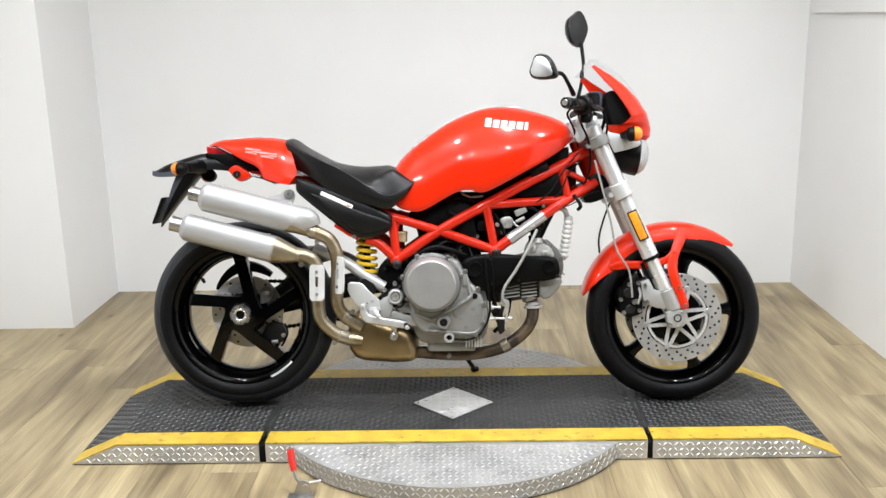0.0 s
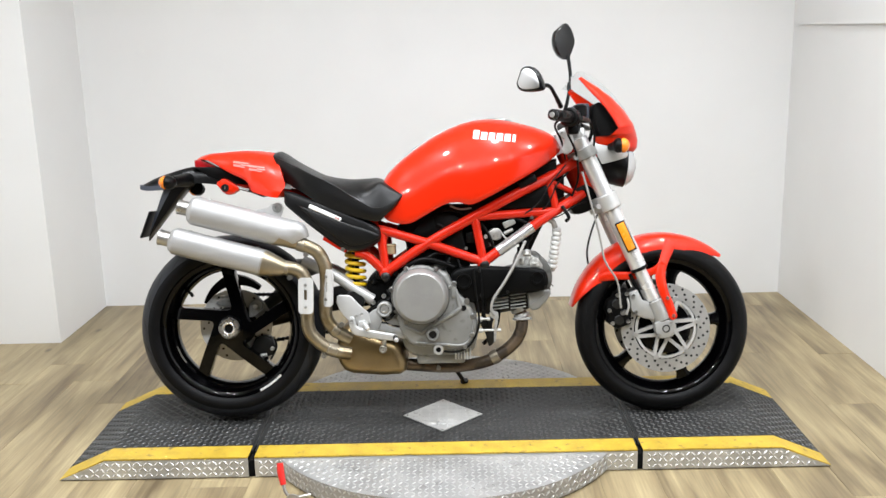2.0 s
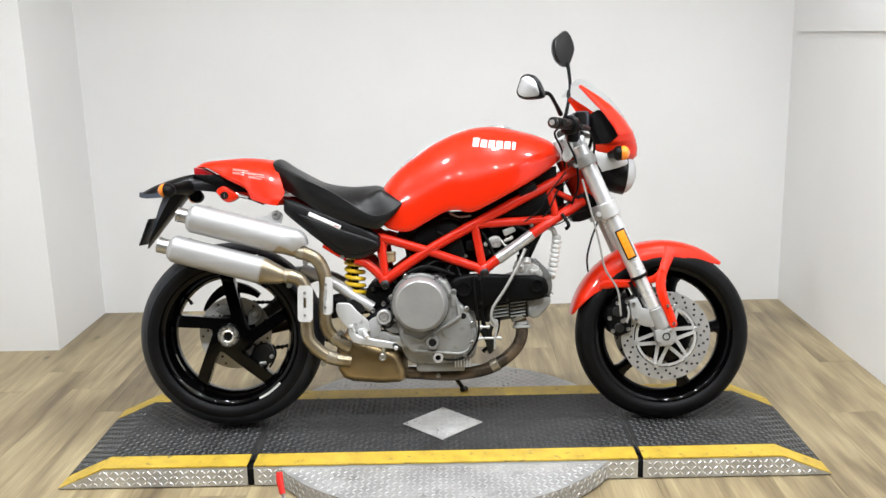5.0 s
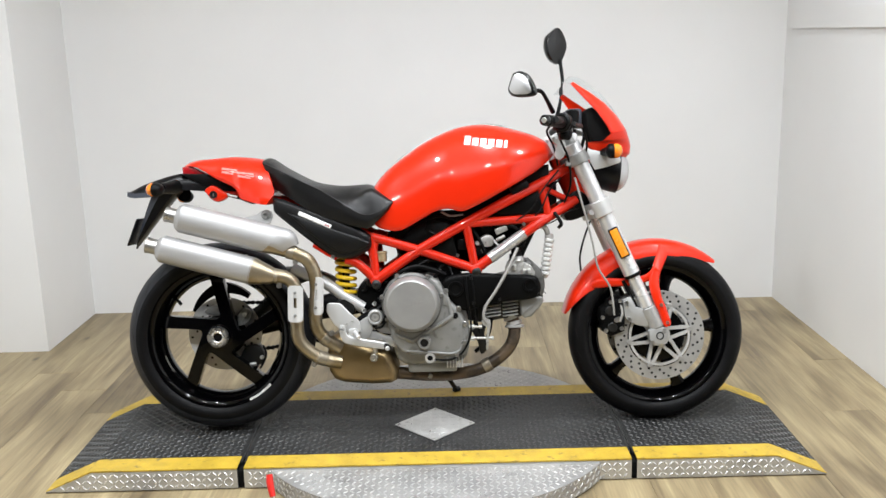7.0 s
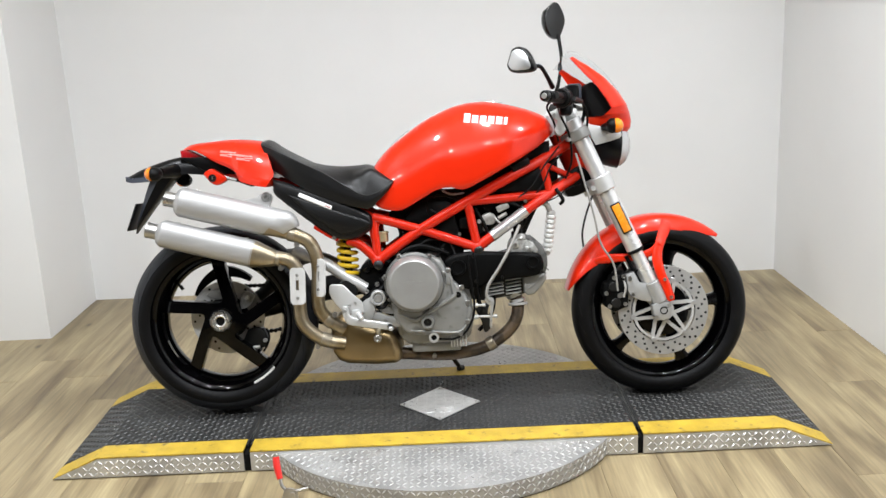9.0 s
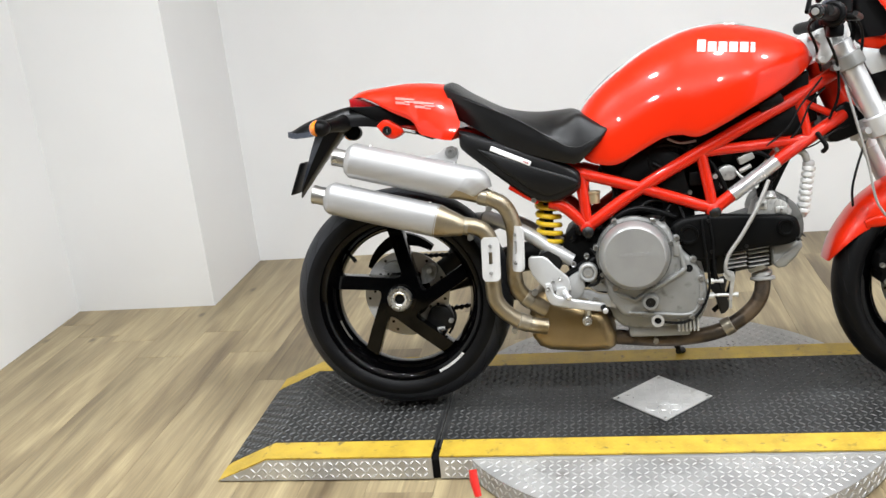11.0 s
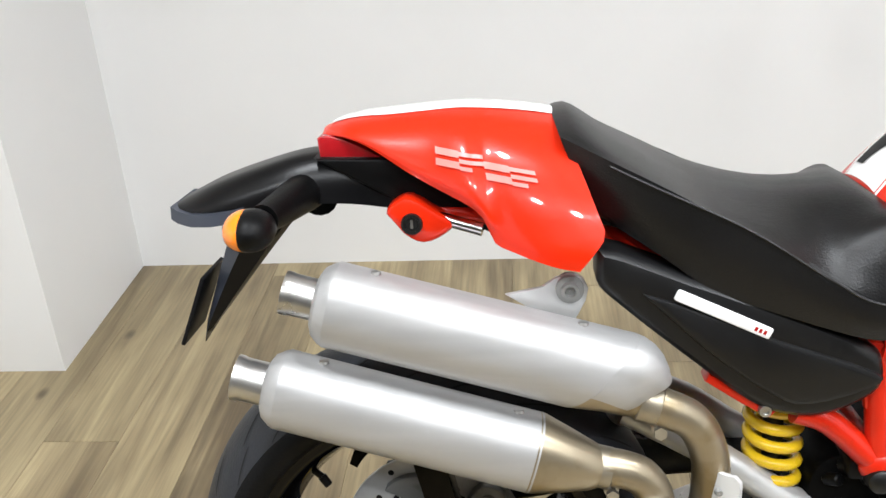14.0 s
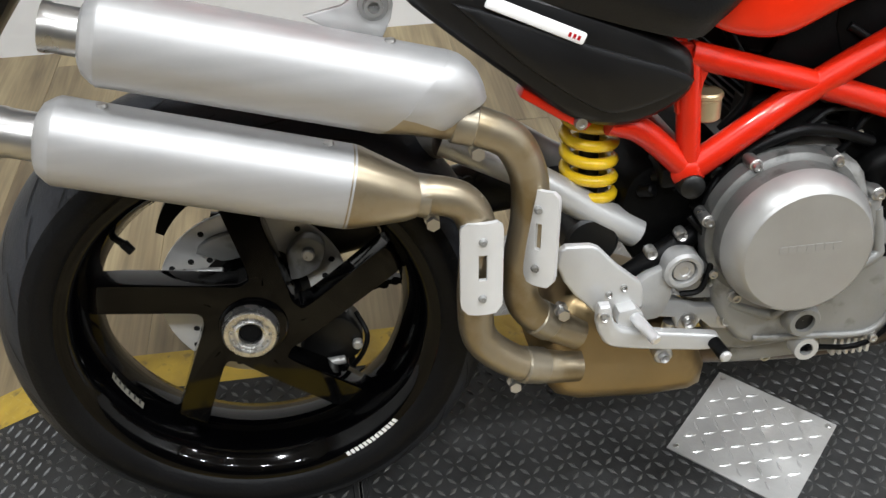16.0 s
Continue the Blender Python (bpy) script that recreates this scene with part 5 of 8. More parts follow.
def cowl_section(x, grow=0.0):
    zt, zb, hw = cowl_top(x), cowl_low(x), cowl_half(x)
    h = zt - zb
    half = smooth_line([(0, zt), (hw * 0.22, zt - 0.02 * h), (hw * 0.46, zt - 0.11 * h), (hw * 0.68, zt - 0.29 * h), (hw * 0.86, zt - 0.55 * h), (hw * 0.98, zt - 0.84 * h), (hw * 0.97, zb)], 4)
    w = max(0.0, min(1.0, (x + 0.72) / 0.17))
    sh = lambda z: (0.40 * (0.886 - z) if z > 0.776 else 0.044 - 0.75 * (0.776 - z)) * w
    return [(x + sh(z), -y, z) for y, z in half] + [(x + sh(z), y, z) for y, z in reversed(half[1:])]


bm = bmesh.new()
loft(bm, [cowl_section(x) for x in np.linspace(-0.822, -0.548, 44)])
cowl = part("tail_cowl", bm, RED, bike, "glossy red single-seat tail cowl with a white top stripe", sharp=60)
bm = bmesh.new()
rows = []
for x in np.linspace(-0.815, -0.552, 26):
    sec = [p for p in cowl_section(x) if p[1] <= 0]
    u = min(0.031, cowl_half(x) * 0.40)
    ys, zs = [-p[1] for p in sec], [p[2] for p in sec]
    rows.append([bm.verts.new((x, y, float(np.interp(abs(y), ys, zs)) + 0.0012)) for y in np.linspace(-u, u, 7)])
for a, b in zip(rows, rows[1:]):
    for i in range(6):
        bm.faces.new((a[i], a[i + 1], b[i + 1], b[i]))
part("tail_stripe", bm, WHITE_STRIPE, cowl, "white racing stripe")
# pale worn decal on the near flank
bm = bmesh.new()


def on_cowl(x, z):
    """A point just outside the near flank of the cowl."""
    sec = sorted([(p[2], p[1], p[0]) for p in cowl_section(x) if p[1] <= 0])
    return (float(np.interp(z, [s[0] for s in sec], [s[2] for s in sec])), float(np.interp(z, [s[0] for s in sec], [s[1] for s in sec])) - 0.0030, z)


for x0, x1, z0, z1 in ((-0.688, -0.664, 0.850, 0.857), (-0.688, -0.664, 0.839, 0.846), (-0.664, -0.640, 0.852, 0.856), (-0.664, -0.640, 0.845, 0.849), (-0.664, -0.652, 0.838, 0.842),
                       (-0.640, -0.616, 0.843, 0.850), (-0.640, -0.616, 0.832, 0.839), (-0.616, -0.592, 0.845, 0.849), (-0.616, -0.592, 0.838, 0.842), (-0.616, -0.602, 0.831, 0.835)):
    n = 6
    cells = [[bm.verts.new(on_cowl(x0 + (x1 - x0) * i / n, b - 0.16 * (x0 + (x1 - x0) * i / n + 0.66))) for b in (z0, (z0 + z1) / 2, z1)] for i in range(n + 1)]
    for a, b in zip(cells, cells[1:]):
        for j in range(2):
            bm.faces.new((a[j], b[j], b[j + 1], a[j + 1]))
pieces("flank_decal", bm, PINK_DECAL, cowl, "pale worn decal bar")
# tail lamp under the cowl's tip
bm = bmesh.new()
prism(bm, rounded([(-0.826, 0.866), (-0.795, 0.864), (-0.730, 0.830), (-0.70, 0.812), (-0.760, 0.820), (-0.824, 0.842)], 3), -0.042, 0.042, 0.006)
part("tail_lamp", bm, RED_DARK, bike, "dark red tail lamp")
bm = bmesh.new()
prism(bm, [(-0.83, 0.845), (-0.74, 0.842), (-0.60, 0.775), (-0.60, 0.74), (-0.66, 0.765), (-0.75, 0.80)], -0.055, 0.055, 0.004)
part("tail_underside", bm, PLASTIC, bike)
# seat lock tab
bm = bmesh.new()
prism(bm, rounded([(-0.741, 0.792), (-0.729, 0.806), (-0.712, 0.810), (-0.684, 0.793), (-0.664, 0.780), (-0.676, 0.766), (-0.700, 0.757), (-0.722, 0.768)], 3), -0.086, -0.050, 0.007)
tab = part("seat_lock_tab", bm, RED, bike)
tab.location = (-0.004, 0, -0.007)
bm = bmesh.new()
lathe(bm, [(0.0005, -0.0875), (0.0075, -0.0875), (0.0085, -0.0905), (0.0120, -0.0905), (0.0130, -0.082)], -0.712, 0, 0.781, 24)
part("seat_lock", bm, DARK_METAL, tab, "round key lock")
bm = bmesh.new()
box(bm, -0.7135, -0.7105, -0.0885, -0.086, 0.776, 0.786)
part("key_slot", bm, STEEL_BRIGHT, tab)
bm = bmesh.new()
rod(bm, (-0.690, -0.072, 0.786), (-0.632, -0.085, 0.772), 0.0075, segs=14)
part("tab_stud", bm, CHROME, tab)

# black rear mudguard, number plate carrier
mg_top = curve1([(-1.006, 0.790), (-0.960, 0.812), (-0.900, 0.832), (-0.840, 0.846), (-0.770, 0.845), (-0.690, 0.820), (-0.650, 0.798)])
mg_low = curve1([(-1.006, 0.778), (-0.985, 0.772), (-0.930, 0.776), (-0.870, 0.790), (-0.800, 0.790), (-0.740, 0.783), (-0.650, 0.768)])
mg_half = curve1([(-1.006, 0.045), (-0.960, 0.062), (-0.880, 0.058), (-0.800, 0.050), (-0.700, 0.052), (-0.650, 0.052)])
bm = bmesh.new()
rings = []
for x in np.linspace(-1.006, -0.650, 26):
    zt, zb, hw = mg_top(x), mg_low(x), mg_half(x)
    half = smooth_line([(0, zt), (hw * 0.55, zt - 0.06 * (zt - zb)), (hw * 0.92, zt - 0.45 * (zt - zb)), (hw, zb)], 4)
    rings.append([(x, -y, z) for y, z in half] + [(x, y, z) for y, z in reversed(half[1:])])
loft(bm, rings)
mg = part("rear_mudguard", bm, PLASTIC_SHEEN, bike, "satin black rear mudguard")
bm = bmesh.new()
rings = []
for t in np.linspace(0, 1, 12):
    # a tapering fin that hangs from under the tail, its back face hollowed
    fx0, fz0 = -0.930 - 0.072 * t ** 0.9, 0.782 - 0.182 * t
    fx1, fz1 = -0.846 - 0.148 * t ** 0.95, 0.786 - 0.176 * t
    w = 0.044 - 0.020 * t
    e = 0.5 + 0.5 * min(1.0, (1 - t) / 0.12)
    mx, mz = (fx0 + fx1) / 2, (fz0 + fz1) / 2
    ring = []
    for u, v in ((-1, -0.70), (-0.25 - 0.2 * t, -1), (0.8, -1), (1, -0.7), (1, 0.7), (0.8, 1), (-0.25 - 0.2 * t, 1), (-1, 0.70)):
        ring.append((mx + (fx1 - fx0) / 2 * u * e, w * v * e, mz + (fz1 - fz0) / 2 * u))
    rings.append(ring)
loft(bm, rings)
# slate grey on these facets puts a bluish sheen into the colour
bm.faces.ensure_lookup_table()
for i, f in enumerate(bm.faces):
    if i < 88 and i % 8 in (0, 6, 7):
        f.material_index = 1
hang = part("plate_carrier", bm, [PLASTIC_SHEEN, SLATE_GREY], mg, "black plate carrier, slate grey facets standing in for a sheen", sharp=25)
bm = bmesh.new()
m = Matrix.Translation((-0.998, -0.008, 0.654)) @ Matrix.Rotation(radians(22), 4, "Y")
box(bm, -0.0025, 0.0025, -0.042, 0.042, -0.044, 0.050, 0.001, m)
part("number_plate_backing", bm, PLATE_DARK, hang, "blank dark plate backing")
bm = bmesh.new()
loft(bm, [[(x, y, z) for y, z in ((-w, mg_low(x) + 0.012), (-w - 0.002, mg_low(x) - 0.003), (w + 0.002, mg_low(x) - 0.003), (w, mg_low(x) + 0.012))] for x, w in ((-1.0085, 0.045), (-0.998, 0.053), (-0.980, 0.061), (-0.955, 0.0665), (-0.930, 0.065), (-0.915, 0.060))])
part("plate_lamp", bm, SLATE_GREY, mg, "grey number plate lamp")
for s in (-1, 1):
    bm = bmesh.new()
    rod(bm, (-0.845, s * 0.035, 0.803), (-0.870, s * 0.140, 0.798), 0.024, 0.017, 16)
    ball(bm, (-0.876, s * 0.170, 0.795), 0.026, 0.034, 0.0225)
    ind = part("rear_indicator", bm, PLASTIC, mg, "black indicator with an amber lens")
    bm = bmesh.new()
    ball(bm, (-0.8835, s * 0.170, 0.795), 0.0225, 0.0325, 0.0220)
    part("indicator_lens", bm, AMBER, ind, "amber lens")
    ind.location.z = -0.026 if s > 0 else 0.0

# side panels under the seat
for s in (-1, 1):
    bm = bmesh.new()
    out = [(-0.514, 0.760), (-0.410, 0.722), (-0.300, 0.680), (-0.222, 0.644), (-0.206, 0.622), (-0.208, 0.593), (-0.237, 0.571), (-0.278, 0.559), (-0.329, 0.568), (-0.388, 0.609), (-0.489, 0.693), (-0.514, 0.722)]
    prism(bm, rounded(out, 3), *sorted((s * 0.151, s * 0.085)), 0.014, 3)
    panel = part("side_panel", bm, PANEL_BLACK, bike, "matt black side panel with a white model strip", sharp=30)
    bm = bmesh.new()
    # raised lower ridge
    prism(bm, rounded([(-0.47, 0.712), (-0.32, 0.655), (-0.215, 0.616), (-0.222, 0.596), (-0.285, 0.577), (-0.325, 0.590), (-0.40, 0.645)], 3), *sorted((s * 0.1555, s * 0.12)), 0.008, 2)
    part("panel_swell", bm, PANEL_BLACK, panel, sharp=30)
    bm = bmesh.new()
    m = Matrix.Translation((-0.381, s * 0.1552, 0.6865)) @ Matrix.Rotation(radians(25.0), 4, "Y")
    box(bm, -0.056, 0.056, -0.0030, 0.0030, -0.0066, 0.0066, 0.0028, m)
    strip = part("model_strip", bm, WHITE_DECAL, panel, "white strip with small worn letters")
    bm = bmesh.new()
    for k in range(3):
        box(bm, 0.036 + 0.0052 * k, 0.0392 + 0.0052 * k, -0.0033, 0.0033, -0.0026, 0.0022, 0, m)
    part("strip_marks", bm, RED_DARK, strip)
    bm = bmesh.new()
    prism(bm, [(-0.390, 0.610), (-0.335, 0.580), (-0.311, 0.566), (-0.322, 0.555), (-0.352, 0.572), (-0.394, 0.600)], *sorted((s * 0.140, s * 0.11)), 0.003)
    bk = part("panel_bracket", bm, RED_FRAME, panel)
    bm = bmesh.new()
    bolt_head(bm, -0.3285, -0.143 if s < 0 else 0.145, 0.5670, 0.0072)
    part("bracket_screw", bm, STEEL_BRIGHT, bk)

# ---- exhaust ----
def can(name, a, b, ra, rb, cone, tip, label, slant=0.0, shoulder=False, sag=0.012, creased=False):
    """An oval silencer from the tip end a to the cone end b; (across, high) radii."""
    a, b = np.array(a), np.array(b)
    d = (b - a) / np.linalg.norm(b - a)
    up = np.array((-d[2], 0, d[0]))
    side = np.array((0, 1.0, 0))
    length = np.linalg.norm(b - a)

    def ring(h, sy, sz, n=36, p=0.8, dz=0.0, k=0.0):
        out = []
        for q in np.linspace(0, 2 * math.pi, n, endpoint=False):
            c, s = math.cos(q), math.sin(q)
            if creased and p < 1:
                # a soft ridge runs along the flank: the skin folds in below it
                fold = 1.0 + 0.055 * max(0.0, 1 - abs(s + 0.05) / 0.28)
                c *= fold
            out.append(a + d * (h + k * s) + up * dz + side * sy * math.copysign(abs(c) ** p, c) + up * sz * math.copysign(abs(s) ** p, s))
        return out
    bm = bmesh.new()
    loft(bm, [ring(-0.014, ra * 0.62, rb * 0.62), ring(-0.010, ra * 0.80, rb * 0.80), ring(0.0, ra * 0.96, rb * 0.96), ring(0.006, ra, rb)] + [ring(length * t, ra, rb, k=slant * t) for t in np.linspace(0.05, 1, 8)])
    if shoulder:
        # the skin is drawn in over the top half of the cone
        over = []
        for h, sc, dz in ((0.0, 1.006, 0.0), (0.012, 0.995, -0.001), (0.024, 0.95, -0.004), (0.034, 0.87, -0.008), (0.042, 0.75, -0.013), (0.048, 0.58, -0.017)):
            full = ring(length + h, ra * sc, rb * sc, n=72, dz=dz, k=slant)
            inner = ring(length + h, ra * sc * 0.9, rb * sc * 0.9, n=72, dz=dz, k=slant)
            over.append([full[q % 72] for q in range(-3, 40)] + [inner[q % 72] for q in range(39, -4, -1)])
        loft(bm, over)
    body = part(name, bm, CAN_ALU, bike, label, sharp=24 if creased else 45)
    bm = bmesh.new()
    loft(bm, [ring(0.004, ra * 1.004, rb * 1.004), ring(0.014, ra * 1.006, rb * 1.006)], caps=False)
    part("end_band", bm, CAN_ALU, body)
    bm = bmesh.new()
    loft(bm, [ring(length - 0.004, ra * (0.985 if shoulder else 1.004), rb * (0.985 if shoulder else 1.004), k=slant), ring(length + 0.004, ra * 0.985, rb * 0.985, k=slant), ring(length + cone * 0.5, ra * 0.80, rb * 0.78, dz=-sag * 0.33, k=slant * 0.6), ring(length + cone * 0.88, 0.027, 0.027, p=1, dz=-sag * 0.83), ring(length + cone, 0.0225, 0.0225, p=1, dz=-sag)])
    part("cone", bm, STEEL_HOT, body, "heat-tinted steel cone")
    bm = bmesh.new()
    rings = [ring(0.0, tip * 1.05, tip * 1.05, p=1, n=28), ring(-0.016, tip * 1.02, tip * 1.02, p=1, n=28), ring(-0.040, tip * 1.02, tip * 1.02, p=1, n=28), ring(-0.044, tip * 1.07, tip * 1.07, p=1, n=28), ring(-0.050, tip * 1.07, tip * 1.07, p=1, n=28), ring(-0.049, tip * 0.98, tip * 0.98, p=1, n=28), ring(-0.02, tip * 0.9, tip * 0.9, p=1, n=28)]
    loft(bm, rings, caps=False)
    pipe = part("outlet", bm, STEEL_BRIGHT, body, "bright flared outlet")
    bm = bmesh.new()
    loft(bm, [ring(-0.021, tip * 0.90, tip * 0.88, p=1, n=28), ring(-0.018, tip * 0.88, tip * 0.88, p=1, n=28)])
    part("outlet_dark", bm, GAP_BLACK, pipe)
    bm = bmesh.new()
    for h in (0.045, length - 0.03):
        p = a + d * h + up * rb
        lathe(bm, [(0.0005, 0.0), (0.005, 0.0), (0.006, 0.003)], 0, 0, 0, 10)
        for v in list(bm.verts)[-30:]:
            v.co = Vector(p) + Vector((v.co.x, v.co.z, 0.003 - v.co.y))
    pieces("rivet", bm, STEEL_BRIGHT, body)
    return body, a + d * (length + cone) - up * sag, d


upper_can, up_end, up_dir = can("upper_silencer", (-0.806, -0.149, 0.704), (-0.512, -0.157, 0.625), 0.0440, 0.0465, 0.052, 0.0230, "brushed aluminium upper silencer", 0.030, True, sag=0.020, creased=True)
lower_can, low_end, low_dir = can("lower_silencer", (-0.868, -0.160, 0.608), (-0.582, -0.170, 0.5307), 0.0415, 0.0432, 0.072, 0.0240, "brushed aluminium lower silencer", sag=0.0)
bm = bmesh.new()
tube(bm, [tuple(up_end - up_dir * 0.012), (-0.444, -0.162, 0.582), (-0.408, -0.158, 0.560), (-0.388, -0.152, 0.516), (-0.385, -0.144, 0.460), (-0.393, -0.130, 0.380), (-0.386, -0.126, 0.330), (-0.355, -0.120, 0.295), (-0.315, -0.112, 0.268)], 0.0215, 20, 8)
p1 = part("upper_tail_pipe", bm, STEEL_HOT, bike, "bent heat-tinted exhaust pipe")
bm = bmesh.new()
tube(bm, [tuple(low_end - low_dir * 0.012), (-0.488, -0.172, 0.511), (-0.460, -0.168, 0.494), (-0.446, -0.162, 0.452), (-0.450, -0.150, 0.366), (-0.444, -0.145, 0.301), (-0.404, -0.136, 0.255), (-0.360, -0.126, 0.232), (-0.315, -0.118, 0.222)], 0.0215, 20, 8)
p2 = part("lower_tail_pipe", bm, STEEL_HOT, bike, "bent heat-tinted exhaust pipe")
for pipe, rings in ((p1, [((-0.470, -0.159, 0.590), (-0.446, -0.161, 0.583)), ((-0.372, -0.123, 0.309), (-0.352, -0.119, 0.292), (-0.3417, -0.134, 0.3200))]), (p2, [((-0.522, -0.170, 0.5160), (-0.498, -0.171, 0.5105)), ((-0.392, -0.135, 0.246), (-0.362, -0.126, 0.233), (-0.4014, -0.135, 0.2200))])):
    for q0, q1, *spot in rings:
        bm = bmesh.new()
        rod(bm, q0, q1, 0.0236, segs=24, chamfer=0.002)
        band = part("pipe_clamp", bm, CLAMP_STEEL, pipe, "steel band clamp with a screw")
        q = np.array(spot[0] if spot else (q1[0], q1[1], q1[2] - 0.028))
        mid = (np.array(q0) + np.array(q1)) / 2
        bm = bmesh.new()
        rod(bm, q + (0, 0.014, 0), q + (0, -0.010, 0), 0.0045, segs=10)
        rod(bm, q + (0, -0.008, 0), q + (0, -0.014, 0), 0.0078, segs=6)
        rod(bm, q + (0, 0.006, 0), q + (0, 0.001, 0), 0.0085, segs=14)
        tube(bm, [tuple(mid * 0.35 + q * 0.65), tuple(q + (0, 0.004, 0))], [0.0060, 0.0050], 8)
        part("clamp_screw", bm, STEEL_BRIGHT, band, "bright clamp screw and lug")


def heat_shield(parent, cx, cy, z0, z1, tilt, half=0.0240, yaw=0.0):
    """A bowed rounded plate with a slot, standing off the pipe."""
    bm = bmesh.new()
    nz, nx = 18, 10
    h = (z1 - z0) / 2
    grid = {}
    m = Matrix.Translation((cx, cy, (z0 + z1) / 2)) @ Matrix.Rotation(radians(tilt), 4, "Y") @ Matrix.Rotation(radians(yaw), 4, "Z")
    for layer, dy in ((0, 0.0), (1, 0.006)):
        for i in range(nx + 1):
            for j in range(nz + 1):
                u, v = -1 + 2 * i / nx, -1 + 2 * j / nz
                cut = max(0.0, (abs(v) - 0.82) / 0.18)
                uu = u * (1 - 0.32 * cut ** 2)
                grid[layer, i, j] = bm.verts.new(m @ Vector((uu * half, dy + 0.007 * uu * uu, v * h)))
    for i in range(nx):
        for j in range(nz):
            if 4 <= i <= 5 and 7 <= j <= 11:
                continue
            for layer in (0, 1):
                bm.faces.new([grid[layer, a, b] for a, b in ((i, j), (i + 1, j), (i + 1, j + 1), (i, j + 1))])
    rim = [e for e in bm.edges if len(e.link_faces) == 1]
    lookup = {v: k for k, v in grid.items()}
    for e in rim:
        a, b = e.verts
        ka, kb = lookup[a], lookup[b]
        if ka[0] == 0:
            bm.faces.new((a, b, grid[1, kb[1], kb[2]], grid[1, ka[1], ka[2]]))
    sh = part("heat_shield", bm, SHIELD, parent, "pale slotted heat shield", sharp=50)
    bm = bmesh.new()
    for v in (-0.62, 0.62):
        p = m @ Vector((0, -0.001, v * h))
        lathe(bm, [(0.0005, -0.003), (0.0035, -0.003), (0.0055, 0.002)], p.x, p.y, p.z, 12)
    pieces("shield_rivet", bm, CAST_GREY, sh)


heat_shield(p1, -0.382, -0.175, 0.386, 0.506, 2.5, half=0.0200, yaw=-42)
heat_shield(p2, -0.447, -0.193, 0.366, 0.482, 1.5)

# collector box
bm = bmesh.new()
outline = [(-0.363, 0.252), (-0.352, 0.292), (-0.338, 0.308), (-0.316, 0.316), (-0.266, 0.290), (-0.205, 0.270), (-0.164, 0.252), (-0.150, 0.232), (-0.133, 0.184), (-0.136, 0.156), (-0.156, 0.145), (-0.215, 0.143), (-0.310, 0.151), (-0.340, 0.163), (-0.358, 0.190)]
prism(bm, outline, -0.118, 0.085, 0.030, 5)
part("exhaust_collector", bm, BRONZE_STEEL, bike, "heat-tinted steel exhaust collector box", sharp=60)
bm = bmesh.new()
tube(bm, [(0.243, -0.055, 0.355), (0.252, -0.058, 0.315), (0.246, -0.064, 0.274), (0.224, -0.066, 0.238), (0.180, -0.066, 0.202), (0.130, -0.060, 0.176), (0.060, -0.050, 0.161), (-0.02, -0.042, 0.157), (-0.15, -0.040, 0.168)], 0.0205, 20, 8)
hp = part("front_header_pipe", bm, SOOT_STEEL, bike, "heat-tinted front header pipe")
for q0, q1, r in (((0.240, -0.055, 0.360), (0.247, -0.056, 0.342), 0.030), ((0.172, -0.0655, 0.198), (0.148, -0.063, 0.185), 0.024), ((0.2495, -0.056, 0.334), (0.2520, -0.057, 0.322), 0.0265), ((0.2522, -0.057, 0.321), (0.2525, -0.058, 0.312), 0.0320)):
    bm = bmesh.new()
    rod(bm, q0, q1, r, segs=24, chamfer=0.002)
    part("pipe_flange", bm, CLAMP_STEEL if r < 0.025 else SILVER_PAINT, hp)
bm = bmesh.new()
bolt_head(bm, -0.03, -0.064, 0.158, 0.008)
part("pipe_screw", bm, STEEL_BRIGHT, hp)
bm = bmesh.new()
tube(bm, [(-0.02, 0.07, 0.36), (-0.10, 0.08, 0.26), (-0.16, 0.06, 0.19)], 0.0205, 14)
part("rear_header_pipe", bm, STEEL_HOT, bike)

# silencer bracket
bm = bmesh.new()
prism(bm, [(-0.612, 0.699), (-0.572, 0.707), (-0.556, 0.718), (-0.540, 0.7225), (-0.526, 0.717), (-0.5205, 0.705), (-0.5235, 0.690), (-0.535, 0.668), (-0.556, 0.670), (-0.585, 0.682)], -0.120, -0.112, 0.002)
br = part("silencer_bracket", bm, SILVER_PAINT, bike, "silver sheet bracket with a rubber bush")
bm = bmesh.new()
lathe(bm, [(0.0005, -0.127), (0.005, -0.127), (0.006, -0.133), (0.0095, -0.133), (0.0105, -0.126), (0.0155, -0.125), (0.0165, -0.110)], -0.541, 0, 0.7055, 26)
part("bracket_bush", bm, CAST_GREY, br, "round rubber bush with a screw")

# ---- engine ----
bm = bmesh.new()
prism(bm, rounded([(-0.150, 0.350), (-0.150, 0.430), (-0.110, 0.485), (-0.030, 0.505), (0.045, 0.470), (0.085, 0.400), (0.102, 0.330), (0.100, 0.270), (0.078, 0.216), (-0.030, 0.206), (-0.112, 0.209), (-0.148, 0.262)], 3), -0.108, 0.120, 0.012, 3)
crank = part("crankcase", bm, CAST_GREY, bike, "grey cast engine crankcase")
bm = bmesh.new()
prism(bm, rounded([(-0.165, 0.375), (-0.148, 0.448), (-0.105, 0.490), (-0.050, 0.502), (0.004, 0.488), (0.018, 0.462), (0.040, 0.422), (0.069, 0.393), (0.101, 0.327), (0.099, 0.268), (0.064, 0.234), (-0.020, 0.243), (-0.105, 0.250), (-0.130, 0.272), (-0.150, 0.305)], 2), -0.142, -0.085, 0.014, 4)
cover = part("clutch_side_cover", bm, CAST_GREY, crank, "grey cast side cover")
cover.location = (0, -0.011, -0.003)
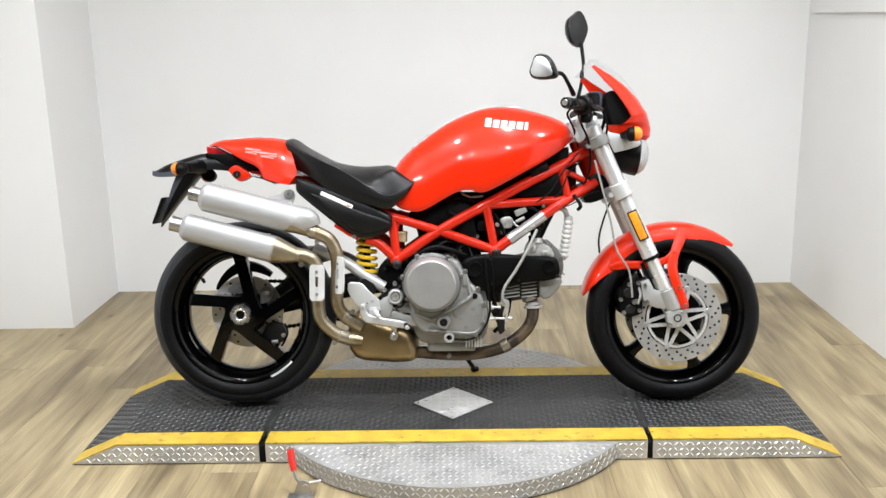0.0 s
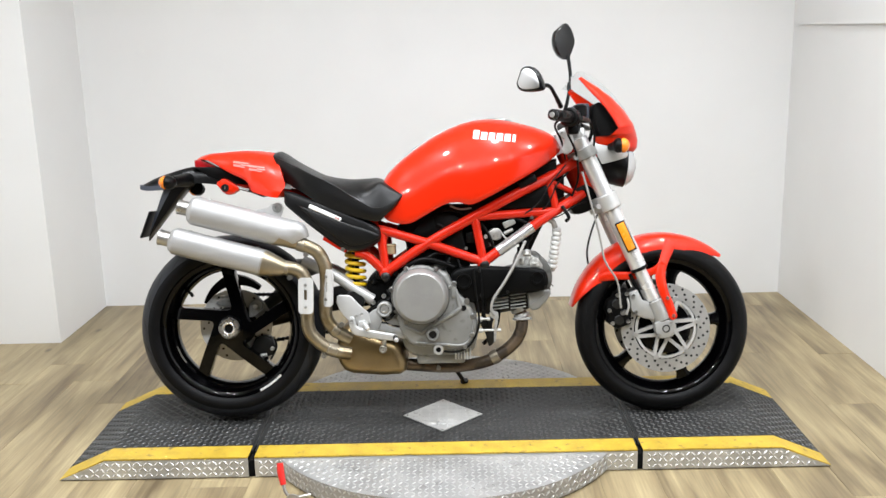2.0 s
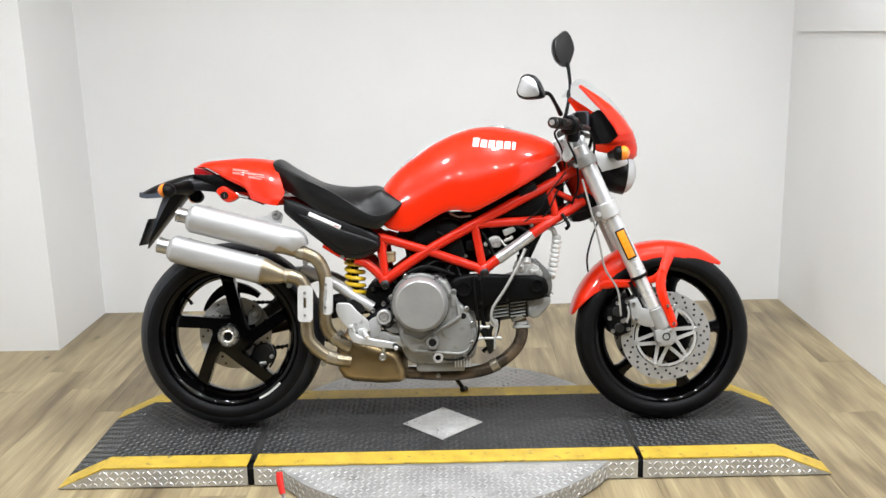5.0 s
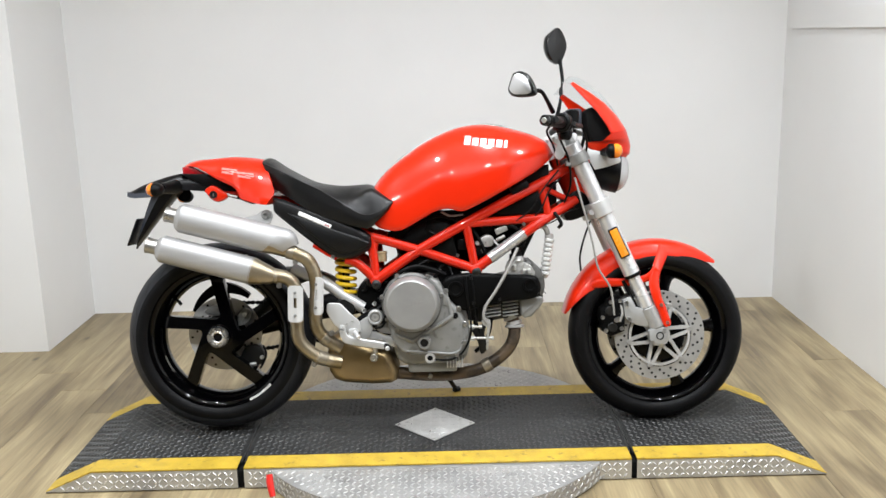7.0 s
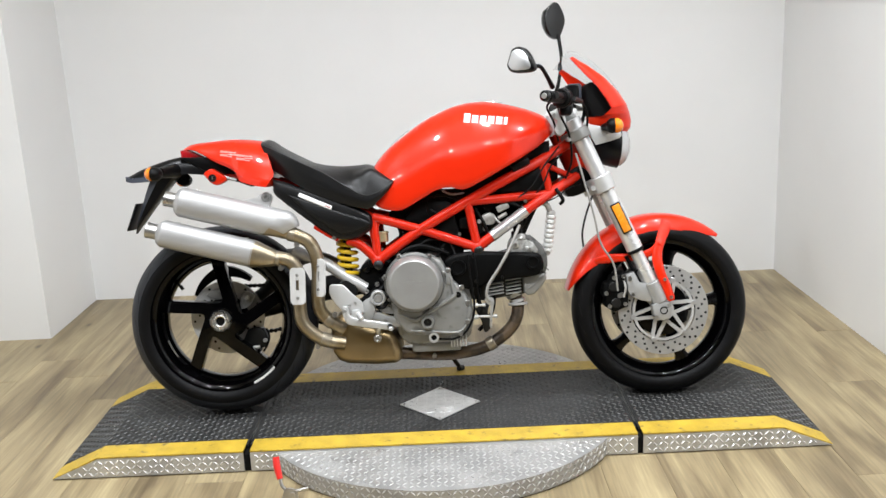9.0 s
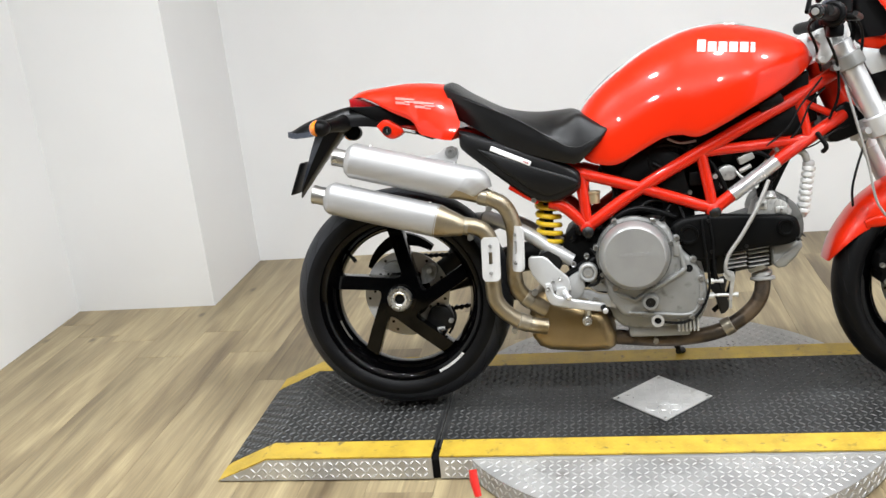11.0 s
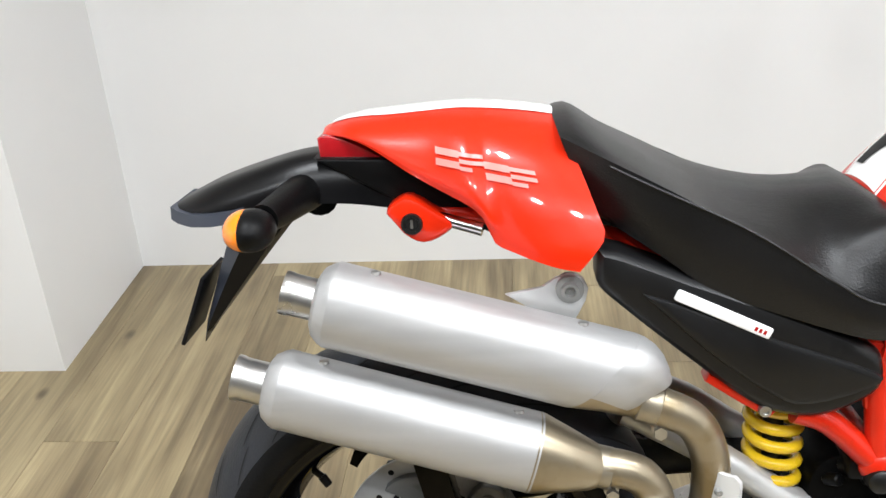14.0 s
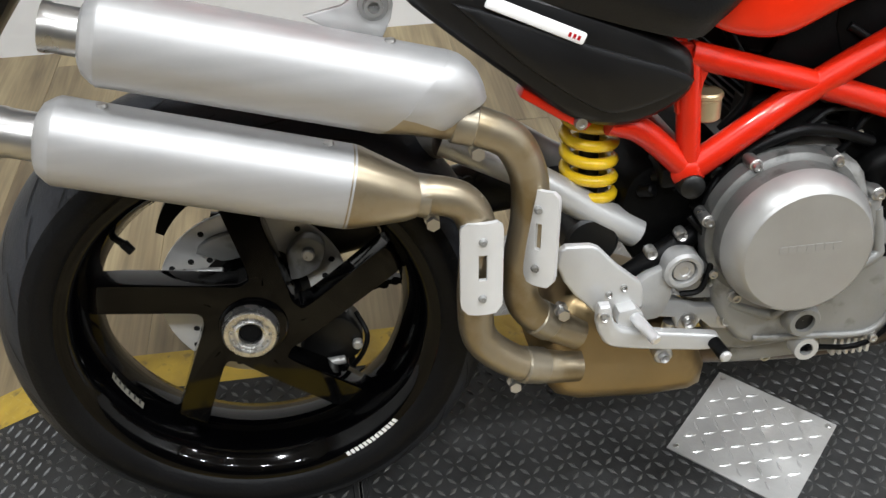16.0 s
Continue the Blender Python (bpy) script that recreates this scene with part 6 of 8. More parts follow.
CLUTCH_X, CLUTCH_Z = -0.080, 0.4135
# flank in a darker cast grey, standing in for the dark it reflects
bm = bmesh.new()
lathe(bm, [(0.097, -0.130), (0.097, -0.152), (0.094, -0.155), (0.0895, -0.157), (0.0885, -0.178), (0.080, -0.179)], CLUTCH_X, 0, CLUTCH_Z, 72)
flank = part("clutch_housing", bm, HEAD_GREY, crank, "cast clutch housing, flank darkened for its dark reflections", sharp=30)
bm = bmesh.new()
lathe(bm, [(0.0870, -0.1775), (0.0895, -0.1785), (0.0890, -0.186), (0.0785, -0.2100), (0.0745, -0.2130), (0.0005, -0.2130)], CLUTCH_X, 0, CLUTCH_Z, 72)
clutch = part("clutch_cover", bm, shader("clutch_cover_grey", (0.35, 0.348, 0.338), 0.38, metal=0.55, vary=0.06, scale=20, bump=0.05, fine=350), crank, "round grey clutch cover", sharp=30)
bm = bmesh.new()
for k in range(7):
    box(bm, -0.115 + 0.0105 * k, -0.1065 + 0.0105 * k, -0.2136, -0.2126, 0.4165, 0.4255)
pieces("cover_mark", bm, MARK_GREY, clutch, "embossed maker's mark as plain blocks")
bm = bmesh.new()
for a in (radians(d) for d in (14, 58, 118, 168, 211, 300)):
    x, z = CLUTCH_X + 0.0975 * math.cos(a), CLUTCH_Z + 0.0975 * math.sin(a)
    rod(bm, (x, -0.125, z), (x, -0.154, z), 0.0078, segs=14, chamfer=0.001)
    bolt_head(bm, x, -0.155, z, 0.0056)
pieces("cover_screw", bm, STEEL_BRIGHT, flank)
# ribs, plugs and sight glass on the side cover
bm = bmesh.new()
tube(bm, [(-0.082, -0.143, 0.294), (-0.020, -0.145, 0.331), (0.038, -0.145, 0.366), (0.043, -0.143, 0.383), (0.033, -0.142, 0.432)], [0.0065, 0.007, 0.0075, 0.007, 0.006], 10)
tube(bm, [(-0.135, -0.138, 0.318), (-0.105, -0.142, 0.304), (-0.082, -0.143, 0.294)], 0.006, 10)
tube(bm, [(-0.100, -0.141, 0.262), (-0.02, -0.143, 0.256), (0.052, -0.143, 0.252), (0.080, -0.142, 0.281), (0.086, -0.142, 0.330)], 0.0045, 10)
box(bm, 0.018, 0.036, -0.146, -0.120, 0.405, 0.446, 0.004)
part("cover_rib", bm, CAST_GREY, cover)
bm = bmesh.new()
lathe(bm, [(0.013, -0.142), (0.013, -0.152), (0.019, -0.152), (0.022, -0.148), (0.023, -0.134)], -0.043, 0, 0.293, 30)
g = part("sight_glass_ring", bm, CAST_GREY, cover)
g.location = (-0.001, -0.010, -0.003)
bm = bmesh.new()
lathe(bm, [(0.0005, -0.146), (0.013, -0.146), (0.0132, -0.134)], -0.043, 0, 0.293, 26)
part("sight_glass", bm, DARK_METAL, g, "dark oil sight glass")
bm = bmesh.new()
lathe(bm, [(0.009, -0.142), (0.009, -0.154), (0.016, -0.154), (0.017, -0.134)], -0.022, 0, 0.252, 26)
o = part("drain_ring", bm, SILVER_PAINT, cover)
o.location = (-0.005, 0.006, -0.014)
bm = bmesh.new()
lathe(bm, [(0.0005, -0.145), (0.009, -0.145)], -0.022, 0, 0.252, 20)
part("drain_bore", bm, GAP_BLACK, o)
bm = bmesh.new()
lathe(bm, [(0.0005, -0.1425), (0.0095, -0.1428), (0.0105, -0.138)], 0.057, 0, 0.372, 20)
part("breather_bore", bm, GAP_BLACK, cover, "dark open socket in the cover")
bm = bmesh.new()
for x, z in ((0.086, 0.345), (0.083, 0.285), (0.060, 0.245), (-0.132, 0.33), (-0.142, 0.385), (0.068, 0.395), (0.028, 0.452), (-0.12, 0.478)):
    rod(bm, (x, -0.115, z), (x, -0.146, z), 0.0085, segs=12, chamfer=0.001)
    bolt_head(bm, x, -0.147, z, 0.0060)
pieces("case_screw", bm, STEEL_BRIGHT, cover)
# sump with fins and filter
bm = bmesh.new()
box(bm, -0.10, 0.06, -0.10, 0.09, 0.178, 0.215, 0.008)
sump = part("sump", bm, CAST_GREY, crank)
bm = bmesh.new()
for k in range(6):
    box(bm, 0.026 + 0.0095 * k, 0.0310 + 0.0095 * k, -0.132, -0.05, 0.198, 0.232, 0.001)
pieces("sump_fin", bm, SILVER_PAINT, sump)
bm = bmesh.new()
tube(bm, [(-0.027, -0.146, 0.238), (0.000, -0.136, 0.230), (0.040, -0.144, 0.232), (0.075, -0.146, 0.252), (0.100, -0.141, 0.295), (0.1065, -0.141, 0.342), (0.097, -0.146, 0.428), (0.092, -0.142, 0.498)], 0.0036, 8)
part("sensor_cable", bm, PLASTIC, cover, "black sensor cable")

# front cylinder, its head, fins and black belt covers
fin_bm = bmesh.new()
for k in range(5):
    for x0, x1, y in ((0.152, 0.205, -0.118), (0.212, 0.262, -0.108)):
        z = 0.360 + 0.0110 * k
        m = Matrix.Translation(((x0 + x1) / 2, 0, z)) @ Matrix.Rotation(radians(-7), 4, "Y")
        box(fin_bm, -(x1 - x0) / 2, (x1 - x0) / 2, y, 0.10, -0.0013, 0.0013, 0.0005, m, 1)
bm = bmesh.new()
prism(bm, rounded([(0.08, 0.345), (0.08, 0.445), (0.15, 0.465), (0.275, 0.500), (0.330, 0.515), (0.348, 0.470), (0.340, 0.420), (0.300, 0.372), (0.268, 0.350), (0.21, 0.345), (0.14, 0.335)], 3), -0.085, 0.085, 0.010)
barrel = part("front_cylinder", bm, DARK_METAL, bike, "black finned front cylinder")
pieces("cooling_fin", fin_bm, SILVER_PAINT, barrel)
bm = bmesh.new()
prism(bm, rounded([(0.235, 0.482), (0.250, 0.530), (0.290, 0.534), (0.325, 0.520), (0.348, 0.478), (0.345, 0.428), (0.305, 0.378), (0.286, 0.380), (0.302, 0.440), (0.290, 0.478)], 3), -0.106, 0.10, 0.008)
head = part("front_cylinder_head", bm, HEAD_GREY, barrel, "grey cast cylinder head")
bm = bmesh.new()
for k in range(6):
    m = Matrix.Translation((0.298 + 0.0085 * k, 0, 0.392 + 0.010 * k)) @ Matrix.Rotation(radians(50), 4, "Y")
    box(bm, -0.018, 0.018, -0.110, 0.09, -0.0015, 0.0015, 0.0006, m, 1)
for k in range(4):
    box(bm, 0.255 + 0.018 * k, 0.260 + 0.018 * k, -0.110, 0.09, 0.500, 0.543 - 0.004 * k, 0.001)
pieces("head_fin", bm, HEAD_GREY, head)
bm = bmesh.new()
prism(bm, rounded([(0.018, 0.470), (0.040, 0.494), (0.110, 0.503), (0.220, 0.496), (0.310, 0.490), (0.331, 0.468), (0.331, 0.434), (0.302, 0.416), (0.230, 0.410), (0.160, 0.400), (0.120, 0.388), (0.080, 0.385), (0.036, 0.425)], 4), -0.146, -0.105, 0.012, 3)
belt = part("belt_cover", bm, BLACK_CAST, barrel, "black cam belt cover", sharp=30)
bm = bmesh.new()
for x, z, r in ((0.297, 0.461, 0.020), (0.060, 0.455, 0.024)):
    lathe(bm, [(0.0005, -0.150), (r * 0.7, -0.150), (r * 0.8, -0.154), (r, -0.154), (r * 1.08, -0.142)], x, 0, z, 28)
pieces("belt_cover_boss", bm, BLACK_CAST, belt)
bm = bmesh.new()
for x, z in ((0.110, 0.488), (0.215, 0.483), (0.325, 0.430), (0.20, 0.418), (0.115, 0.408)):
    bolt_head(bm, x, -0.148, z, 0.005)
pieces("belt_screw", bm, DARK_METAL, belt)
bm = bmesh.new()
prism(bm, [(0.220, 0.484), (0.226, 0.508), (0.231, 0.524), (0.254, 0.5405), (0.276, 0.535), (0.302, 0.523), (0.318, 0.500), (0.314, 0.480)], -0.122, -0.04, 0.004)
box(bm, 0.238, 0.256, -0.128, -0.10, 0.506, 0.528, 0.003)
box(bm, 0.276, 0.304, -0.127, -0.10, 0.494, 0.512, 0.003)
rod(bm, (0.266, -0.116, 0.530), (0.2665, -0.108, 0.548), 0.016, 0.013, segs=18, chamfer=0.002)
cap = part("cylinder_head_cap", bm, HEAD_LIGHT, head, "pale grimy cast head cap")
bm = bmesh.new()
for k in range(4):
    m = Matrix.Translation((0.262 + 0.0135 * k, 0, 0.524 - 0.0065 * k)) @ Matrix.Rotation(radians(24), 4, "Y")
    box(bm, -0.0018, 0.0018, -0.1265, -0.05, -0.016, 0.014, 0.0006, m, 1)
pieces("cap_fin", bm, HEAD_LIGHT, cap)
bm = bmesh.new()
for x, z in ((0.229, 0.497), (0.246, 0.519), (0.290, 0.503), (0.308, 0.488)):
    bolt_head(bm, x, -0.128, z, 0.0050)
pieces("cap_screw", bm, STEEL_BRIGHT, cap)
# rocker cover on the head's lower corner
bm = bmesh.new()
prism(bm, [(0.268, 0.409), (0.300, 0.419), (0.341, 0.420), (0.345, 0.405), (0.330, 0.380), (0.302, 0.353), (0.282, 0.350), (0.271, 0.360)], -0.112, -0.03, 0.007, 3)
rocker = part("rocker_cover", bm, CAST_GREY, head, "grey cast rocker cover")
bm = bmesh.new()
for k in range(3):
    m = Matrix.Translation((0.290 + 0.016 * k, 0, 0.378 + 0.011 * k)) @ Matrix.Rotation(radians(48), 4, "Y")
    box(bm, -0.0016, 0.0016, -0.1145, -0.05, -0.022, 0.022, 0.0006, m, 1)
pieces("rocker_rib", bm, CAST_GREY, rocker)
bm = bmesh.new()
for k in range(6):
    rod(bm, (0.2665 - 0.0008 * k, -0.104, 0.600 - 0.0105 * k), (0.2657 - 0.0008 * k, -0.104, 0.590 - 0.0105 * k), 0.0115, segs=16, chamfer=0.0035)
pieces("plug_boot_rib", bm, PLASTIC, cap, "black corrugated plug boot")
# rear cylinder, upright: fins, head, belt cover
bm = bmesh.new()
for k in range(9):
    m = Matrix.Translation((-0.030 - 0.0030 * k, 0, 0.500 + 0.0125 * k)) @ Matrix.Rotation(radians(14), 4, "Y")
    box(bm, -0.085, 0.080, -0.095, 0.095, -0.002, 0.002, 0.001, m, 1)
rear_fins = bm
bm = bmesh.new()
prism(bm, rounded([(-0.10, 0.48), (0.055, 0.47), (0.040, 0.60), (0.030, 0.70), (-0.12, 0.70), (-0.115, 0.60)], 3), -0.072, 0.072, 0.008)
rc = part("rear_cylinder", bm, DARK_METAL, bike, "black finned rear cylinder")
pieces("cooling_fin", rear_fins, DARK_METAL, rc)
bm = bmesh.new()
prism(bm, rounded([(0.030, 0.44), (0.075, 0.47), (0.080, 0.52), (0.062, 0.60), (0.045, 0.665), (-0.02, 0.680), (-0.035, 0.640), (-0.005, 0.560), (0.005, 0.48)], 3), -0.112, -0.080, 0.010)
part("rear_belt_cover", bm, BLACK_CAST, rc, "black cam belt cover")
bm = bmesh.new()
prism(bm, rounded([(-0.110, 0.610), (-0.060, 0.665), (-0.005, 0.672), (0.012, 0.635), (-0.010, 0.600), (-0.070, 0.590)], 3), -0.108, -0.03, 0.010)
part("valve_cover", bm, BLACK_CAST, rc)

# airbox, battery tray and loom between the tubes
bm = bmesh.new()
prism(bm, rounded([(0.15, 0.705), (0.235, 0.738), (0.330, 0.770), (0.352, 0.745), (0.360, 0.690), (0.28, 0.684), (0.17, 0.682)], 2), -0.098, 0.098, 0.008)
part("airbox", bm, PLASTIC, bike, "black plastic airbox")
bm = bmesh.new()
prism(bm, [(0.05, 0.66), (0.12, 0.69), (0.40, 0.80), (0.40, 0.72), (0.30, 0.665), (0.22, 0.56), (0.14, 0.50), (0.05, 0.50), (-0.02, 0.55)], -0.045, 0.075, 0.006)
part("intake_housing", bm, PLASTIC, bike)
bm = bmesh.new()
prism(bm, [(-0.14, 0.655), (0.0, 0.70), (0.10, 0.70), (0.37, 0.845), (0.37, 0.79), (0.10, 0.66), (-0.06, 0.60), (-0.16, 0.62)], -0.095, 0.095, 0.004)
part("tank_tray", bm, GAP_BLACK, bike)
# throttle body parts, bright
bm = bmesh.new()
prism(bm, rounded([(0.140, 0.606), (0.160, 0.622), (0.182, 0.618), (0.190, 0.600), (0.178, 0.584), (0.150, 0.586)], 3), -0.104, -0.06, 0.005)
m = Matrix.Translation((0.212, -0.095, 0.638)) @ Matrix.Rotation(radians(-24), 4, "Y")
box(bm, -0.020, 0.020, -0.014, 0.014, -0.010, 0.010, 0.003, m)
rod(bm, (0.196, -0.100, 0.604), (0.224, -0.104, 0.618), 0.006, segs=12, chamfer=0.001)
rod(bm, (0.152, -0.100, 0.573), (0.152, -0.085, 0.573), 0.010, segs=14, chamfer=0.002)
rod(bm, (0.135, -0.108, 0.596), (0.135, -0.08, 0.596), 0.007, segs=12, chamfer=0.001)
tube(bm, [(0.186, -0.106, 0.606), (0.200, -0.112, 0.590), (0.222, -0.110, 0.588)], 0.0035, 8)
pieces("throttle_link", bm, HEAD_LIGHT, bike, "bright cast throttle body and linkage")
bm = bmesh.new()
rod(bm, (0.13, -0.10, 0.575), (0.13, -0.07, 0.575), 0.024, segs=22, chamfer=0.004)
rod(bm, (0.165, -0.094, 0.646), (0.165, -0.06, 0.646), 0.019, segs=22, chamfer=0.004)
box(bm, 0.070, 0.102, -0.104, -0.06, 0.575, 0.612, 0.005)
box(bm, -0.005, 0.045, -0.100, -0.06, 0.655, 0.690, 0.006)
rod(bm, (0.255, -0.09, 0.548), (0.248, -0.09, 0.590), 0.010, 0.007, segs=14)
rod(bm, (0.252, -0.095, 0.535), (0.250, -0.095, 0.560), 0.014, segs=14, chamfer=0.003)
pieces("ignition_coil", bm, PLASTIC, bike, "black coil, plug cap and sensors")
for k, pts in enumerate([
        [(-0.05, -0.10, 0.665), (0.01, -0.106, 0.685), (0.06, -0.108, 0.672), (0.08, -0.10, 0.63)],
        [(0.02, -0.106, 0.700), (0.05, -0.118, 0.688), (0.09, -0.112, 0.690)],
        [(-0.03, -0.11, 0.47), (0.0, -0.118, 0.498), (0.02, -0.116, 0.53), (0.07, -0.11, 0.56)],
        [(0.04, -0.12, 0.53), (0.055, -0.135, 0.480), (0.048, -0.138, 0.430)],
        [(0.11, -0.145, 0.50), (0.118, -0.150, 0.44), (0.120, -0.148, 0.37), (0.135, -0.14, 0.31)],
        [(0.30, -0.10, 0.66), (0.34, -0.105, 0.70), (0.37, -0.10, 0.76), (0.41, -0.08, 0.80)],
        [(0.26, -0.115, 0.665), (0.31, -0.118, 0.705), (0.345, -0.115, 0.760), (0.40, -0.10, 0.825)],
        [(0.33, -0.105, 0.645), (0.38, -0.102, 0.660), (0.43, -0.09, 0.690), (0.47, -0.07, 0.70)],
        [(-0.11, -0.12, 0.50), (-0.07, -0.128, 0.522), (-0.03, -0.120, 0.545), (0.02, -0.11, 0.54)],
        [(-0.19, -0.13, 0.43), (-0.165, -0.148, 0.395), (-0.175, -0.155, 0.345), (-0.200, -0.150, 0.335)]]):
    bm = bmesh.new()
    tube(bm, pts, (0.0040, 0.0032, 0.0044)[k % 3] * (0.62 if k in (5, 6, 7) else 1.0), 8, 8)
    part("cable", bm, HOSE_GREY if k == 1 else PLASTIC, bike, "pale cable" if k == 1 else "black cable")
bm = bmesh.new()
tube(bm, [(0.262, -0.128, 0.580), (0.248, -0.138, 0.552), (0.225, -0.150, 0.508), (0.189, -0.156, 0.448), (0.155, -0.156, 0.398), (0.147, -0.155, 0.362), (0.157, -0.152, 0.343)], 0.0050, 10, 8)
part("oil_line", bm, HOSE_GREY, bike, "grey oil line")
bm = bmesh.new()
for z, x1 in ((0.331, 0.142), (0.294, 0.178)):
    rod(bm, (0.104, -0.145, z), (x1, -0.145, z), 0.0042, segs=12)
    rod(bm, (0.100, -0.145, z), (0.118, -0.145, z), 0.0080, segs=8, chamfer=0.002)
    rod(bm, (x1 - 0.010, -0.145, z), (x1, -0.145, z), 0.0062, segs=8, chamfer=0.001)
prism(bm, [(0.140, 0.350), (0.152, 0.360), (0.168, 0.353), (0.170, 0.338), (0.163, 0.300), (0.160, 0.258), (0.153, 0.258), (0.155, 0.300), (0.158, 0.330), (0.146, 0.336)], -0.152, -0.146, 0.0015)
part("oil_union", bm, HEAD_LIGHT, bike, "bright oil unions and bracket")
bm = bmesh.new()
prism(bm, rounded([(0.11, 0.31), (0.155, 0.33), (0.150, 0.30), (0.160, 0.255), (0.138, 0.235), (0.128, 0.275)], 3), -0.11, -0.07, 0.004)
part("pipe_stay", bm, DARK_METAL, bike)
# ribbed pale regulator or cooler body ahead of the frame
bm = bmesh.new()
axis0, axis1 = np.array((0.371, -0.075, 0.608)), np.array((0.352, -0.075, 0.482))
rod(bm, axis0, axis1, 0.0120, segs=20, chamfer=0.003)
rod(bm, axis0 + (-0.002, 0, 0.012), axis0 + (axis1 - axis0) * 0.05, 0.0150, segs=20, chamfer=0.005)
rod(bm, axis1 - (axis1 - axis0) * 0.04, axis1 + (0, 0, -0.008), 0.0115, 0.0085, segs=20, chamfer=0.003)
rib_bm = bmesh.new()
for t in np.linspace(0.03, 0.88, 8):
    q = axis0 + (axis1 - axis0) * t
    rod(rib_bm, q, q + (axis1 - axis0) * 0.088, 0.0165, segs=22, chamfer=0.0022)
can_part = part("ribbed_canister", bm, SILVER_PAINT, bike, "silver ribbed canister under the frame")
pieces("canister_rib", rib_bm, WHITE_HOSE, can_part)
bm = bmesh.new()
tube(bm, [(0.366, -0.078, 0.615), (0.355, -0.085, 0.640), (0.33, -0.09, 0.65)], 0.009, 10)
tube(bm, [(0.35, -0.075, 0.490), (0.33, -0.08, 0.475), (0.30, -0.085, 0.50)], 0.006, 10)
pieces("canister_hose", bm, HOSE_GREY, bike)

# rear shock with its yellow spring, swing arm
bm = bmesh.new()
c0, c1 = np.array((-0.298, -0.070, 0.588)), np.array((-0.296, -0.070, 0.428))
turns, R = 6.0, 0.0290
pts = []
for i in range(int(turns * 20) + 1):
    t = i / (turns * 20)
    a = 2 * math.pi * turns * t
    pts.append(tuple(c0 + (c1 - c0) * (0.06 + 0.84 * t) + np.array((R * math.cos(a), R * math.sin(a), 0))))
tube(bm, pts, 0.0070, 10, 1)
spring = part("shock_spring", bm, SPRING_YELLOW, bike, "yellow coil spring of the rear shock")
bm = bmesh.new()
rod(bm, c0 + (0, 0, 0.02), c1, 0.012, segs=20)
rod(bm, c0 + (c1 - c0) * 0.90, c0 + (c1 - c0) * 0.98, 0.033, segs=24, chamfer=0.003)
part("shock_body", bm, DARK_METAL, spring)
bm = bmesh.new()
rod(bm, c0 + (c1 - c0) * 0.0, c0 + (c1 - c0) * 0.05, 0.032, segs=24, chamfer=0.003)
part("spring_seat", bm, SPRING_YELLOW, spring)
bm = bmesh.new()
tube(bm, [(-0.240, -0.090, 0.395), (-0.305, -0.092, 0.437), (-0.370, -0.090, 0.482), (-0.470, -0.060, 0.525)], [0.0205, 0.019, 0.018, 0.018], 20)
tube(bm, [(-0.245, 0.062, 0.398), (-0.310, 0.064, 0.437), (-0.42, 0.08, 0.49), (-0.56, 0.11, 0.44)], [0.0205, 0.019, 0.018, 0.018], 16)
part("swingarm_tube", bm, SILVER_PAINT, bike, "silver tubular swing arm brace")
bm = bmesh.new()
rod(bm, (-0.300, -0.110, 0.395), (-0.300, 0.10, 0.395), 0.034, segs=26, chamfer=0.004)
tube(bm, [(-0.24, 0.09, 0.40), (-0.42, 0.115, 0.37), (-0.60, 0.125, 0.325), (-0.72, 0.125, 0.309)], [0.045, 0.042, 0.040, 0.042], 18, flat=0.55)
tube(bm, [(-0.55, 0.10, 0.43), (-0.60, 0.115, 0.37), (-0.66, 0.12, 0.33)], [0.03, 0.03, 0.03], 14, flat=0.6)
part("swingarm", bm, DARK_METAL, bike, "dark single-sided swing arm")
bm = bmesh.new()
tube(bm, [(-0.47, -0.045, 0.515), (-0.54, 0.02, 0.500), (-0.60, 0.06, 0.45)], [0.018, 0.02, 0.02], 14)
part("swingarm_brace", bm, CAST_GREY, bike)
# chain: waisted link plates end to end along both runs
bm = bmesh.new()
for k in range(36):
    t = k / 35
    x = -0.155 - 0.557 * t
    for zz, dz in ((0.296, -0.075), (0.392, 0.006)):
        z = zz + dz * t
        wide, y0 = (0.0066, 0.0925) if k % 2 else (0.0056, 0.0950)
        out = [(x - 0.0135, z - wide * 0.5), (x - 0.0105, z - wide), (x - 0.006, z - wide), (x, z - wide * 0.62), (x + 0.006, z - wide), (x + 0.0105, z - wide), (x + 0.0135, z - wide * 0.5),
               (x + 0.0135, z + wide * 0.5), (x + 0.0105, z + wide), (x + 0.006, z + wide), (x, z + wide * 0.62), (x - 0.006, z + wide), (x - 0.0105, z + wide), (x - 0.0135, z + wide * 0.5)]
        prism(bm, out, y0, 0.198 - y0, 0)
pieces("chain_link", bm, DARK_METAL, bike, "dark roller chain")
# rear brake caliper on the far side, disc guard
bm = bmesh.new()
prism(bm, rounded([(-0.650, 0.262), (-0.610, 0.268), (-0.585, 0.240), (-0.592, 0.205), (-0.635, 0.200), (-0.668, 0.225)], 4), -0.020, 0.034, 0.006)
rc_cal = part("rear_caliper", bm, DARK_METAL, bike, "dark rear brake caliper")
bm = bmesh.new()
tube(bm, [(-0.590, 0.000, 0.262), (-0.578, -0.022, 0.240), (-0.586, -0.024, 0.212), (-0.600, -0.020, 0.190)], 0.0035, 8)
rod(bm, (-0.612, -0.028, 0.195), (-0.612, -0.004, 0.195), 0.006, segs=10)
part("brake_pipe", bm, PLASTIC, rc_cal)
bm = bmesh.new()
rings = []
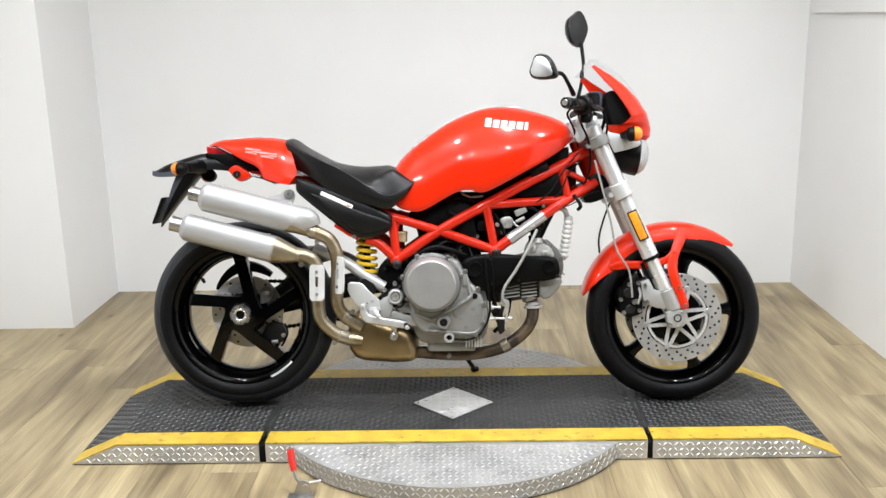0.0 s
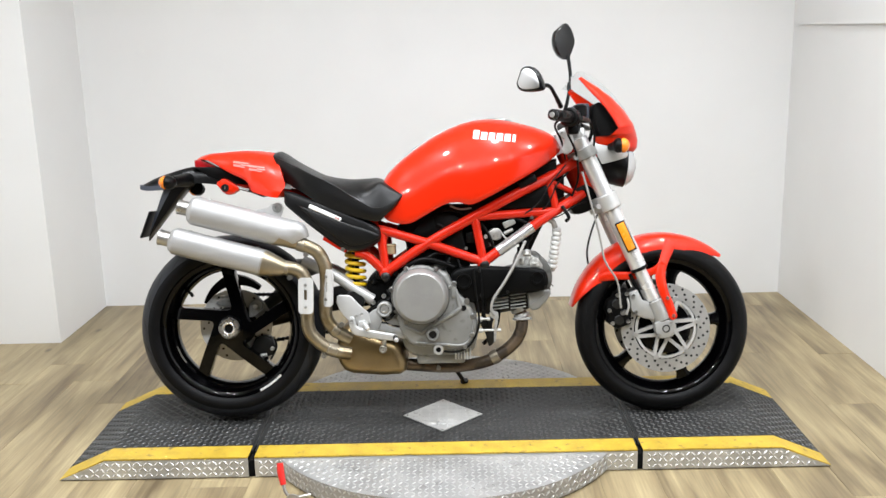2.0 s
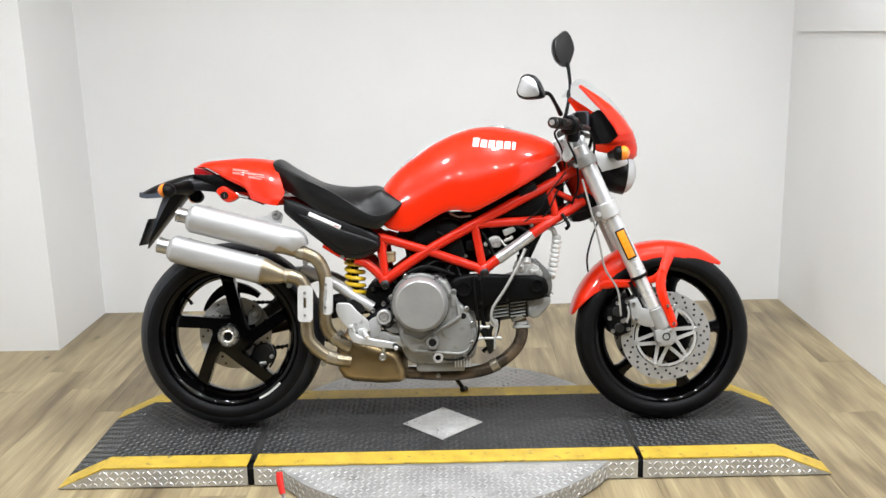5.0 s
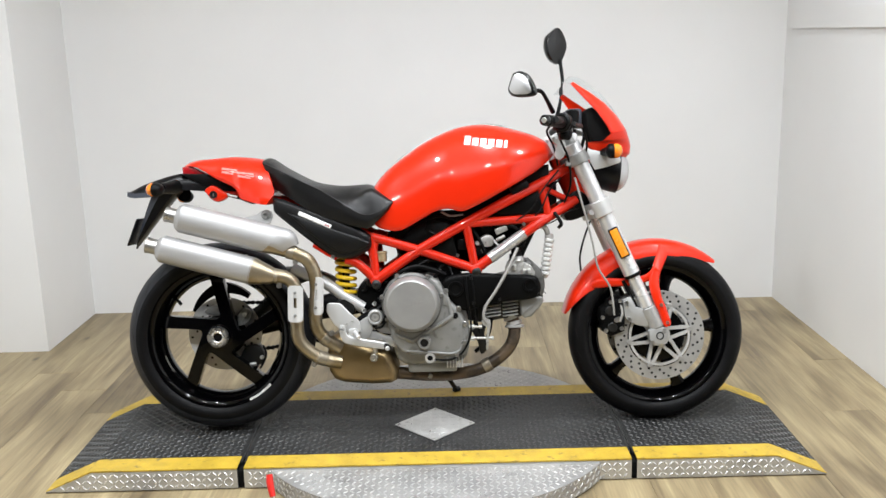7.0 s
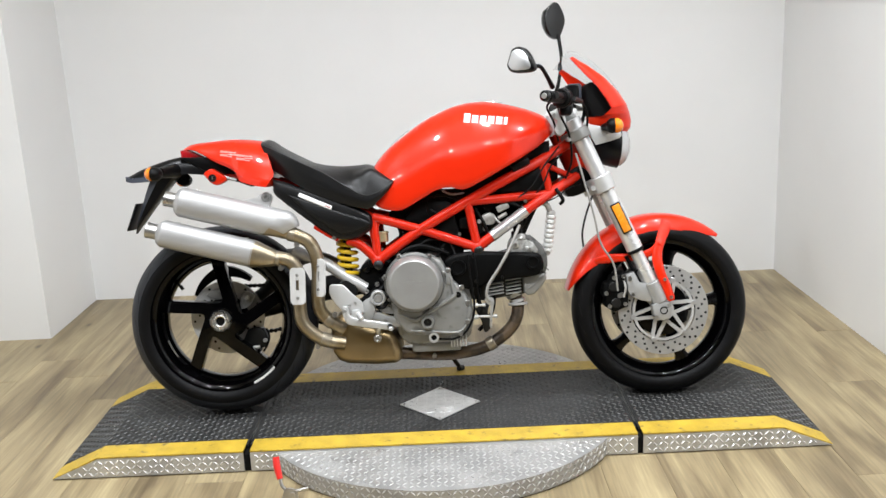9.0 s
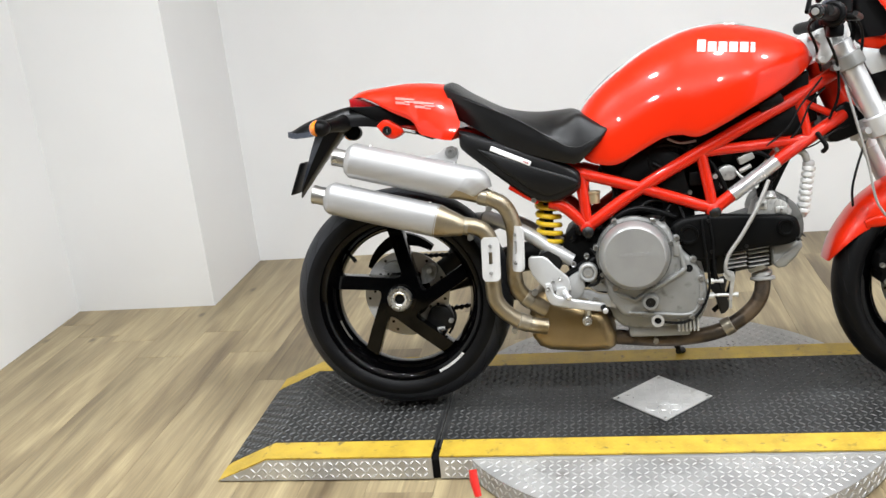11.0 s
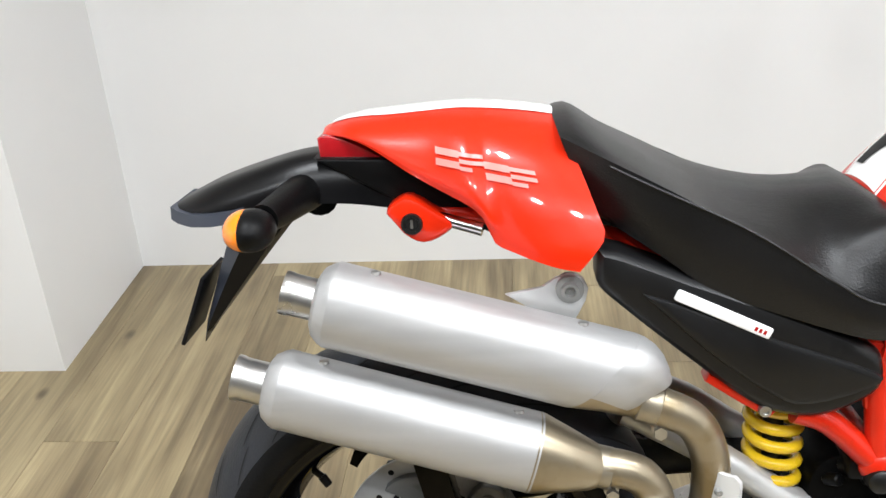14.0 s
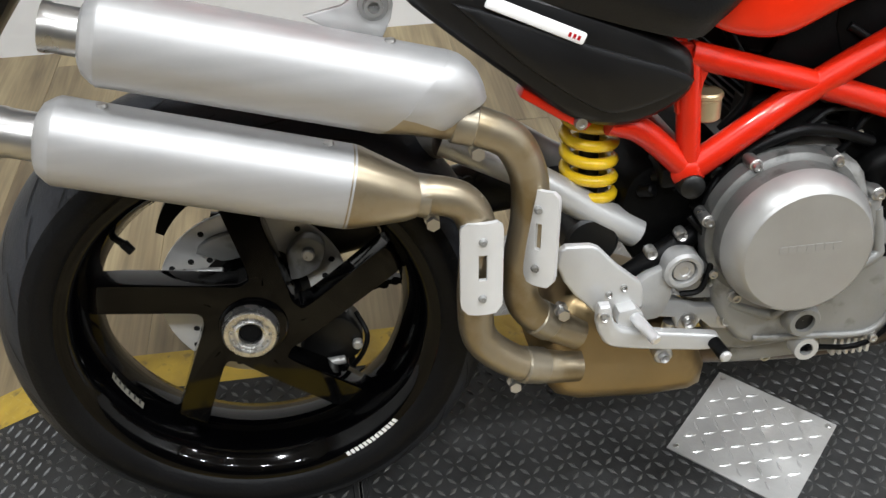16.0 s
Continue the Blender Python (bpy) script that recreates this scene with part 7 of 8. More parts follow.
for a in np.linspace(58, 150, 22):
    c, s = math.cos(radians(a)), math.sin(radians(a))
    r0, r1 = 0.128, 0.170 - 0.0006 * abs(a - 100)
    rings.append([(rx + r * c, y, rz + r * s) for r, y in ((r0, 0.066), (r1, 0.066), (r1, 0.090), (r0, 0.090))])
loft(bm, rings)
part("chain_guard", bm, PLASTIC, bike, "black guard over disc and chain")

# ---- footrests, hanger plates, pedal ----
def screws(name, spots, y, r, parent, material, collar=0.0, h=0.005):
    """Socket screws, each on a low collar."""
    bm = bmesh.new()
    for x, z in spots:
        rim = max(collar, r * 1.05)
        lathe(bm, [(0.0002, y + 0.0015), (r * 0.45, y + 0.0015), (r * 0.55, y - h * 0.6), (r * 0.85, y - h), (r, y - h * 0.6), (r, y), (rim, y), (rim, y + 0.010)], x, 0, z, 18)
    return pieces(name, bm, material, parent)


bm = bmesh.new()
prism(bm, [(-0.352, 0.404), (-0.350, 0.424), (-0.342, 0.430), (-0.312, 0.428), (-0.302, 0.423), (-0.280, 0.398), (-0.250, 0.371), (-0.246, 0.360), (-0.243, 0.3345), (-0.276, 0.330), (-0.3055, 0.3345), (-0.318, 0.350), (-0.330, 0.362), (-0.344, 0.383)], -0.150, -0.138, 0.004, 3)
hanger = part("footrest_hanger", bm, SILVER_PAINT, bike, "silver cast footrest hanger")
hanger.location = (-0.002, -0.006, -0.009)
screws("hanger_screw", [(-0.2885, 0.3595), (-0.2705, 0.3665)], -0.1505, 0.0042, hanger, STEEL_BRIGHT, 0, 0.003)
bm = bmesh.new()
prism(bm, [(-0.252, 0.362), (-0.238, 0.374), (-0.221, 0.382), (-0.209, 0.368), (-0.207, 0.3405), (-0.213, 0.322), (-0.222, 0.3105), (-0.243, 0.3085), (-0.250, 0.325)], -0.143, -0.120, 0.004)
prism(bm, [(-0.222, 0.333), (-0.196, 0.331), (-0.170, 0.318), (-0.128, 0.3135), (-0.117, 0.304), (-0.117, 0.286), (-0.130, 0.279), (-0.150, 0.283), (-0.164, 0.297), (-0.170, 0.286), (-0.182, 0.283), (-0.195, 0.289), (-0.200, 0.305), (-0.220, 0.309)], -0.138, -0.122, 0.004)
prism(bm, [(-0.190, 0.357), (-0.160, 0.352), (-0.142, 0.335), (-0.150, 0.322), (-0.180, 0.325), (-0.196, 0.338)], -0.128, -0.108, 0.003)
part("pivot_plate", bm, FOOT_CAST, hanger, "grey cast pivot plate")
screws("plate_screw", [(-0.132, 0.296), (-0.181, 0.2985)], -0.139, 0.0085, hanger, STEEL_BRIGHT, 0.0125, 0.005)
bm = bmesh.new()
lathe(bm, [(0.0145, -0.143), (0.0160, -0.151), (0.0205, -0.152), (0.0245, -0.149), (0.0255, -0.118)], -0.197, 0, 0.379, 36)
cap = part("pivot_boss", bm, FOOT_CAST, hanger, "cast swing arm pivot boss")
bm = bmesh.new()
lathe(bm, [(0.0002, -0.147), (0.006, -0.147), (0.0072, -0.149), (0.0130, -0.148), (0.0142, -0.143)], -0.197, 0, 0.379, 30)
part("pivot_nut", bm, DISC_STEEL, cap, "bright domed pivot nut")
screws("boss_screw", [(-0.199, 0.421), (-0.234, 0.400), (-0.160, 0.352)], -0.134, 0.0070, hanger, STEEL_BRIGHT)
# brake pedal: a flat cast arm from its eye behind the peg, with a rubber-tipped toe pin
bm = bmesh.new()
prism(bm, rounded([(-0.309, 0.352), (-0.312, 0.328), (-0.302, 0.300), (-0.283, 0.2895), (-0.239, 0.281), (-0.181, 0.272), (-0.164, 0.2725), (-0.156, 0.280), (-0.159, 0.291), (-0.176, 0.2955), (-0.238, 0.3065), (-0.280, 0.316), (-0.291, 0.331), (-0.296, 0.352)], 2), -0.184, -0.168, 0.005, 3)
pedal = part("brake_pedal", bm, SILVER_PAINT, bike, "silver rear brake pedal", sharp=30)
bm = bmesh.new()
rod(bm, (-0.165, -0.178, 0.283), (-0.160, -0.207, 0.279), 0.0082, segs=16, chamfer=0.002)
tip = part("pedal_tip", bm, PLASTIC, pedal, "black rubber toe pin")
bm = bmesh.new()
rod(bm, (-0.160, -0.2055, 0.279), (-0.1592, -0.2115, 0.2785), 0.0074, segs=16, chamfer=0.002)
part("tip_cap", bm, SILVER_PAINT, tip)
screws("pedal_screw", [(-0.303, 0.338)], -0.183, 0.0060, pedal, STEEL_BRIGHT, 0.009)
# folding peg: clevis and a ribbed bar
bm = bmesh.new()
prism(bm, [(-0.284, 0.347), (-0.264, 0.350), (-0.254, 0.339), (-0.258, 0.323), (-0.279, 0.320), (-0.287, 0.333)], -0.168, -0.146, 0.003)
peg = part("footpeg", bm, SILVER_PAINT, bike, "silver folding footpeg")
peg.location = (0.002, -0.006, -0.012)
bm = bmesh.new()
rod(bm, (-0.266, -0.160, 0.338), (-0.250, -0.206, 0.328), 0.0078, 0.0070, segs=16, chamfer=0.002)
part("peg_bar", bm, FORK_SILVER, peg)
bm = bmesh.new()
rod(bm, (-0.222, -0.112, 0.254), (-0.222, -0.140, 0.2515), 0.0125, segs=20, chamfer=0.002)
tube(bm, [(-0.216, -0.132, 0.300), (-0.218, -0.128, 0.276), (-0.222, -0.120, 0.254)], 0.008, 10)
stop = part("pedal_stop", bm, STEEL_BRIGHT, bike)
stop.location = (0.0135, 0, -0.016)
screws("stop_screw", [(-0.222, 0.2515)], -0.141, 0.0070, stop, DISC_STEEL)
bm = bmesh.new()
tube(bm, [(-0.262, -0.118, 0.350), (-0.232, -0.121, 0.367), (-0.198, -0.121, 0.388), (-0.170, -0.118, 0.404)], [0.011, 0.0155, 0.0155, 0.010], 16)
tube(bm, [(-0.172, -0.118, 0.404), (-0.166, -0.118, 0.440), (-0.150, -0.112, 0.468), (-0.135, -0.11, 0.470)], 0.006, 10)
box(bm, -0.225, -0.185, -0.125, -0.07, 0.466, 0.492, 0.006)
part("rear_master_cylinder", bm, PLASTIC, bike, "black rear brake cylinder and hose")
bm = bmesh.new()
rod(bm, (-0.176, -0.112, 0.572), (-0.176, -0.112, 0.546), 0.0175, segs=20, chamfer=0.002)
rod(bm, (-0.176, -0.112, 0.579), (-0.176, -0.112, 0.571), 0.019, segs=20, chamfer=0.002)
part("fluid_reservoir", bm, BRASS, bike, "small tan brake fluid pot")
bm = bmesh.new()
tube(bm, [(-0.12, 0.12, 0.24), (-0.05, 0.16, 0.20), (0.01, 0.205, 0.12), (0.055, 0.245, 0.046)], [0.009, 0.009, 0.008, 0.008], 12)
rod(bm, (0.048, 0.234, 0.044), (0.068, 0.255, 0.042), 0.011, segs=14, chamfer=0.004)
part("side_stand", bm, DARK_METAL, bike, "dark steel side stand, swung out")

# ---- bars, mirrors, lamp, screen ----
bar_x = lambda x, y: x + (0.30 * y if y > 0 else 0.0)      # the bars are turned a little to the rider's right
bm = bmesh.new()
tube(bm, [(bar_x(x, y), y, z) for x, y, z in ((0.352, -0.33, 0.984), (0.388, -0.22, 0.982), (0.420, -0.12, 0.955), (0.428, 0, 0.945), (0.420, 0.12, 0.955), (0.388, 0.22, 0.982), (0.352, 0.33, 0.984))], 0.011, 14, 8)
bar = part("handlebar", bm, DARK_METAL, bike, "black handlebar")
bar.location = (0.014, 0, -0.013)
for s in (-1, 1):
    q = lambda x, y, z: (bar_x(x, s * y), s * y, z)
    bm = bmesh.new()
    rod(bm, q(0.387, 0.222, 0.982), q(0.324, 0.345, 0.982), 0.0175, segs=20, chamfer=0.003)
    rod(bm, q(0.391, 0.208, 0.982), q(0.380, 0.232, 0.982), 0.0300, segs=24, chamfer=0.006)
    grip = part("grip", bm, PLASTIC, bar, "black rubber grip")
    bm = bmesh.new()
    rod(bm, q(0.323, 0.347, 0.982), q(0.315, 0.362, 0.982), 0.0165, segs=20, chamfer=0.005)
    end = part("bar_end", bm, MIRROR_BLACK, bar)
    bm = bmesh.new()
    rod(bm, q(0.3152, 0.3615, 0.982), q(0.3142, 0.3635, 0.982), 0.0085, segs=16, chamfer=0.001)
    part("end_screw", bm, STEEL_BRIGHT, end)
    bm = bmesh.new()
    c = q(0.395, 0.185, 0.982)
    box(bm, c[0] - 0.027, c[0] + 0.027, c[1] - 0.025, c[1] + 0.025, 0.955, 1.008, 0.016)
    box(bm, c[0] - 0.016, c[0] + 0.020, c[1] - 0.020, c[1] + 0.018, 0.930, 0.960, 0.006)
    rod(bm, (c[0] - 0.024, c[1] + 0.004 * s, 0.968), (c[0] - 0.033, c[1] + 0.006 * s, 0.967), 0.008, segs=14, chamfer=0.002)
    part("switch_block", bm, PLASTIC, bar)
    bm = bmesh.new()
    tube(bm, [q(0.425, 0.17, 0.975), q(0.440, 0.24, 0.968), q(0.405, 0.335, 0.972)], [0.009, 0.007, 0.006], 10)
    part("lever", bm, DARK_METAL, bar)
    bm = bmesh.new()
    c = q(0.430, 0.135, 0)
    rod(bm, (c[0], c[1], 0.985), (c[0], c[1], 1.026), 0.020, segs=20, chamfer=0.004)
    part("reservoir", bm, PLASTIC, bar, "black fluid reservoir")
# silver bar risers on the upper clamp
for s in (-1, 1):
    bm = bmesh.new()
    prism(bm, rounded([(0.370, 0.925), (0.396, 0.944), (0.414, 0.936), (0.426, 0.884), (0.404, 0.856), (0.386, 0.872), (0.394, 0.905)], 2), s * 0.098 - 0.016, s * 0.098 + 0.016, 0.004)
    rod(bm, (0.398, s * 0.098 - 0.018, 0.868), (0.398, s * 0.098 + 0.018, 0.868), 0.008, segs=14, chamfer=0.001)
    riser = part("bar_riser", bm, SILVER_PAINT, bike, "silver cast handlebar riser")
    screws("riser_screw", [(0.386, 0.926), (0.408, 0.925)], s * 0.098 - 0.0165, 0.0045, riser, STEEL_BRIGHT, 0, 0.004)
# mirrors: a stem and a rounded housing each
for s, stem, centre, size, tilt, yaw in ((-1, [(0.375, -0.19, 1.005), (0.352, -0.245, 1.035), (0.331, -0.278, 1.060), (0.306, -0.290, 1.062)], (0.271, -0.300, 1.082), (0.016, 0.058, 0.036), 0, 0),
                                         (1, [(0.430, 0.19, 1.005), (0.450, 0.24, 1.06), (0.466, 0.278, 1.14), (0.460, 0.297, 1.226)], (0.444, 0.300, 1.275), (0.016, 0.058, 0.036), 0, 0)):
    bm = bmesh.new()
    tube(bm, stem, [0.008, 0.006, 0.006, 0.007], 10)
    st = part("mirror_stem", bm, PLASTIC, bike, "black mirror stem")
    cx, cy, cz = centre
    if s < 0:
        # housing seen from its glass side, turned towards the viewer
        out = rounded([(-0.026, 0.028), (0.000, 0.037), (0.026, 0.022), (0.044, -0.014), (0.046, -0.034), (0.022, -0.040), (-0.024, -0.036), (-0.041, -0.012)], 4)
    else:
        out = rounded([(0.000, 0.064), (0.026, 0.050), (0.044, 0.006), (0.034, -0.030), (0.012, -0.064), (-0.020, -0.054), (-0.042, -0.012), (-0.036, 0.036)], 4)
    m = Matrix.Translation(centre) @ Matrix.Rotation(radians(-28 if s < 0 else 28), 4, "Z")
    bm = bmesh.new()
    rings = []
    for k, (depth, sc) in enumerate(((-0.012, 0.93), (-0.010, 1.0), (0.004, 1.0), (0.018, 0.90), (0.028, 0.68), (0.034, 0.35))):
        rings.append([m @ Vector((x * sc, depth, z * sc)) for x, z in out])
    loft(bm, rings)
    hs = part("mirror_housing", bm, MIRROR_BLACK, st, "black teardrop mirror housing", sharp=60)
    bm = bmesh.new()
    if s < 0:
        rings = [[m @ Vector((x * sc - 0.003, depth, z * sc)) for x, z in out] for depth, sc in ((-0.0135, 0.74), (-0.0125, 0.80))]
        loft(bm, rings)
        part("mirror_glass", bm, MIRROR, hs, "mirror glass")
    else:
        rings = [[m @ Vector((x * sc, depth, z * sc)) for x, z in out] for depth, sc in ((0.0345, 0.20), (0.0355, 0.05))]
        loft(bm, rings)
        part("housing_tip", bm, MIRROR_BLACK, hs)

# fly screen: red half fairing with a clear lip, lamp below
def steered(x, y, z):
    """The steering stands turned: the far side of what sits on it is drawn back and lower."""
    return (x - 0.11 * (y + 0.10) + 0.011 * (1 - abs(y) / 0.1), y, z - 0.20 * (y + 0.10) + 0.020 * (1 - abs(y) / 0.1))


FAIR_T = (0, 0.10, 0.18, 0.27, 0.38, 0.55, 0.70, 0.85, 1.0)
FAIR_MID = ((0.632, 0.858), (0.648, 0.874), (0.651, 0.900), (0.645, 0.924), (0.634, 0.954), (0.600, 1.003), (0.562, 1.046), (0.515, 1.086), (0.463, 1.113))
FAIR_EDGE = ((0.585, 0.868), (0.512, 0.886), (0.488, 0.912), (0.545, 0.914), (0.573, 0.940), (0.556, 0.972), (0.530, 1.012), (0.492, 1.054), (0.450, 1.104))
FAIR_HALF = (0.052, 0.088, 0.100, 0.106, 0.110, 0.108, 0.100, 0.090, 0.078)


def fairing_point(t, v, shrink=0.0):
    """A point of the shell: t from its lower front to its top lip, v from -1 to 1 across."""
    at = lambda table: float(np.interp(t, FAIR_T, table))
    mx, mz, ex, ez, hw = at([q[0] for q in FAIR_MID]), at([q[1] for q in FAIR_MID]), at([q[0] for q in FAIR_EDGE]), at([q[1] for q in FAIR_EDGE]), at(FAIR_HALF)
    k = abs(v) ** 2.1
    y = (hw - shrink) * math.sin(v * 1.45) / math.sin(1.45)
    return steered(mx + (ex - mx) * k - shrink, y, mz + (ez - mz) * k - shrink * 0.6)


bm = bmesh.new()
SPLIT = 0.43
for off in (0.0, 0.0035):
    # a whole shell below, two horns that narrow upwards above it
    bands = [[[fairing_point(t, v, off) for v in np.linspace(-1, 1, 27)] for t in np.linspace(0, SPLIT, 26)]]
    for s in (-1, 1):
        horn = []
        for t in np.linspace(SPLIT, 1, 30):
            inner = float(np.interp(t, (SPLIT, 0.47, 0.60, 0.80, 1.0), (0.0, 0.10, 0.36, 0.57, 0.72)))
            horn.append([fairing_point(t, s * (inner + (1 - inner) * k / 9), off) for k in range(10)])
        bands.append(horn)
    for band in bands:
        rows = [[bm.verts.new(p) for p in row] for row in band]
        for p, q in zip(rows, rows[1:]):
            for i in range(len(p) - 1):
                bm.faces.new((p[i], p[i + 1], q[i + 1], q[i]))
fairing = part("fly_screen", bm, RED, bike, "glossy red handlebar fairing", sharp=70)
bm = bmesh.new()
rows = []
screen_line = smooth_line([(0.636, 0.952), (0.602, 1.012), (0.560, 1.068), (0.516, 1.107), (0.478, 1.129), (0.450, 1.131)], 5)
for i, (x, z) in enumerate(screen_line):
    w = 0.090 - 0.028 * i / (len(screen_line) - 1)
    rows.append([bm.verts.new(steered(x - 0.030 * abs(v) ** 2, w * v, z - 0.026 * abs(v) ** 2)) for v in np.linspace(-1, 1, 17)])
for a, b in zip(rows, rows[1:]):
    for i in range(16):
        bm.faces.new((a[i], a[i + 1], b[i + 1], b[i]))
bmesh.ops.solidify(bm, geom=list(bm.faces), thickness=0.002)
sc = part("clear_screen", bm, CLEAR, fairing, "clear plastic wind deflector", sharp=70)
sc.visible_shadow = False
bm = bmesh.new()
prism(bm, rounded([(0.580, 0.885), (0.612, 0.905), (0.604, 0.940), (0.566, 0.990), (0.520, 1.025), (0.497, 1.010), (0.502, 0.955), (0.525, 0.905)], 3), -0.070, 0.070, 0.010)
part("fairing_liner", bm, GAP_BLACK, fairing)
bm = bmesh.new()
box(bm, 0.440, 0.486, -0.055, 0.055, 0.972, 1.024, 0.008, None)
for y in (-0.03, 0.03):
    rod(bm, (0.434, y, 0.998), (0.442, y, 0.998), 0.022, segs=22, chamfer=0.002)
part("instrument_pod", bm, SLATE_GREY, bike, "black instrument pod")
# headlamp bowl
bm = bmesh.new()
ax = Vector((0.99, 0, -0.10)).normalized()
m = Matrix.Translation((0.548, 0, 0.822)) @ ax.to_track_quat("Y", "Z").to_matrix().to_4x4()
lathe(bm, [(0.0005, -0.034), (0.040, -0.028), (0.060, 0.000), (0.068, 0.036), (0.071, 0.058), (0.066, 0.061)], segs=40)
for v in bm.verts:
    v.co = m @ v.co
hl = part("headlamp", bm, PLASTIC_SHEEN, bike, "round headlamp with a black bowl")
bm = bmesh.new()
lathe(bm, [(0.0005, 0.096), (0.030, 0.093), (0.052, 0.083), (0.064, 0.068), (0.067, 0.057)], segs=40)
for v in bm.verts:
    v.co = m @ v.co
part("headlamp_glass", bm, LAMP_GLASS, hl, "lamp glass, milky for the bowl's reflection")
bm = bmesh.new()
lathe(bm, [(0.012, 0.010), (0.036, 0.020), (0.056, 0.042), (0.065, 0.057)], segs=40)
for v in bm.verts:
    v.co = m @ v.co
part("reflector_bowl", bm, CHROME, hl)
for s in (-1, 1):
    bm = bmesh.new()
    prism(bm, [(0.484, 0.896), (0.502, 0.890), (0.560, 0.878), (0.592, 0.868), (0.602, 0.860), (0.603, 0.849), (0.596, 0.842), (0.560, 0.832), (0.519, 0.823), (0.506, 0.845)], s * 0.088 - 0.003, s * 0.088 + 0.003, 0.002)
    part("lamp_bracket", bm, SILVER_PAINT, hl, "silver headlamp bracket")
    bm = bmesh.new()
    tube(bm, [(0.545, s * 0.090, 0.878), (0.562, s * 0.120, 0.880), (0.574, s * 0.138, 0.881)], [0.011, 0.018, 0.024], 16)
    ball(bm, (0.566, s * 0.130, 0.881), 0.020, 0.026, 0.024)
    ind = part("front_indicator", bm, PLASTIC, bike, "black indicator with an amber lens")
    bm = bmesh.new()
    ball(bm, (0.581, s * 0.132, 0.881), 0.020, 0.025, 0.0235)
    part("indicator_lens", bm, AMBER, ind, "amber lens")
# hoses to the front brakes and steering cables
for pts, r, mat, lab in (
        ([(0.45, -0.12, 0.80), (0.475, -0.130, 0.70), (0.500, -0.128, 0.60), (0.520, -0.122, 0.51), (0.560, -0.118, 0.44), (0.572, -0.112, 0.352)], 0.0034, HOSE_GREY, "grey brake hose"),
        ([(0.50, -0.10, 0.66), (0.475, -0.120, 0.60), (0.462, -0.122, 0.545), (0.466, -0.110, 0.50)], 0.0032, PLASTIC, "black cable"),
        ([(0.385, -0.19, 0.965), (0.400, -0.16, 0.92), (0.430, -0.12, 0.86), (0.440, -0.09, 0.78), (0.420, -0.08, 0.72)], 0.0036, PLASTIC, "black cable"),
        ([(0.420, -0.17, 0.97), (0.470, -0.15, 0.955), (0.490, -0.12, 0.90), (0.470, -0.10, 0.82)], 0.0036, PLASTIC, "black cable"),
        ([(0.370, -0.18, 0.965), (0.360, -0.15, 0.945), (0.385, -0.11, 0.90), (0.400, -0.09, 0.84)], 0.0036, PLASTIC, "black cable"),
        ([(0.43, 0.10, 1.0), (0.49, 0.05, 0.985), (0.500, 0.0, 0.94), (0.480, -0.02, 0.88)], 0.0060, PLASTIC, "black cable"),
        ([(0.385, -0.10, 0.690), (0.405, -0.11, 0.655), (0.398, -0.10, 0.640)], 0.0060, PLASTIC, "black cable")):
    bm = bmesh.new()
    tube(bm, pts, r, 8, 8)
    part("cable" if "cable" in lab else "brake_hose", bm, mat, bike, lab)
bm = bmesh.new()
box(bm, 0.405, 0.468, -0.075, -0.02, 0.900, 0.945, 0.010)
rod(bm, (0.44, -0.07, 0.925), (0.44, -0.07, 0.965), 0.012, segs=14, chamfer=0.002)
part("bar_riser", bm, SILVER_PAINT, bike, "silver handlebar riser")
bm = bmesh.new()
prism(bm, rounded([(0.405, 0.905), (0.430, 0.935), (0.452, 0.930), (0.470, 0.890), (0.455, 0.862), (0.430, 0.872)], 3), -0.085, -0.060, 0.004)
part("clamp_bracket", bm, CAST_GREY, bike)
bm = bmesh.new()
prism(bm, rounded([(0.405, 0.700), (0.470, 0.760), (0.520, 0.700), (0.485, 0.672), (0.430, 0.660)], 3), -0.055, 0.055, 0.006)
part("horn_and_loom", bm, PLASTIC, bike, "black horn and wiring under the steering head")

# dark hoses, stays and unions between crankcase, cylinders and frame
for pts, r, mat, lab in (
        ([(0.100, -0.090, 0.430), (0.125, -0.098, 0.380), (0.122, -0.098, 0.320), (0.140, -0.090, 0.262)], 0.0075, PLASTIC, "black breather hose"),
        ([(0.175, -0.085, 0.350), (0.168, -0.090, 0.310), (0.150, -0.090, 0.270), (0.120, -0.088, 0.240)], 0.0065, PLASTIC, "black breather hose"),
        ([(-0.150, -0.118, 0.470), (-0.120, -0.128, 0.508), (-0.070, -0.132, 0.528), (-0.020, -0.126, 0.520), (0.030, -0.120, 0.500)], 0.0070, PLASTIC, "black breather hose"),
        ([(0.060, -0.100, 0.690), (0.120, -0.104, 0.640), (0.160, -0.102, 0.560), (0.150, -0.098, 0.520)], 0.0060, PLASTIC, "black fuel hose"),
        ([(0.215, -0.104, 0.660), (0.262, -0.108, 0.640), (0.285, -0.104, 0.600), (0.262, -0.100, 0.560)], 0.0060, PLASTIC, "black fuel hose"),
        ([(-0.020, -0.112, 0.640), (0.020, -0.118, 0.620), (0.060, -0.116, 0.640), (0.075, -0.110, 0.680)], 0.0052, PLASTIC, "black fuel hose"),
        ([(-0.145, -0.090, 0.520), (-0.120, -0.098, 0.560), (-0.128, -0.098, 0.600), (-0.150, -0.090, 0.640)], 0.0060, PLASTIC, "black fuel hose")):
    bm = bmesh.new()
    tube(bm, pts, r, 10, 8)
    part("hose", bm, mat, bike, lab)
bm = bmesh.new()
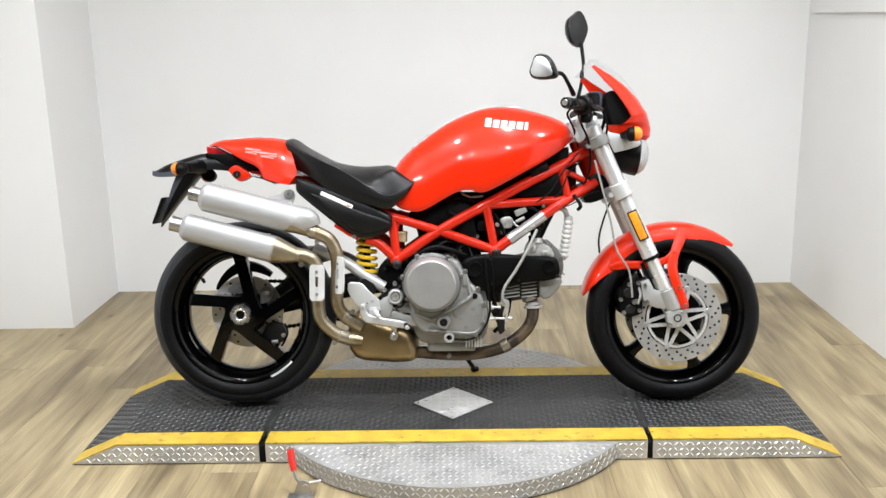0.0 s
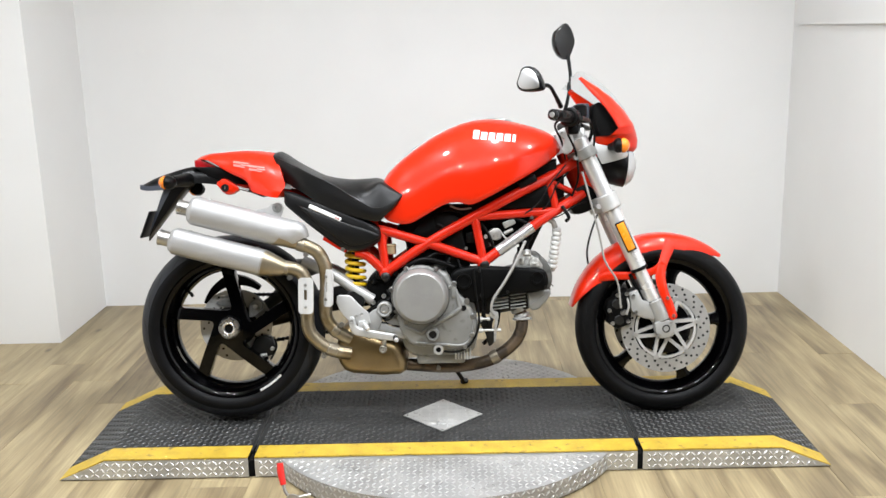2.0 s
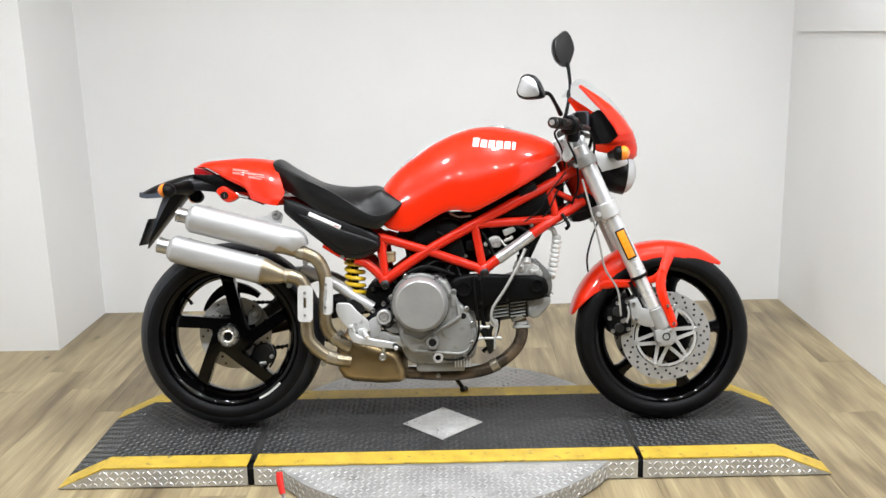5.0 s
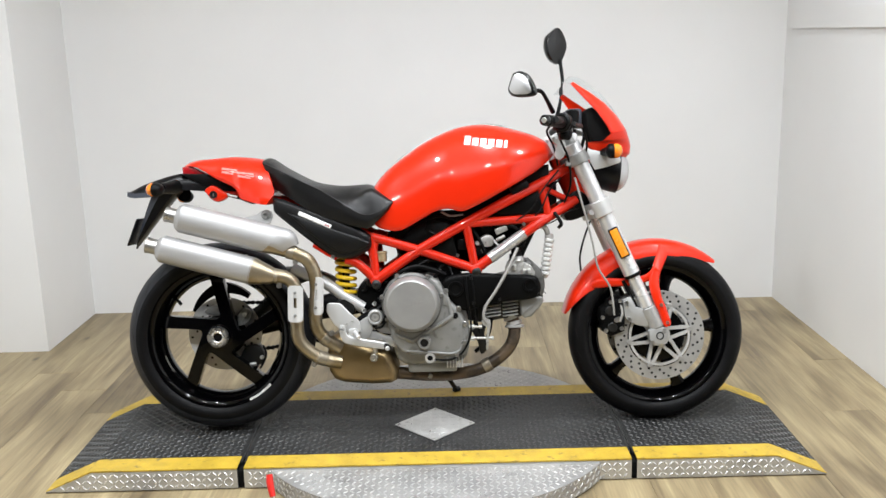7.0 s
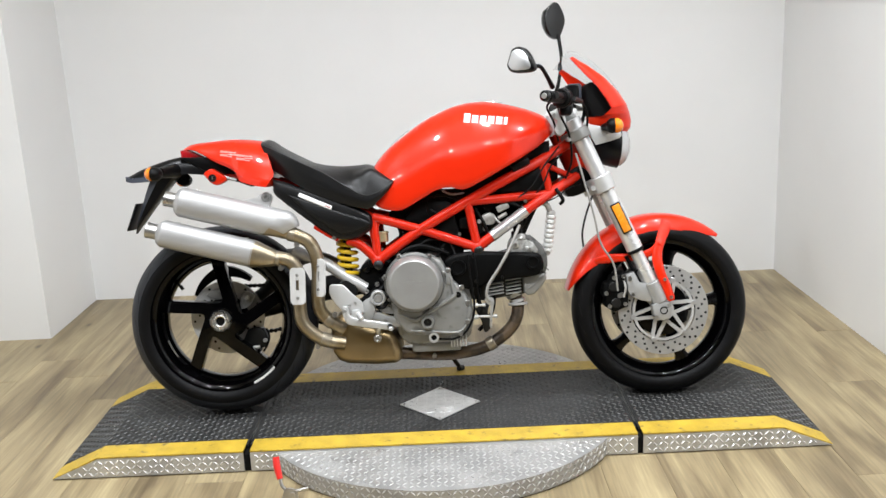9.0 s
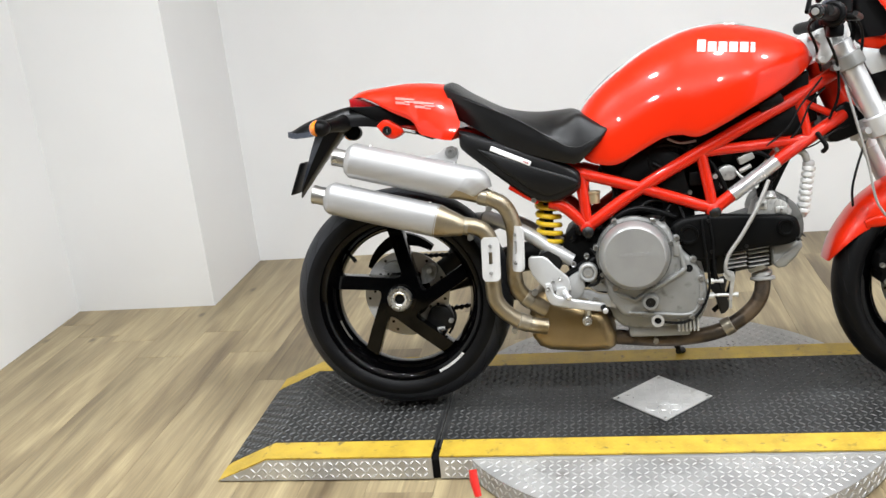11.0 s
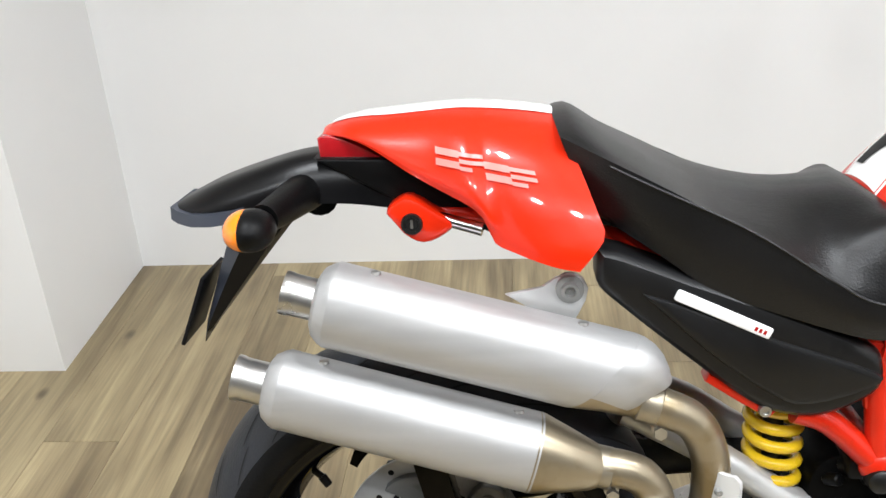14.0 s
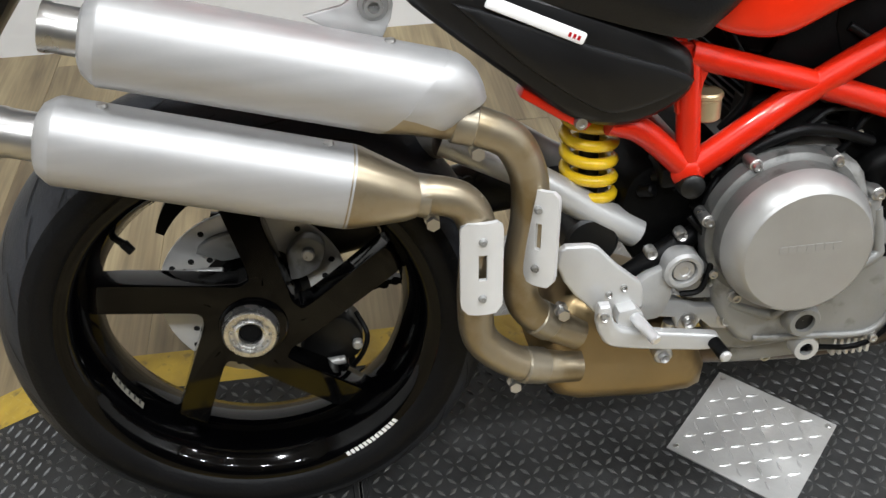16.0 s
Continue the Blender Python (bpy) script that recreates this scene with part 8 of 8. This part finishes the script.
for x, z, r in ((0.102, 0.432, 0.012), (0.150, 0.522, 0.011), (0.262, 0.562, 0.011), (-0.148, 0.470, 0.011), (0.030, 0.500, 0.012), (0.216, 0.660, 0.010)):
    rod(bm, (x, -0.112, z), (x, -0.088, z), r, segs=16, chamfer=0.002)
pieces("hose_union", bm, DARK_METAL, bike)
bm = bmesh.new()
for x, z in ((-0.095, 0.520), (-0.030, 0.522), (0.012, 0.512), (0.050, 0.640), (0.110, 0.608), (0.205, 0.576), (0.232, 0.600), (0.070, 0.560), (-0.020, 0.580), (0.285, 0.655), (0.16, 0.668)):
    bolt_head(bm, x, -0.116, z, 0.0055, 0.006)
    rod(bm, (x, -0.114, z), (x, -0.085, z), 0.0042, segs=10)
pieces("bracket_screw", bm, STEEL_BRIGHT, bike)
bm = bmesh.new()
prism(bm, [(0.245, 0.560), (0.262, 0.612), (0.300, 0.640), (0.322, 0.628), (0.300, 0.585), (0.282, 0.548)], -0.098, -0.070, 0.004)
prism(bm, [(-0.128, 0.505), (-0.120, 0.560), (-0.075, 0.570), (-0.030, 0.548), (-0.020, 0.516)], -0.112, -0.060, 0.006)
pieces("intake_bracket", bm, BLACK_CAST, bike, "black cast intake bracket")
# cast lugs, guide and hose fittings beside the rear disc
bm = bmesh.new()
prism(bm, rounded([(rx + 0.052, rz + 0.028), (rx + 0.088, rz + 0.040), (rx + 0.100, rz + 0.072), (rx + 0.074, rz + 0.088), (rx + 0.050, rz + 0.064)], 3), -0.022, -0.002, 0.004)
prism(bm, rounded([(rx - 0.030, rz + 0.062), (rx + 0.004, rz + 0.070), (rx - 0.006, rz + 0.098), (rx - 0.040, rz + 0.094), (rx - 0.060, rz + 0.076)], 3), -0.016, -0.002, 0.003)
pieces("caliper_lug", bm, CAST_GREY, rc_cal, "grey cast bracket lug")
bm = bmesh.new()
rod(bm, (rx - 0.092, -0.012, rz + 0.052), (rx - 0.030, -0.016, rz + 0.050), 0.0042, segs=12, chamfer=0.001)
rod(bm, (rx + 0.078, -0.032, rz + 0.066), (rx + 0.078, -0.018, rz + 0.066), 0.0085, segs=14, chamfer=0.002)
rod(bm, (rx + 0.060, -0.028, rz - 0.105), (rx + 0.110, -0.028, rz - 0.100), 0.006, segs=12, chamfer=0.001)
rod(bm, (rx + 0.128, -0.030, rz - 0.080), (rx + 0.128, -0.012, rz - 0.080), 0.007, segs=12, chamfer=0.002)
pieces("caliper_pin", bm, HEAD_LIGHT, rc_cal)
# rear of the gearbox and its loom, dark between shock and clutch
bm = bmesh.new()
prism(bm, rounded([(-0.262, 0.420), (-0.250, 0.470), (-0.205, 0.492), (-0.150, 0.500), (-0.120, 0.470), (-0.120, 0.330), (-0.160, 0.300), (-0.215, 0.330), (-0.250, 0.370)], 3), -0.098, 0.085, 0.010)
part("gearbox_rear", bm, BLACK_CAST, crank)
bm = bmesh.new()
for k, (x, z) in enumerate(((-0.240, 0.452), (-0.222, 0.470), (-0.196, 0.452), (-0.176, 0.478), (-0.158, 0.450), (-0.170, 0.425))):
    rod(bm, (x, -0.095, z), (x + 0.012, -0.112 - 0.004 * (k % 2), z + 0.008), 0.008 + 0.002 * (k % 2), segs=12, chamfer=0.002)
pieces("loom_plug", bm, PLASTIC, bike)
